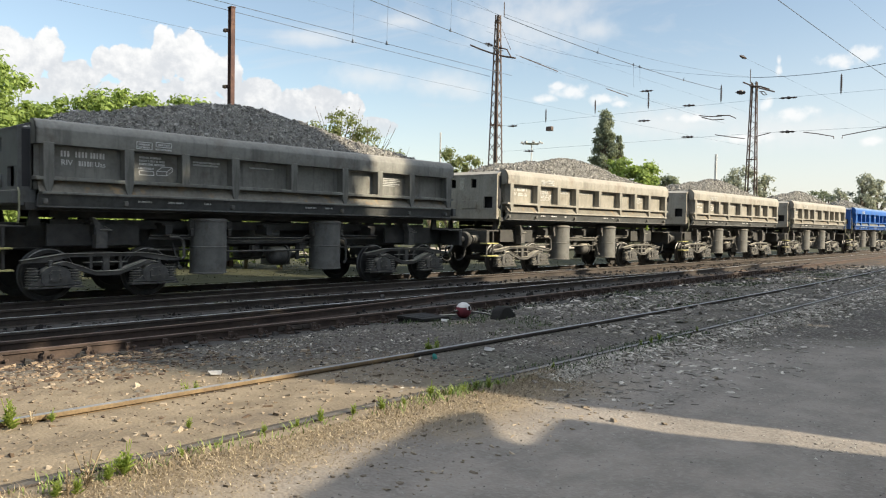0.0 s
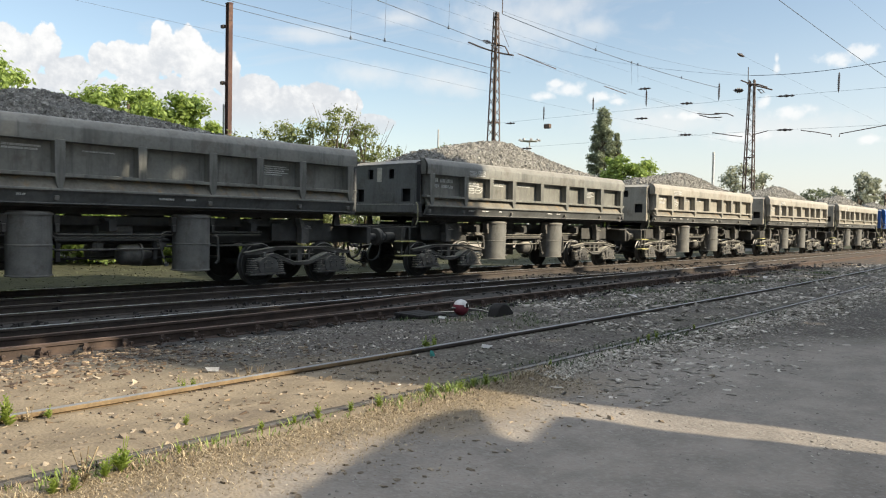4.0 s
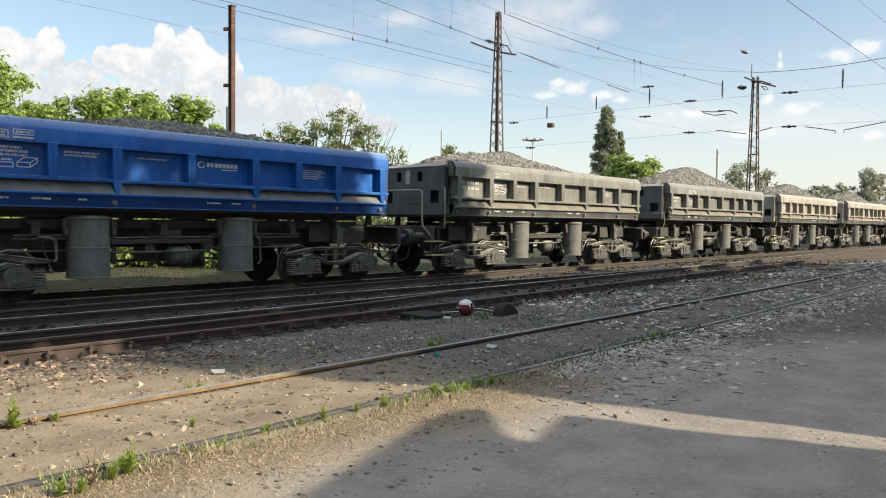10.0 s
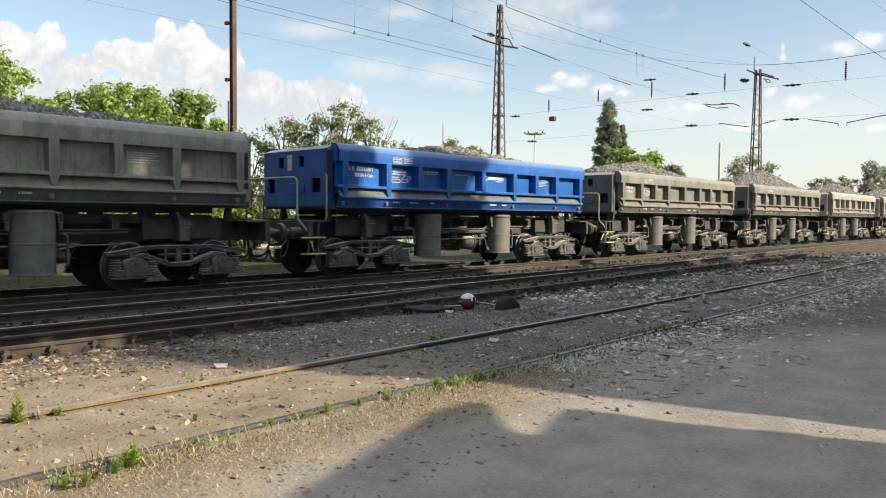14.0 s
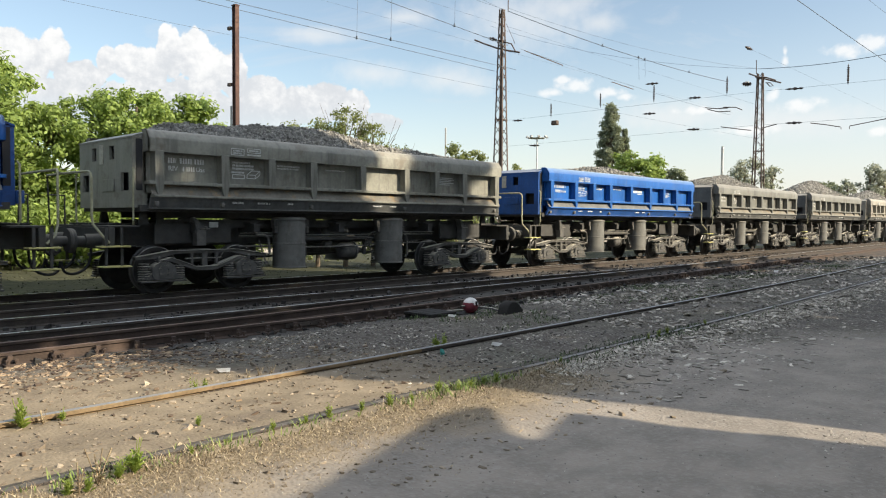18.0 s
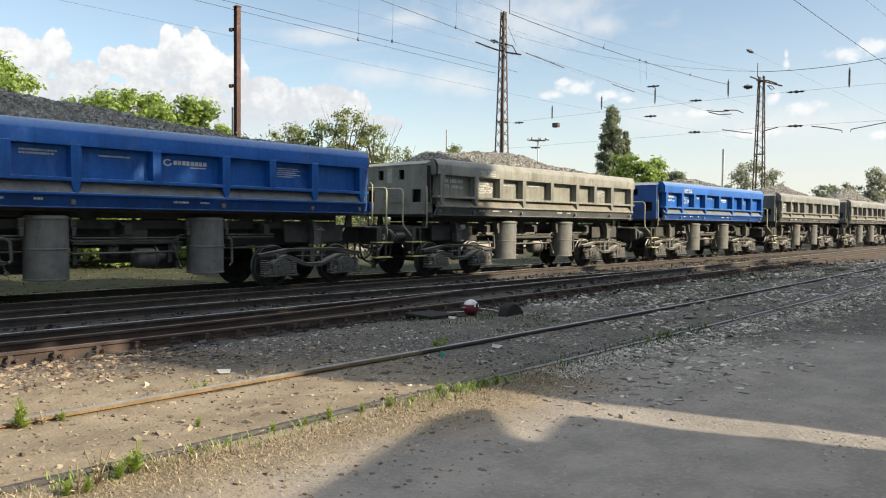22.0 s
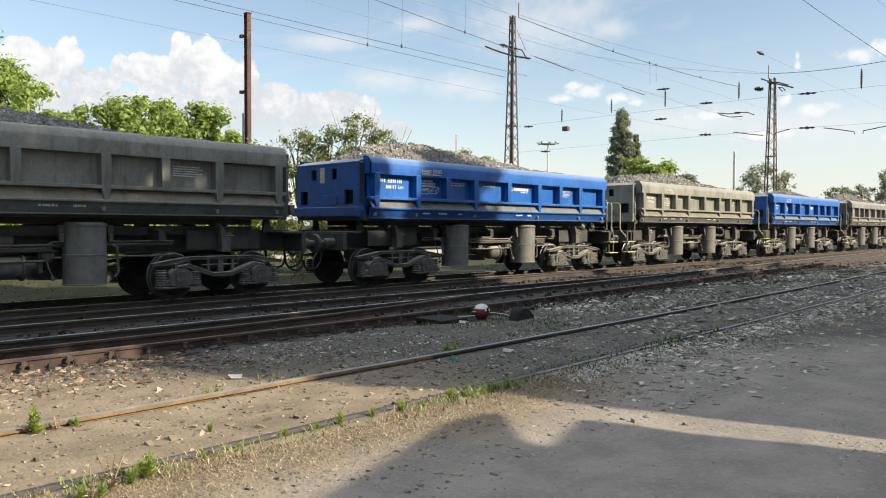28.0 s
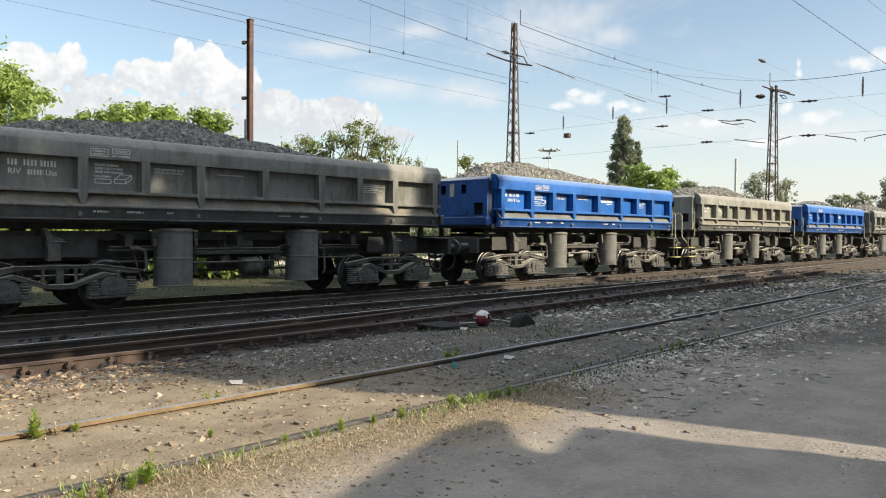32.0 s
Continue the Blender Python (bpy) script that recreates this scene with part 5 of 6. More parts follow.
def build_grass():
    def strip(r):
        x = 0.6 + 5.6 * r.random()
        return x, 4.27 - abs(r.gauss(0, 0.30)) - 0.02
    def pale_strip(r):
        x = 6.0 + 16 * r.random() ** 1.3
        return x, 4.30 + 0.0009 * x * x - abs(r.gauss(0, 0.10 + 0.02 * x))
    blades("dry_straw", "dry trodden straw beside the siding rail", STRAW, 24000, 41, strip, (0.003, 0.018), (1.2, 4.0), 0.0026, "straw")
    blades("dry_straw", "pale trodden straw and flakes along the siding", PALE_STRAW, 11000, 46, pale_strip, (0.005, 0.02), (1.5, 4.5), 0.011, "straw")
    blades("dry_straw", "dry grass tufts along the siding rail", STRAW, 2600, 42, clumped(lambda r: (0.8 + 6 * r.random(), r.choice((4.34, 4.28, 4.2, 6.02)) + r.gauss(0, 0.07)), 1.6, 1.0, 0.15), (0.01, 0.05), (0.6, 2.4), 0.0028, "straw")
    blades("grass", "short green grass along the siding rail", WEED_GRASS, 800, 43, lambda r: (r.choice((4.2, 4.6, 5.1, 4.9, 5.3, 5.5, 3.3, 2.6, 1.9, 1.6, 4.75)) + r.gauss(0, 0.22), 4.30 + r.gauss(0, 0.07)), (0.015, 0.07), (0.4, 1.6), 0.005)
    blades("grass", "dense dark grass beside the siding rail", DEEP_GRASS, 1000, 48, lambda r: (r.choice((8.0, 8.5, 9.0, 9.2, 9.6, 10.1, 6.6, 11.8, 13.5, 7.3)) + r.gauss(0, 0.3), 4.36 + r.choice((-0.06, 0.2)) + r.gauss(0, 0.07)), (0.015, 0.055), (0.6, 2.0), 0.006)
    blades("grass", "patches of green grass between the tracks", DEEP_GRASS, 6500, 47, clumped(lambda r: (8 + 24 * r.random(), r.uniform(6.3, 9.3)), 0.4, 0.9, 0.22), (0.012, 0.06), (0.6, 2.0), 0.007)
    blades("grass", "thin grass between the tracks", DULL_GRASS, 1600, 44, lambda r: (5 + 24 * r.random() ** 1.3, 6.2 + 2.2 * r.random() ** 1.6), (0.006, 0.03), (0.8, 2.5), 0.004)
    blades("grass", "rough grass behind the train", DULL_GRASS, 9000, 45, lambda r: (-2 + 38 * r.random(), 17.4 + 12 * r.random() ** 1.3), (0.012, 0.04), (1.0, 2.8), 0.02)


build_grass()


# ---- overhead line ----
IRON = plain("weathered_lattice_steel", (0.095, 0.07, 0.058), 0.8, 0.1, 0.35, 2.0, 0.2, 0.005, (0.11, 0.06, 0.04), 0.6)
RUSTY = plain("rusty_pole_steel", (0.085, 0.048, 0.042), 0.85, 0.1, 0.35, 1.2, 0.2, 0.005, (0.17, 0.10, 0.07), 0.6)
WIRE = plain("dull_copper_wire", (0.085, 0.11, 0.145), 0.6, 0.0, 0.2, 2.0, 0)
GLAZE = plain("brown_glazed_insulator", (0.045, 0.032, 0.028), 0.3, 0, 0.25, 8.0, 0)
PALE_PAINT = plain("pale_grey_paint", (0.55, 0.55, 0.53), 0.6, 0, 0.15, 1.0, 0)
ZINC = plain("grey_galvanised_steel", (0.34, 0.34, 0.33), 0.6, 0.4, 0.2, 4.0, 0.05, 0.002)
CONCRETE = plain("pale_concrete", (0.36, 0.34, 0.31), 0.9, 0, 0.25, 3.0, 0.3, 0.006)


def lattice_mast(x, y, h, w0, w1, d0, d1, cells, label, steel=None):
    """Four tapering angle legs, laced on all four faces."""
    steel = steel or IRON
    root = thing("lattice_mast", label, "mast", (x, y, -0.3), group="lattice masts of the overhead line")

    def corner(s, t, f):
        return Vector((s * (d0 + (d1 - d0) * f) / 2, t * (w0 + (w1 - w0) * f) / 2, h * f))
    for s in (-1, 1):
        for t in (-1, 1):
            bm = bmesh.new()
            a, b = corner(s, t, 0), corner(s, t, 1)
            u = 0.042
            ring = []
            for p in (a, b):
                ring.append([bm.verts.new(p + Vector(q)) for q in ((0, 0, 0), (-s * u * 2, 0, 0), (-s * u * 2, -t * 0.012, 0), (-s * 0.012, -t * 0.012, 0), (-s * 0.012, -t * u * 2, 0), (0, -t * u * 2, 0))])
            for i in range(6):
                bm.faces.new((ring[0][i], ring[0][(i + 1) % 6], ring[1][(i + 1) % 6], ring[1][i]))
            bm.faces.new(ring[0])
            bm.faces.new(ring[1][::-1])
            part("leg", bm, steel, root)
    for face in range(4):
        f = 0.0
        side = 1
        for k in range(cells):
            g = (k + 1) / cells
            g = g ** 0.92
            f0 = (k / cells) ** 0.92
            q = {0: ((-1, -1), (1, -1)), 1: ((-1, 1), (1, 1)), 2: ((-1, -1), (-1, 1)), 3: ((1, -1), (1, 1))}[face]
            p0 = corner(*q[0 if side > 0 else 1], f0)
            p1 = corner(*q[1 if side > 0 else 0], g)
            part("brace", tube(bmesh.new(), [p0, p1], 0.019, 4), steel, root)
            side = -side
    for f in (0.27, 0.55, 0.97):
        a, c = corner(-1, -1, f), corner(1, 1, f)
        bm = bmesh.new()
        for p, q in (((a.x, a.y), (c.x, a.y)), ((c.x, a.y), (c.x, c.y)), ((c.x, c.y), (a.x, c.y)), ((a.x, c.y), (a.x, a.y))):
            tube(bm, [(p[0], p[1], a.z), (q[0], q[1], a.z)], 0.035, 4)
        part("tie_frame", bm, steel, root)
    part("footing", box(-d0 / 2 - 0.3, d0 / 2 + 0.3, -w0 / 2 - 0.3, w0 / 2 + 0.3, -0.2, 0.35), CONCRETE, root, "pale concrete footing", bevel=0.03)
    return root


def insulator_mesh(length, r=0.07, sheds=5):
    prof = [(0.02, -length / 2), (0.02, -length / 2 + 0.06)]
    for k in range(sheds):
        z = -length / 2 + 0.08 + (length - 0.16) * k / sheds
        s = (length - 0.16) / sheds
        k_in = 0.45 if sheds > 6 else 0.62
        end = 0.7 if k in (0, sheds - 1) and sheds > 1 else 1.0
        prof += [(r * k_in * end, z), (r * end, z + s * 0.25), (r * end, z + s * 0.5), (r * k_in * end, z + s * 0.75)]
    prof += [(0.02, length / 2 - 0.06), (0.02, length / 2)]
    return lathe(bmesh.new(), prof, "z", 10)


def insulator(parent, a, b, r=0.07, sheds=5, label="brown ribbed insulator"):
    a, b = Vector(a), Vector(b)
    ob = part("insulator", insulator_mesh((b - a).length, r, sheds), GLAZE, parent, label)
    ob.matrix_basis = Matrix.Translation((a + b) / 2) @ (b - a).to_track_quat("Z", "Y").to_matrix().to_4x4()
    return ob


def sagged(a, b, sag, k=14):
    a, b = Vector(a), Vector(b)
    return [a.lerp(b, i / k) - Vector((0, 0, sag * 4 * (i / k) * (1 - i / k))) for i in range(k + 1)]


def wire(a, b, sag, r, label="dark overhead wire across the yard", drops=()):
    r *= 0.6
    root = thing("overhead_wire", label, "wire", group="overhead wires")
    pts = sagged(a, b, sag)
    part("strand", tube(bmesh.new(), pts, r * 0.8, 5), WIRE, root)
    for f, rise in drops:
        p = Vector(a).lerp(Vector(b), f) - Vector((0, 0, sag * 4 * f * (1 - f)))
        part("dropper", tube(bmesh.new(), [p, p + Vector((0.1, 0.0, rise))], 0.007, 4), WIRE, root, "thin dropper wire")
        part("clamp", lathe(bmesh.new(), [(0.02, -0.05), (0.06, -0.03), (0.05, 0.06), (0.02, 0.12)], "z", 6), WIRE, root).location = p
    return root


def build_line():
    a = lattice_mast(31.3, 25.0, 13.0, 0.80, 0.24, 0.74, 0.22, 22, "tall brown lattice mast with insulated arms")
    # arm with insulators near the head of the first mast
    part("arm", tube(bmesh.new(), [(0, 1.91, 11.70), (0, 1.18, 11.37), (0, 0.39, 11.04), (0, -0.46, 10.76), (0, -1.21, 10.56)], 0.045, 6), IRON, a, "dark steel arm")
    part("arm", tube(bmesh.new(), [(0, 0.3, 11.30), (0, -0.35, 11.2), (0, -0.65, 11.09), (0, -0.92, 10.66), (0, -1.1, 10.6)], 0.035, 6), IRON, a, "dark bent steel arm")
    insulator(a, (0, 0.30, 11.42), (0, 0.95, 11.66), 0.11, 3)
    insulator(a, (0, -0.35, 11.20), (0, 0.3, 11.42), 0.10, 3)
    part("spike", tube(bmesh.new(), [(0.2, -0.25, 12.9), (0.2, -0.25, 13.7)], 0.025, 5), IRON, a)
    part("stay", tube(bmesh.new(), [(0, -0.3, 12.2), (0, -0.9, 11.05)], 0.012, 4), IRON, a)
    b = lattice_mast(57.0, 20.8, 12.9, 0.95, 0.42, 0.78, 0.30, 22, "tall grey lattice mast carrying a head span")
    part("arm", tube(tube(bmesh.new(), [(0, 0.85, 12.98), (0, 0.02, 12.57), (0, -0.68, 12.31), (0, -1.5, 12.01)], 0.055, 5), [(-0.2, 0.3, 12.62), (-0.2, -0.5, 12.5), (-0.2, -1.2, 12.2)], 0.05, 5), IRON, b, "tilted crossbeam on the mast head")
    part("ring", tube(bmesh.new(), [(0, -0.4, 12.15), (0, -0.75, 12.1), (0, -0.95, 11.86), (0, -0.7, 11.86), (0, -0.5, 12.1)], 0.035, 5), IRON, b)
    insulator(b, (0, 0.6, 12.18), (0, 1.40, 12.28), 0.2, 4)
    part("spike", tube(bmesh.new(), [(0, 0.3, 12.9), (0, 0.3, 13.9)], 0.03, 5), IRON, b)
    # head span across the yard at the second mast
    span = thing("head_span", "head span of thin wires with brown insulators", "overhead line")
    X = 57.0
    part("span_wire", tube(bmesh.new(), sagged((X, 47, 20.6), (X, 20.9, 12.95), 0.9), 0.010, 5), WIRE, span)
    part("span_wire", tube(bmesh.new(), sagged((X, 20.9, 12.95), (X, 4, 14.2), 0.75), 0.022, 5), WIRE, span)
    for z in (11.25, 8.75):
        part("span_wire", tube(bmesh.new(), [(X, 46, z - 0.1), (X, 20.9, z), (X, 4, z - 0.25)], 0.008, 5), WIRE, span)
    for y, z0, z1 in ((23.3, 12.68, 11.29), (14.83, 12.49, 11.05), (29.4, 12.8, 11.36), (34.45, 12.62, 11.39), (39.65, 12.32, 11.02)):
        insulator(span, (X, y, z0), (X, y, z1), 0.085, 9, "long brown hanging insulator")
    for y, z, s in ((25.9, 11.3, 0.55), (18.35, 11.15, 0.65), (25.95, 8.8, 0.55), (18.35, 8.68, 0.6), (29.8, 10.4, 0.6), (29.6, 12.85, 0.6), (43.5, 11.0, 0.6), (41.5, 8.5, 0.6)):
        insulator(span, (X, y - s, z), (X, y + s, z + 0.05), 0.11, 3)
    part("weight_box", box(X - 0.2, X + 0.2, 38.9, 39.5, 10.25, 10.65), IRON, span, bevel=0.03)
    for p in ([(X, 23.7, 8.85), (X, 22.5, 8.6), (X, 21.4, 8.4)], [(X, 20.6, 8.5), (X, 19.5, 8.72)], [(X, 17.2, 8.6), (X, 16.2, 8.4), (X, 15.2, 8.15), (X, 15.18, 7.98)], [(X, 14.66, 7.98), (X, 14.64, 8.18), (X, 13.36, 8.36), (X, 11.0, 8.7)]):
        part("registration_arm", tube(bmesh.new(), p, 0.032, 6), IRON, span, "thin bent registration arm")
    for p in ([(X, 25.0, 10.45), (X, 24.2, 10.3), (X, 23.2, 10.25)], [(X, 24.8, 10.3), (X, 23.9, 10.02), (X, 23.0, 10.0)], [(X, 23.6, 10.35), (X, 22.6, 10.25), (X, 22.1, 10.0)]):
        part("registration_arm", tube(bmesh.new(), p, 0.036, 6), IRON, span, "thin bent registration arm")
    # wires along the tracks
    wire((-8, 27.0, 8.9), (75, 27.0, 9.6), 0.25, 0.012)
    wire((-8, 25.5, 9.55), (31.3, 25.5, 9.52), 0.02, 0.026, drops=((0.754, 4.0),))
    wire((-8, 24.0, 9.2), (31.3, 24.0, 9.38), 0.02, 0.026, drops=((0.771, 4.2),))
    wire((-8, 30.0, 12.5), (75, 30.0, 12.5), 0.1, 0.010)
    wire((5, 24.6, 12.2), (31.3, 24.6, 10.75), 0.05, 0.036, drops=((0.84, 3.0),))
    wire((-5, 28.0, 13.3), (75, 28.0, 13.2), 0.1, 0.011)
    wire((5, 25.0, 12.8), (31.3, 25.0, 12.75), 0.05, 0.014)
    wire((10, 24.9, 14.9), (31.3, 24.9, 12.65), 0.0, 0.014)
    wire((31.3, 24.6, 12.55), (57, 23.2, 12.25), 0.30, 0.048, "thick dark overhead wire between the masts", drops=((0.34, 0.3), (0.5, -1.4), (0.53, -1.1), (0.76, 0.2)))
    wire((31.3, 24.6, 12.7), (57, 20.8, 12.95), 0.50, 0.016)
    wire((31.3, 23.8, 10.45), (57, 23.0, 9.7), 0.12, 0.018)
    rod = thing("tension_rod", "dark tension rods hanging in the wires", "wire fitting")
    part("rod", tube(bmesh.new(), [(31.7, 23.8, 10.43), (35.2, 23.75, 10.2)], 0.024, 6), IRON, rod)
    part("rod", tube(bmesh.new(), [(40.3, 23.6, 9.97), (42.8, 23.5, 9.84)], 0.024, 6), IRON, rod)
    wire((20, 14.8, 15.0), (90, 14.8, 14.3), 0.3, 0.046, "thick dark overhead wire above the train")
    wire((20, 12.0, 14.5), (90, 12.0, 15.6), 0.2, 0.018)
    wire((39.4, 14.8, 10.42), (140, 14.8, 10.6), 0.15, 0.010)
    insulator(span, (38.4, 14.8, 10.42), (39.4, 14.8, 10.42), 0.09, 3)
    # rusty steel pole beside the tracks
    pole = thing("steel_pole", "rusty steel channel pole with small clamps", "pole", (15.2, 24.9, -0.3))
    for s in (-1, 1):
        part("flange", box(-0.085, 0.085, s * 0.10 - 0.015, s * 0.10 + 0.015, 0, 9.75), RUSTY, pole, bevel=0.005)
    part("web", box(-0.02, 0.02, -0.10, 0.10, 0, 9.74), RUSTY, pole)
    part("cap", box(-0.10, 0.10, -0.13, 0.13, 9.74, 9.78), RUSTY, pole)
    for z in (8.85, 6.75):
        part("clamp", box(-0.2, -0.08, 0.1, 0.28, z, z + 0.12), IRON, pole, bevel=0.01)
    part("conduit", tube(bmesh.new(), [(-0.14, 0.1, 3.0), (-0.14, 0.1, 6.0)], 0.035, 6), ZINC, pole, "pale cable conduit")
    # floodlight mast
    fx, fy = 130 * math.cos(radians(35.85)), 130 * math.sin(radians(35.85))
    flood = thing("floodlight_mast", "pale floodlight mast with a ring of lamps", "lamp mast", (fx, fy, -0.3))
    part("pole", cyl(bmesh.new(), (0, 0, 0), (0, 0, 16.2), 0.22, 0.10, 10), PALE_PAINT, flood)
    part("ring", lathe(bmesh.new(), [(0.3, 15.98), (1.4, 16.0), (1.4, 16.06), (0.3, 16.08)], "z", 16), PALE_PAINT, flood)
    for k in range(8):
        c, s = math.cos(k * math.pi / 4), math.sin(k * math.pi / 4)
        l = part("floodlight", shared("floodlight", lambda: prism(bmesh.new(), [(-0.2, 0.2), (0.1, 0.3), (0.28, 0.0), (-0.05, -0.12)], -0.2, 0.2), ZINC, bevel=0.03), None, flood, "dark tilted floodlight")
        l.location = (1.7 * c, 1.7 * s, 16.1)
        l.rotation_euler = (0, 0, k * math.pi / 4)
    # small lattice mast further off and a plain thin pole
    sx, sy = 95 * math.cos(radians(22.45)), 95 * math.sin(radians(22.45))
    lattice_mast(sx, sy, 10.8, 0.26, 0.22, 0.24, 0.2, 16, "narrow pale lattice signal mast far off", PALE_PAINT)
    tx, ty = 60 * math.cos(radians(42.86)), 60 * math.sin(radians(42.86))
    thin = thing("thin_pole", "thin grey pole behind the train", "pole", (tx, ty, -0.3))
    part("shaft", cyl(bmesh.new(), (0, 0, 0), (0, 0, 9.1), 0.085, 0.06, 8), ZINC, thin)
    part("cap", cyl(bmesh.new(), (0, 0, 9.1), (0, 0, 9.2), 0.08, 0.04, 8), ZINC, thin)
    # posts of the yard's far end
    for az, d, h in ((15.1, 110, 5.9), (11.6, 120, 7.0)):
        px, py = d * math.cos(radians(az)), d * math.sin(radians(az))
        post = thing("signal_post", "slender dark signal post far off", "signal", (px, py, -0.3), group="far signal posts")
        part("shaft", cyl(bmesh.new(), (0, 0, 0), (0, 0, h), 0.1, 0.08, 8), IRON, post)
        part("head", box(-0.2, 0.2, -0.9, -0.1, h - 1.2, h - 0.8), IRON, post, bevel=0.03)


build_line()


# ---- trees and shrubs ----
def leaf_material(name, light, dark):
    m, n, b = material(name)
    g = n.add("ShaderNodeNewGeometry")
    big = n.noise(g.outputs["Position"], 0.9, 3.0)
    c = n.mix(g.outputs["Random Per Island"], dark, light)
    c = n.mix(n.ramp(big, 0.35, 0.65, 0.0, 0.35), c, dark)
    n.put(b.inputs["Base Color"], c)
    b.inputs["Roughness"].default_value = 0.6
    b.inputs["Specular IOR Level"].default_value = 0.3
    tr = n.add("ShaderNodeBsdfTranslucent")
    n.put(tr.inputs["Color"], n.mix(0.5, c, (light[0] * 1.3, light[1] * 1.25, light[2])))
    mixer = n.add("ShaderNodeMixShader")
    mixer.inputs[0].default_value = 0.42
    n.link(b.outputs[0], mixer.inputs[1])
    n.link(tr.outputs[0], mixer.inputs[2])
    out = [k for k in n.tree.nodes if k.bl_idname == "ShaderNodeOutputMaterial"][0]
    n.link(mixer.outputs[0], out.inputs[0])
    return m


LEAF_FRESH = leaf_material("fresh_leaves", (0.335, 0.43, 0.115), (0.135, 0.195, 0.055))
LEAF_OLIVE = leaf_material("olive_leaves", (0.27, 0.30, 0.12), (0.12, 0.15, 0.06))
LEAF_DARK = leaf_material("dark_leaves", (0.13, 0.175, 0.085), (0.055, 0.08, 0.04))
# the next two leaf colours have the haze of distance mixed in
LEAF_FAR = leaf_material("hazed_far_leaves", (0.27, 0.30, 0.20), (0.14, 0.17, 0.115))
LEAF_HAZE_GREY = leaf_material("hazed_grey_leaves", (0.37, 0.39, 0.31), (0.23, 0.25, 0.20))
BARK = plain("grey_brown_bark", (0.12, 0.095, 0.07), 0.95, 0, 0.35, 3.0, 0.6, 0.02)


def leaves_mesh(name, centres, radii, count, size, mat, seed, squash=0.8):
    """Many small folded leaves round the given clumps."""
    rng = np.random.RandomState(seed)
    centres, radii = np.array(centres), np.array(radii)
    w = radii ** 2
    pick = rng.choice(len(centres), count, p=w / w.sum())
    d = rng.normal(size=(count, 3))
    d /= np.linalg.norm(d, axis=1)[:, None]
    rad = np.minimum(np.abs(rng.normal(0.62, 0.34, count)), 1.5) * radii[pick]
    pos = centres[pick] + d * rad[:, None] * np.array([1, 1, squash])
    nrm = d + rng.normal(size=(count, 3)) * 0.7 + np.array([0, 0, 0.4])
    nrm /= np.linalg.norm(nrm, axis=1)[:, None]
    u = np.cross(nrm, rng.normal(size=(count, 3)))
    u /= np.linalg.norm(u, axis=1)[:, None]
    v = np.cross(nrm, u)
    s = size * rng.uniform(0.6, 1.3, count)[:, None]
    quad = np.stack([pos - u * s, pos - v * s * 0.5 + nrm * s * 0.12, pos + u * s, pos + v * s * 0.5 + nrm * s * 0.12], 1).reshape(-1, 3)
    me = bpy.data.meshes.new(name)
    me.vertices.add(count * 4)
    me.vertices.foreach_set("co", quad.ravel())
    me.loops.add(count * 4)
    me.loops.foreach_set("vertex_index", np.arange(count * 4))
    me.polygons.add(count)
    me.polygons.foreach_set("loop_start", np.arange(count) * 4)
    me.update(calc_edges=True)
    me.validate()
    me.materials.append(mat)
    return me


def tree(name, label, category, x, y, h, r, low, clumps, count, size, mat, seed, group="", shape="round", z=-0.25, crown_name="crown", fine=1.0, stout=1.0):
    """Tapered trunk, limbs to the clumps, and a crown of leaves with an uneven outline."""
    rnd = random.Random(seed)
    root = thing(name, label, category, (x, y, z), group)
    centres, radii = [], []
    for k in range(clumps):
        f = (k + rnd.random()) / clumps
        zz = low * h + (1 - low) * h * f * 0.93
        if shape == "poplar":
            env = r * (0.55 + 0.45 * math.sin(math.pi * min(1.0, f * 1.15 + 0.1))) * (1.0 if f < 0.75 else max(0.1, 1.0 - (f - 0.75) * 3.4))
        elif shape == "broad":
            env = r * (1.0 - 0.3 * f * f)
        elif shape == "bush":
            env = r * (1.0 - 0.75 * f ** 1.6)
        else:
            env = r * math.sqrt(max(0.06, 1 - ((f - 0.42) / 0.62) ** 2))
        a, q = rnd.uniform(0, 6.28), env * math.sqrt(rnd.uniform(0.05, 1.0))
        c = r * rnd.uniform(0.18, 0.36) * fine * (0.75 if shape == "poplar" else 1.0)
        centres.append((q * math.cos(a), q * math.sin(a), min(zz, h - c * 0.5)))
        radii.append(c)
    bm = bmesh.new()
    t0 = 0.035 * h * stout
    tube_taper(bm, [(0, 0, 0), (0.02 * h, 0.01 * h, h * 0.3), (-0.01 * h, 0.01 * h, h * 0.62), (0, 0, h * 0.86)], t0, t0 * 0.2)
    part("trunk", bm, BARK, root)
    for c, q in list(zip(centres, radii))[::max(1, clumps // 14)]:
        base = (0, 0, max(0.12 * h, c[2] - 0.25 * h))
        mid = (c[0] * 0.45, c[1] * 0.45, (base[2] + c[2]) / 2 + 0.03 * h)
        part("limb", tube_taper(bmesh.new(), [base, mid, c], t0 * 0.4, t0 * 0.08), BARK, root)
    part(crown_name, leaves_mesh(crown_name, centres, radii, count, size, mat, seed), None, root)
    return root


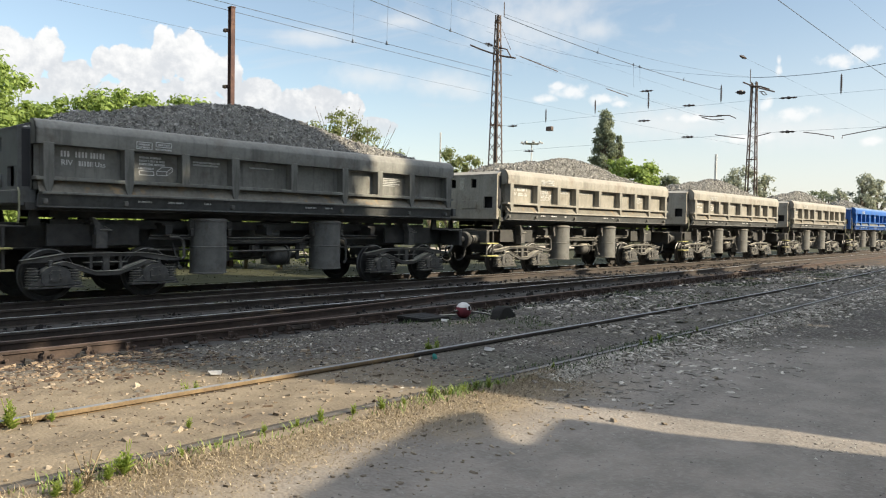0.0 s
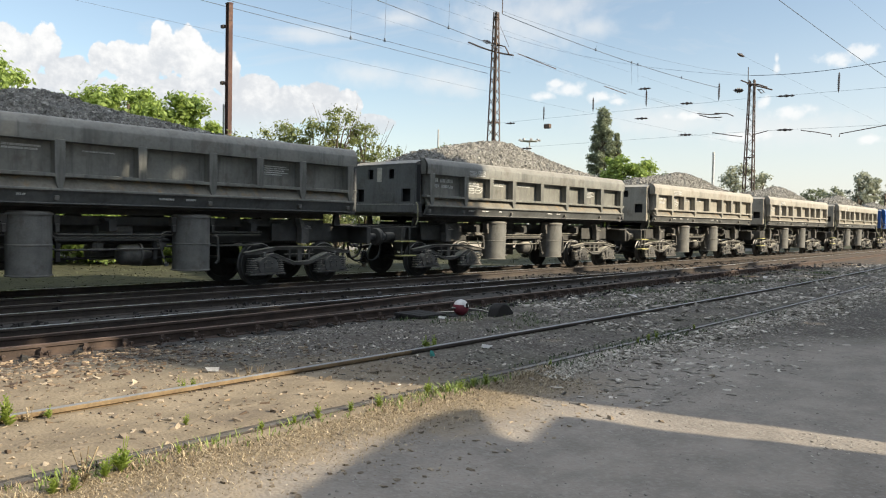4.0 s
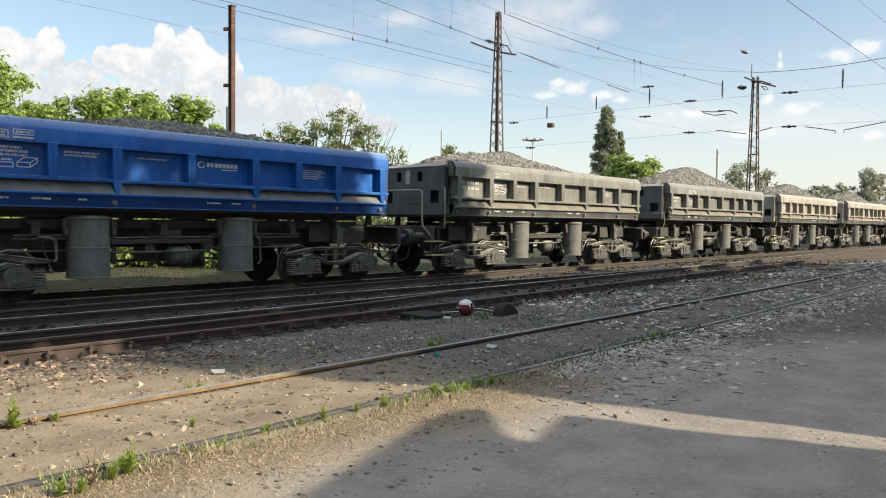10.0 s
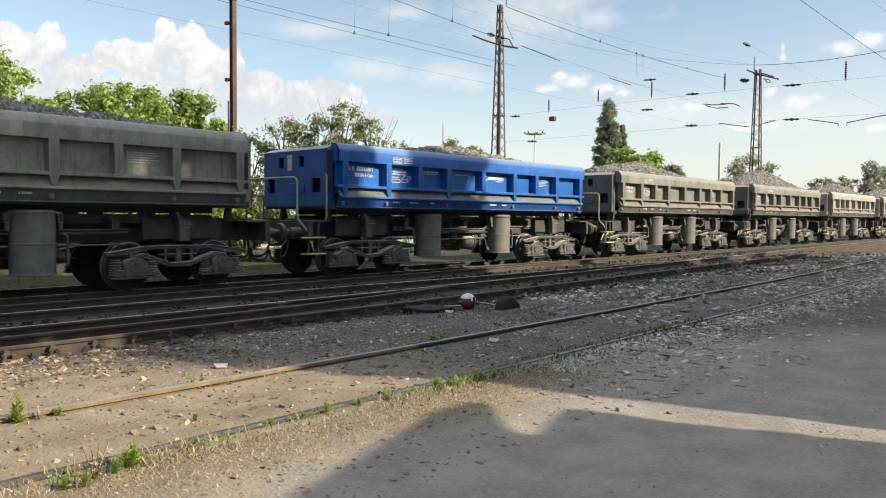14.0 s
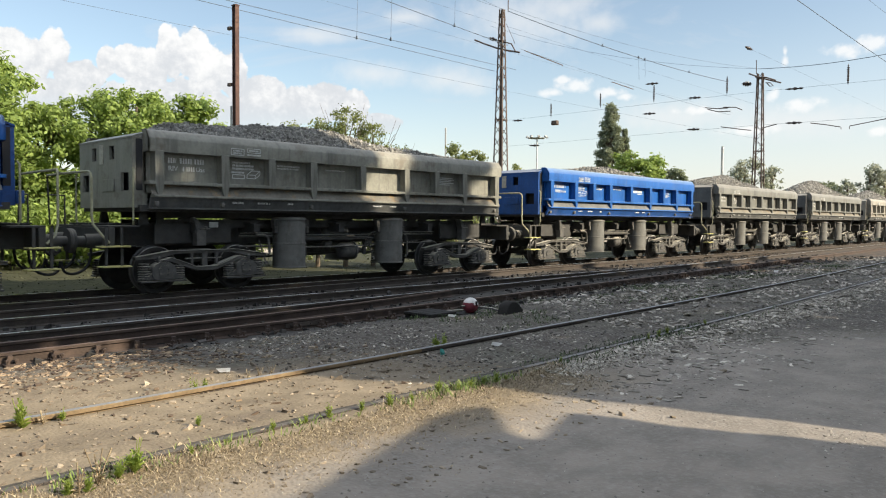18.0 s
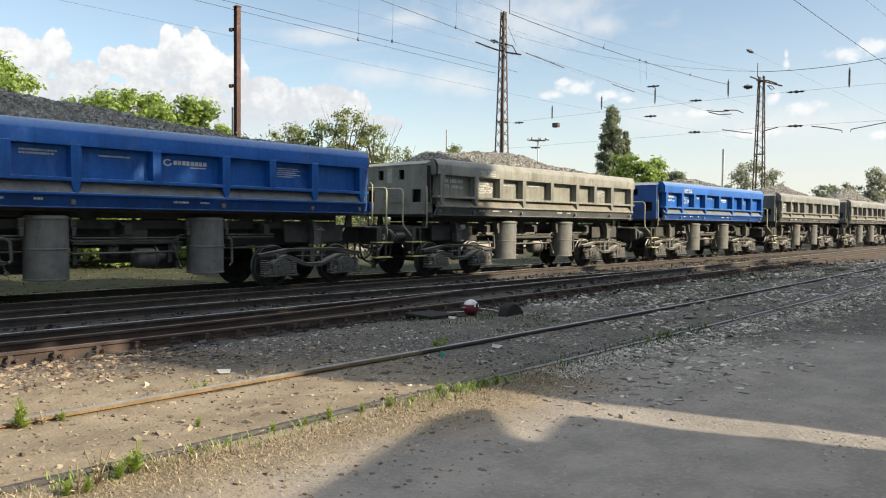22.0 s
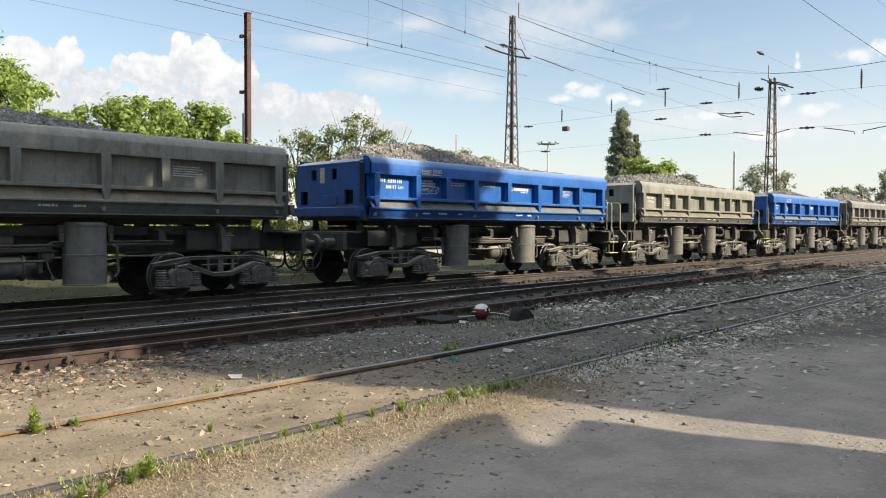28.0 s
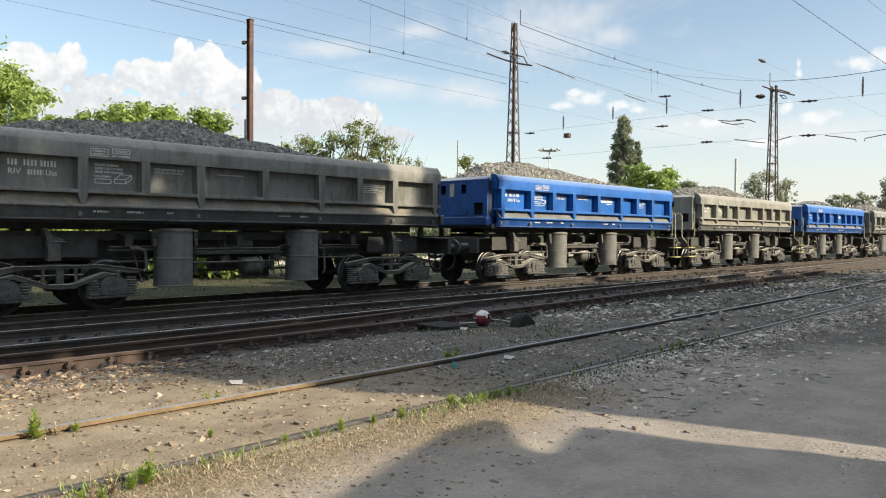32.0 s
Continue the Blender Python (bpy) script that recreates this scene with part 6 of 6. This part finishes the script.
def tube_taper(bm, pts, r0, r1, n=7):
    pts = [Vector(p) for p in pts]
    rings = []
    for i, p in enumerate(pts):
        w = (pts[min(i + 1, len(pts) - 1)] - pts[max(i - 1, 0)]).normalized()
        u = w.orthogonal().normalized()
        v = w.cross(u)
        r = r0 + (r1 - r0) * i / (len(pts) - 1)
        rings.append([bm.verts.new(p + (u * math.cos(a) + v * math.sin(a)) * r) for a in (2 * math.pi * k / n for k in range(n))])
    for a, b in zip(rings, rings[1:]):
        for k in range(n):
            bm.faces.new((a[k], a[(k + 1) % n], b[(k + 1) % n], b[k])).smooth = True
    bm.faces.new(rings[0][::-1])
    bm.faces.new(rings[-1])
    return bm


def at(az, d):
    return d * math.cos(radians(az)), d * math.sin(radians(az))


def build_trees():
    # leafy trees behind the train
    for k, (az, d, h, r) in enumerate(((83.0, 31, 10.0, 3.6), (77.8, 30, 8.8, 3.2), (74.6, 31.5, 7.8, 2.2))):
        tree("tree", "tall leafy tree in fresh green behind the tracks", "tree", *at(az, d), h, r, 0.04, 120, 27000, 0.105, LEAF_FRESH, 50 + k, "trees behind the train", fine=0.75)
    for k, (az, d, h, r) in enumerate(((71.6, 32, 6.2, 2.1), (68.3, 31, 6.7, 2.2), (65.4, 30, 6.8, 2.2), (62.3, 30.5, 6.6, 2.0), (60.0, 31, 5.7, 1.5))):
        tree("small_tree", "bushy young tree in fresh green behind the tracks", "tree", *at(az, d), h, r, 0.03, 90, 18000, 0.10, LEAF_FRESH, 60 + k, "young trees behind the train", fine=0.75)
    for k, (az, d, h, r, n) in enumerate(((57.4, 28, 4.9, 1.3, 7000), (54.9, 27.5, 5.4, 1.4, 9000), (52.6, 27.2, 5.5, 1.3, 8000), (50.5, 27, 6.0, 1.3, 9000), (48.4, 27.5, 5.6, 1.2, 6500), (46.6, 28.5, 4.8, 0.9, 3000))):
        t = tree("shrub", "sparse twiggy shrub with olive leaves", "shrub", *at(az, d), h, r, 0.08, 60, int(n * 0.6), 0.062, LEAF_OLIVE, 70 + k, "shrubs behind the train", "round", fine=0.85, stout=0.45)
        rnd = random.Random(k)
        for _ in range(14):
            a = rnd.uniform(0, 6.28)
            q = r * rnd.uniform(0.3, 1.0)
            part("twig", tube_taper(bmesh.new(), [(0, 0, h * 0.4), (q * 0.5 * math.cos(a), q * 0.5 * math.sin(a), h * 0.75), (q * math.cos(a), q * math.sin(a), h * rnd.uniform(0.78, 0.99))], 0.016, 0.004, 4), BARK, t, "bare thin twig")
    for k, (az, d, h, r, n) in enumerate(((42.0, 42, 6.3, 1.2, 1700), (40.4, 44, 6.1, 1.0, 1500), (37.6, 45, 5.4, 0.8, 700), (43.6, 44, 5.5, 0.9, 900))):
        tree("shrub", "small green shrub beside the mast", "shrub", *at(az, d), h, r, 0.1, 22, n * 2, 0.10, LEAF_OLIVE, 80 + k, "shrubs beside the mast", stout=0.5)
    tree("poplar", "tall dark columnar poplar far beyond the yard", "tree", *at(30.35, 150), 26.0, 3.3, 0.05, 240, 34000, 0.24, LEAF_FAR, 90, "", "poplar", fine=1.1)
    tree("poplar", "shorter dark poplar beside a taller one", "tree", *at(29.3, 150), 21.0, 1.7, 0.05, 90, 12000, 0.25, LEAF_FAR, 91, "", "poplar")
    for k, (az, d, h, r, n, m) in enumerate(((29.3, 95, 10.8, 3.2, 5000, LEAF_FRESH), (27.6, 95, 10.0, 3.0, 7000, LEAF_FRESH), (25.9, 100, 8.8, 2.2, 2600, LEAF_FAR), (31.2, 98, 8.6, 1.6, 900, LEAF_HAZE_GREY),
                                            (20.9, 120, 11.6, 3.4, 2600, LEAF_HAZE_GREY), (19.2, 122, 10.6, 2.2, 1500, LEAF_HAZE_GREY), (24.4, 110, 7.6, 1.8, 900, LEAF_HAZE_GREY),
                                            (15.7, 150, 9.4, 3.4, 3500, LEAF_FAR), (14.4, 145, 9.6, 2.0, 1500, LEAF_HAZE_GREY), (13.1, 140, 11.6, 2.6, 2600, LEAF_HAZE_GREY), (12.2, 142, 11.0, 2.2, 2000, LEAF_HAZE_GREY),
                                            (11.0, 145, 10.0, 2.6, 2200, LEAF_HAZE_GREY), (17.2, 160, 7.8, 2.4, 1200, LEAF_HAZE_GREY))):
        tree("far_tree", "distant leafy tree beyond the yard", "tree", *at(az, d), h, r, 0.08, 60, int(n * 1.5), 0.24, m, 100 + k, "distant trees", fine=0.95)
    # low hedge on the skyline, closing the view
    rnd = random.Random(9)
    cs, rs = [], []
    for k in range(260):
        az = 8 + 100 * k / 260
        x, y = at(az, rnd.uniform(170, 200))
        cs.append((x, y, rnd.uniform(0.5, 2.8)))
        rs.append(rnd.uniform(1.6, 2.6))
    tagged(new("far_hedge", leaves_mesh("far_hedge", cs, rs, 16000, 0.5, LEAF_DARK, 8)), "far dark hedge along the skyline", "hedge", kind="stuff")
    # undergrowth between the trees and the track
    cs, rs = [], []
    for k in range(120):
        x, y = at(rnd.uniform(57, 86), rnd.uniform(27.0, 29.5))
        cs.append((x, y, rnd.uniform(0.2, 1.8)))
        rs.append(rnd.uniform(0.4, 0.8))
    tagged(new("undergrowth", leaves_mesh("undergrowth", cs, rs, 14000, 0.10, LEAF_FRESH, 18)), "green undergrowth at the foot of the trees", "bushes", kind="stuff")


build_trees()


def weed_mesh(seed, h, n, mat):
    """Upright stems with narrow leaves."""
    rnd = random.Random(seed)
    verts, faces = [], []
    for s in range(n):
        a = rnd.uniform(0, 6.28)
        lean = rnd.uniform(0.05, 0.45)
        hh = h * rnd.uniform(0.5, 1.0)
        for k in range(13):
            f = k / 12
            bxx, byy, bz = math.cos(a) * lean * hh * f, math.sin(a) * lean * hh * f, hh * f * 0.9
            b = rnd.uniform(0, 6.28)
            l = h * rnd.uniform(0.2, 0.38) * (1.1 - 0.6 * f)
            w = l * 0.18
            dx, dy, up = math.cos(b), math.sin(b), rnd.uniform(0.6, 1.5)
            k0 = len(verts)
            verts += [(bxx, byy, bz), (bxx + dx * l * 0.5 - dy * w, byy + dy * l * 0.5 + dx * w, bz + l * up * 0.6), (bxx + dx * l, byy + dy * l, bz + l * up * 0.7), (bxx + dx * l * 0.5 + dy * w, byy + dy * l * 0.5 - dx * w, bz + l * up * 0.6)]
            faces.append((k0, k0 + 1, k0 + 2, k0 + 3))
    me = bpy.data.meshes.new("leaves")
    me.from_pydata(verts, [], faces)
    me.materials.append(mat)
    return me


def stems_mesh(seed, h, n, mat):
    rnd = random.Random(seed)
    bm = bmesh.new()
    for s in range(n):
        a = rnd.uniform(0, 6.28)
        lean = rnd.uniform(0.05, 0.35)
        tube(bm, [(0, 0, -0.01), (math.cos(a) * lean * h * 0.5, math.sin(a) * lean * h * 0.5, h * 0.5), (math.cos(a) * lean * h, math.sin(a) * lean * h, h * rnd.uniform(0.7, 1.0))], 0.003, 4)
    return finish("stem", bm, mat)


WEED = leaf_material("weed_leaves", (0.36, 0.42, 0.09), (0.15, 0.22, 0.045))


def build_weeds():
    kinds = []
    for k in range(5):
        kinds.append((weed_mesh(200 + k, 0.26, 5 + k, WEED), stems_mesh(210 + k, 0.24, 4, WEED)))
    dry = (weed_mesh(230, 0.18, 2, STRAW), stems_mesh(231, 0.22, 5, STRAW))
    rnd = random.Random(77)
    spots = [(1.80, 5.84, 0.19), (2.08, 5.84, 0.10), (3.24, 6.0, 0.11), (2.70, 4.95, 0.07), (1.90, 4.22, 0.19), (1.80, 4.2, 0.10), (1.60, 4.12, 0.09), (1.5, 4.14, 0.10), (2.97, 4.40, 0.075), (3.24, 4.38, 0.06),
             (3.44, 4.36, 0.10), (3.76, 4.36, 0.07), (4.01, 4.31, 0.10), (4.63, 4.36, 0.13), (4.96, 4.27, 0.085), (5.12, 4.26, 0.08), (5.28, 4.24, 0.085), (4.80, 4.28, 0.07), (6.36, 6.03, 0.17), (6.52, 6.05, 0.14),
             (9.17, 4.48, 0.09), (8.9, 4.46, 0.08), (8.6, 4.45, 0.07), (6.5, 4.36, 0.06), (2.3, 4.3, 0.06), (2.55, 4.32, 0.05), (3.35, 6.02, 0.09), (4.25, 4.3, 0.06), (5.45, 4.26, 0.06), (10.4, 4.5, 0.07)]
    for x, y, s in spots:
        lv, st = rnd.choice(kinds)
        root = thing("weed", "fresh green weed growing beside a siding rail", "weed", (x, y, ground_z(x, y) - 0.005), "weeds along the siding")
        root.rotation_euler = (0, 0, rnd.uniform(0, 6.28))
        s /= 0.20
        root.scale = (s * 0.9, s * 0.9, s)
        part("leaves", lv, None, root)
        tagged(part("stem", st, None, root), kind="stuff")
    for x, y, s in ((1.95, 5.84, 0.6), (3.82, 6.06, 0.55), (3.94, 6.06, 0.6), (4.07, 6.06, 0.6), (3.6, 6.03, 0.5), (1.68, 4.2, 1.0), (1.55, 4.12, 0.8), (3.4, 6.02, 0.45)):
        root = thing("dry_weed", "dry pale weed stalks beside a siding rail", "weed", (x, y, ground_z(x, y) - 0.005), "dry weeds along the siding")
        root.rotation_euler = (0, 0, rnd.uniform(0, 6.28))
        root.scale = (s, s, s)
        part("leaves", dry[0], None, root)
        tagged(part("stem", dry[1], None, root), kind="stuff")


build_weeds()


# ---- small things by the tracks ----
RED = plain("dark_red_paint", (0.17, 0.028, 0.04), 0.6, 0, 0.3, 6.0, 0.1, 0.003)
WHITE = plain("dirty_white_paint", (0.62, 0.60, 0.57), 0.6, 0, 0.2, 6.0, 0.1, 0.003)
TEAL = plain("teal_plastic", (0.03, 0.22, 0.19), 0.5, 0, 0.2, 8.0, 0)
TARRED = plain("tarred_timber", (0.018, 0.016, 0.014), 0.85, 0, 0.35, 4.0, 0.4, 0.01)


def build_lever():
    root = thing("point_lever", "point lever with a red and white counterweight", "point lever", (9.35, 8.08, -0.12))
    prof = [(0.135 * math.cos(radians(a)), 0.135 * math.sin(radians(a))) for a in range(-88, 89, 16)]
    bm = lathe(bmesh.new(), [(r, z + 0.17) for r, z in prof], "z", 22)
    for f in bm.faces:
        c = f.calc_center_median()
        f.material_index = 1 if c.z > 0.20 - 0.12 * c.x else 0
    part("counterweight", bm, [RED, WHITE], root, "round weight, white above and red below")
    part("mark", box(-0.02, 0.02, -0.137, -0.125, 0.17, 0.25), TARRED, root, "short black painted mark")
    part("lever", tube(bmesh.new(), [(-0.22, 0.02, 0.17), (0.0, 0, 0.16), (0.2, -0.3, 0.13), (0.32, -0.55, 0.06)], 0.018, 8), FRAME, root, "worn steel lever")
    part("plate", box(-0.25, 0.28, -0.35, 0.25, 0.02, 0.045), TARRED, root, bevel=0.01)
    bm = bmesh.new()
    prism(bm, [(-0.24, 0.0), (0.27, 0.0), (0.21, 0.10), (0.15, 0.19), (0.05, 0.25), (-0.08, 0.26), (-0.17, 0.20), (-0.22, 0.10)], -0.10, 0.10)
    part("housing", bm, TARRED, root, "black cast lever housing", bevel=0.02).location = (0.28, -0.62, 0.02)
    part("foot", box(0.3, 0.75, -0.75, -0.5, 0.0, 0.05), TARRED, root, bevel=0.01)
    box_root = thing("timber_cover", "black tarred timber cover beside the rails", "cover", (8.75, 8.45, -0.13))
    for k in range(4):
        part("board", box(-0.3, 0.3, -0.32 + k * 0.16, -0.175 + k * 0.16, 0.05, 0.10), TARRED, box_root, bevel=0.008)
    part("frame", box(-0.27, 0.27, -0.3, 0.3, 0.0, 0.05), TARRED, box_root)
    part("rod", tube(bmesh.new(), [(0.5, 0.1, 0.05), (0.9, -0.1, 0.06), (1.1, -0.25, 0.1)], 0.02, 6), FRAME, box_root, "steel point rod")
    for x, y, a in ((8.75, 7.95, 0.4), (3.85, 6.55, 1.2), (7.0, 5.62, 0.2), (14.6, 7.7, 0.9), (24.5, 8.3, 0.3)):
        bm = bmesh.new()
        w = 0.5 if x > 14 else 0.05
        vs = [bm.verts.new(p) for p in ((-w, -0.05, 0.0), (w * 0.3, -0.07, 0.03), (w, -0.04, 0.008), (w, 0.06, 0.012), (w * 0.2, 0.07, 0.035), (-w, 0.05, 0.006))]
        bm.faces.new((vs[0], vs[1], vs[4], vs[5]))
        bm.faces.new((vs[1], vs[2], vs[3], vs[4]))
        bmesh.ops.solidify(bm, geom=bm.faces[:], thickness=0.006)
        ob = single("scrap", bm, WHITE, "pale crumpled scrap lying on stones", "litter", (x, y, ground_z(x, y) + 0.01), "scraps of litter")
        ob.rotation_euler = (0, 0, a)
    bm = bmesh.new()
    vs = [bm.verts.new(p) for p in ((-0.035, 0.0, 0.0), (0.03, -0.01, 0.005), (0.035, 0.02, 0.05), (0.0, 0.03, 0.07), (-0.03, 0.02, 0.04))]
    bm.faces.new(vs)
    bmesh.ops.solidify(bm, geom=bm.faces[:], thickness=0.004)
    single("scrap", bm, TEAL, "small teal plastic scrap beside a rail", "litter", (6.10, 5.68, ground_z(6.10, 5.68)), "scraps of litter")


build_lever()


# ---- unseen buildings and trees added behind the camera to throw the shade ----
PLASTER = plain("grey_plaster", (0.30, 0.28, 0.25), 0.9, 0, 0.2, 0.8, 0.3, 0.01)


def build_shade():
    # an unseen low shed, its overhanging roof shaped to the edge of the shade
    e = Vector((-0.94, -0.35, 0)).normalized()
    n = Vector((e.y, -e.x, 0))
    shed = thing("shed", "unseen plastered shed shaped to cast the near shade", "building", (7.6, -4.2, -0.1))
    m = Matrix((e, n if n.y < 0 else -n, (0, 0, 1))).transposed().to_4x4()

    def put(name, outline, d0, d1, mat):
        bm = prism(bmesh.new(), outline, d0, d1)
        ob = part(name, bm, mat, shed)
        ob.matrix_basis = m
    put("wall", [(0.42, 0.0), (14.0, 0.0), (14.0, 4.5), (0.42, 4.5)], 0.0, 5.0, PLASTER)
    put("roof", [(0.44, 4.94), (14.4, 4.95), (14.4, 4.5), (0.44, 4.5)], 0.1, 5.4, TARRED)
    put("fascia", [(-0.42, 4.82), (-0.2, 4.90), (0.1, 4.94), (14.4, 4.97), (14.4, 4.5), (0.27, 4.48), (0.12, 4.62), (-0.15, 4.72)], -0.04, 0.1, TARRED)
    # wavy outline, set by the edge of the shade it casts
    put("lean_to", [(-0.30, 0.0), (0.5, 0.0), (0.5, 4.46), (-0.56, 4.44), (-0.42, 4.2), (-0.42, 4.05), (-0.50, 3.8), (-0.47, 3.62), (-0.28, 3.45), (-0.30, 3.2)], 0.0, 1.5, PLASTER)
    # an unseen long hall added for its shade, trees behind, short side along the light
    a, d, back = Vector((7.9, -3.1, -0.1)), Vector((37.0, -14.6, 0)).normalized(), SUN_DIR
    hall = thing("hall", "unseen plain hall added to cast the long shade", "building", a)
    # stepped end profile, set by the edge of the shade it casts
    for name, z0, z1, o0, o1, mat in (("plinth", 0.0, 2.6, 0.07, 0.07, PLASTER), ("buttress", 2.6, 4.0, 0.07, 0.58, PLASTER), ("ledge", 4.0, 4.75, 0.58, 0.95, PLASTER), ("wall", 4.75, 5.5, 0.95, 0.62, PLASTER), ("roof", 5.5, 6.28, 0.45, 0.45, TARRED)):
        bm = bmesh.new()
        ring = []
        for z, o in ((z0, o0), (z1, o1)):
            ring.append([bm.verts.new(p + Vector((0, 0, z))) for p in (d * o, d * 46, d * 46 + back * 8, back * 8 + d * o)])
        bm.faces.new(ring[0])
        bm.faces.new(ring[1])
        for i in range(4):
            bm.faces.new((ring[0][i], ring[0][(i + 1) % 4], ring[1][(i + 1) % 4], ring[1][i]))
        part(name, bm, mat, hall)
    # unseen trees added beyond the view, closing the yard and dimming the wagon ends
    for k, (az, d, h, rad) in enumerate(((100, 27, 13, 4.2), (112, 26, 14, 4.6), (125, 25, 14, 4.6), (138, 25, 13, 4.4), (151, 24, 14, 4.6), (165, 24, 14, 4.6), (180, 24, 13, 4.6), (196, 25, 13, 4.6))):
        tree("tree", "unseen leafy tree added to block sky light", "tree", *at(az, d), h, rad, 0.03, 60, 7000, 0.36, LEAF_DARK, 400 + k, "trees at the end of the yard", "broad")
    # c runs across the sun, s towards it
    across = Vector((0.917, 0.399, 0))
    away = Vector((-0.399, 0.917, 0))
    # unseen trees, spaced and sized so their crowns dapple the train
    for k, (c, s, h, rad) in enumerate(((8.8, -10.0, 17.0, 2.5), (11.6, -13.2, 18.6, 2.6), (14.2, -16.0, 19.0, 2.3), (18.7, -20.6, 19.4, 1.6), (20.9, -22.4, 15.2, 1.5), (24.9, -26.2, 16.8, 2.7), (29.0, -29.5, 16.4, 2.6), (33.0, -33.5, 16.8, 2.8), (37.5, -38.0, 17.0, 3.0), (42.5, -42.5, 17.4, 3.2), (17.0, -18.5, 16.4, 1.6), (22.5, -27.0, 14.6, 1.7), (15.6, -20.5, 14.0, 1.6))):
        p = across * c + away * s
        tree("tree", "unseen broad tree placed to dapple the train", "tree", p.x, p.y, h, rad, 0.47, 80, 14000, 0.27, LEAF_FRESH, 300 + k, "trees behind the hall", "broad")


build_shade()


def motions():
    """The train rolls by, slowing down; its wheels turn with it."""
    for root, heap, x in TRAIN:
        for ob in (root, heap):
            walk(ob, [(t, pose(x + s, TRACK_Y, 0)) for t, s in RUN])
    ts = [t for t, s in RUN]
    ss = [s for t, s in RUN]
    turns = []
    for k in range(129):
        t = k * 0.25
        s = float(np.interp(t, ts, ss))
        turns.append((t, s / WHEEL_R))
    for root, heap, x in TRAIN:
        for ws in root.children:
            if ws.name.startswith("wheelset"):
                base = Matrix.Translation(ws.location)
                walk(ws, [(t, base @ Matrix.Rotation(a, 4, "Y")) for t, a in turns])


motions()
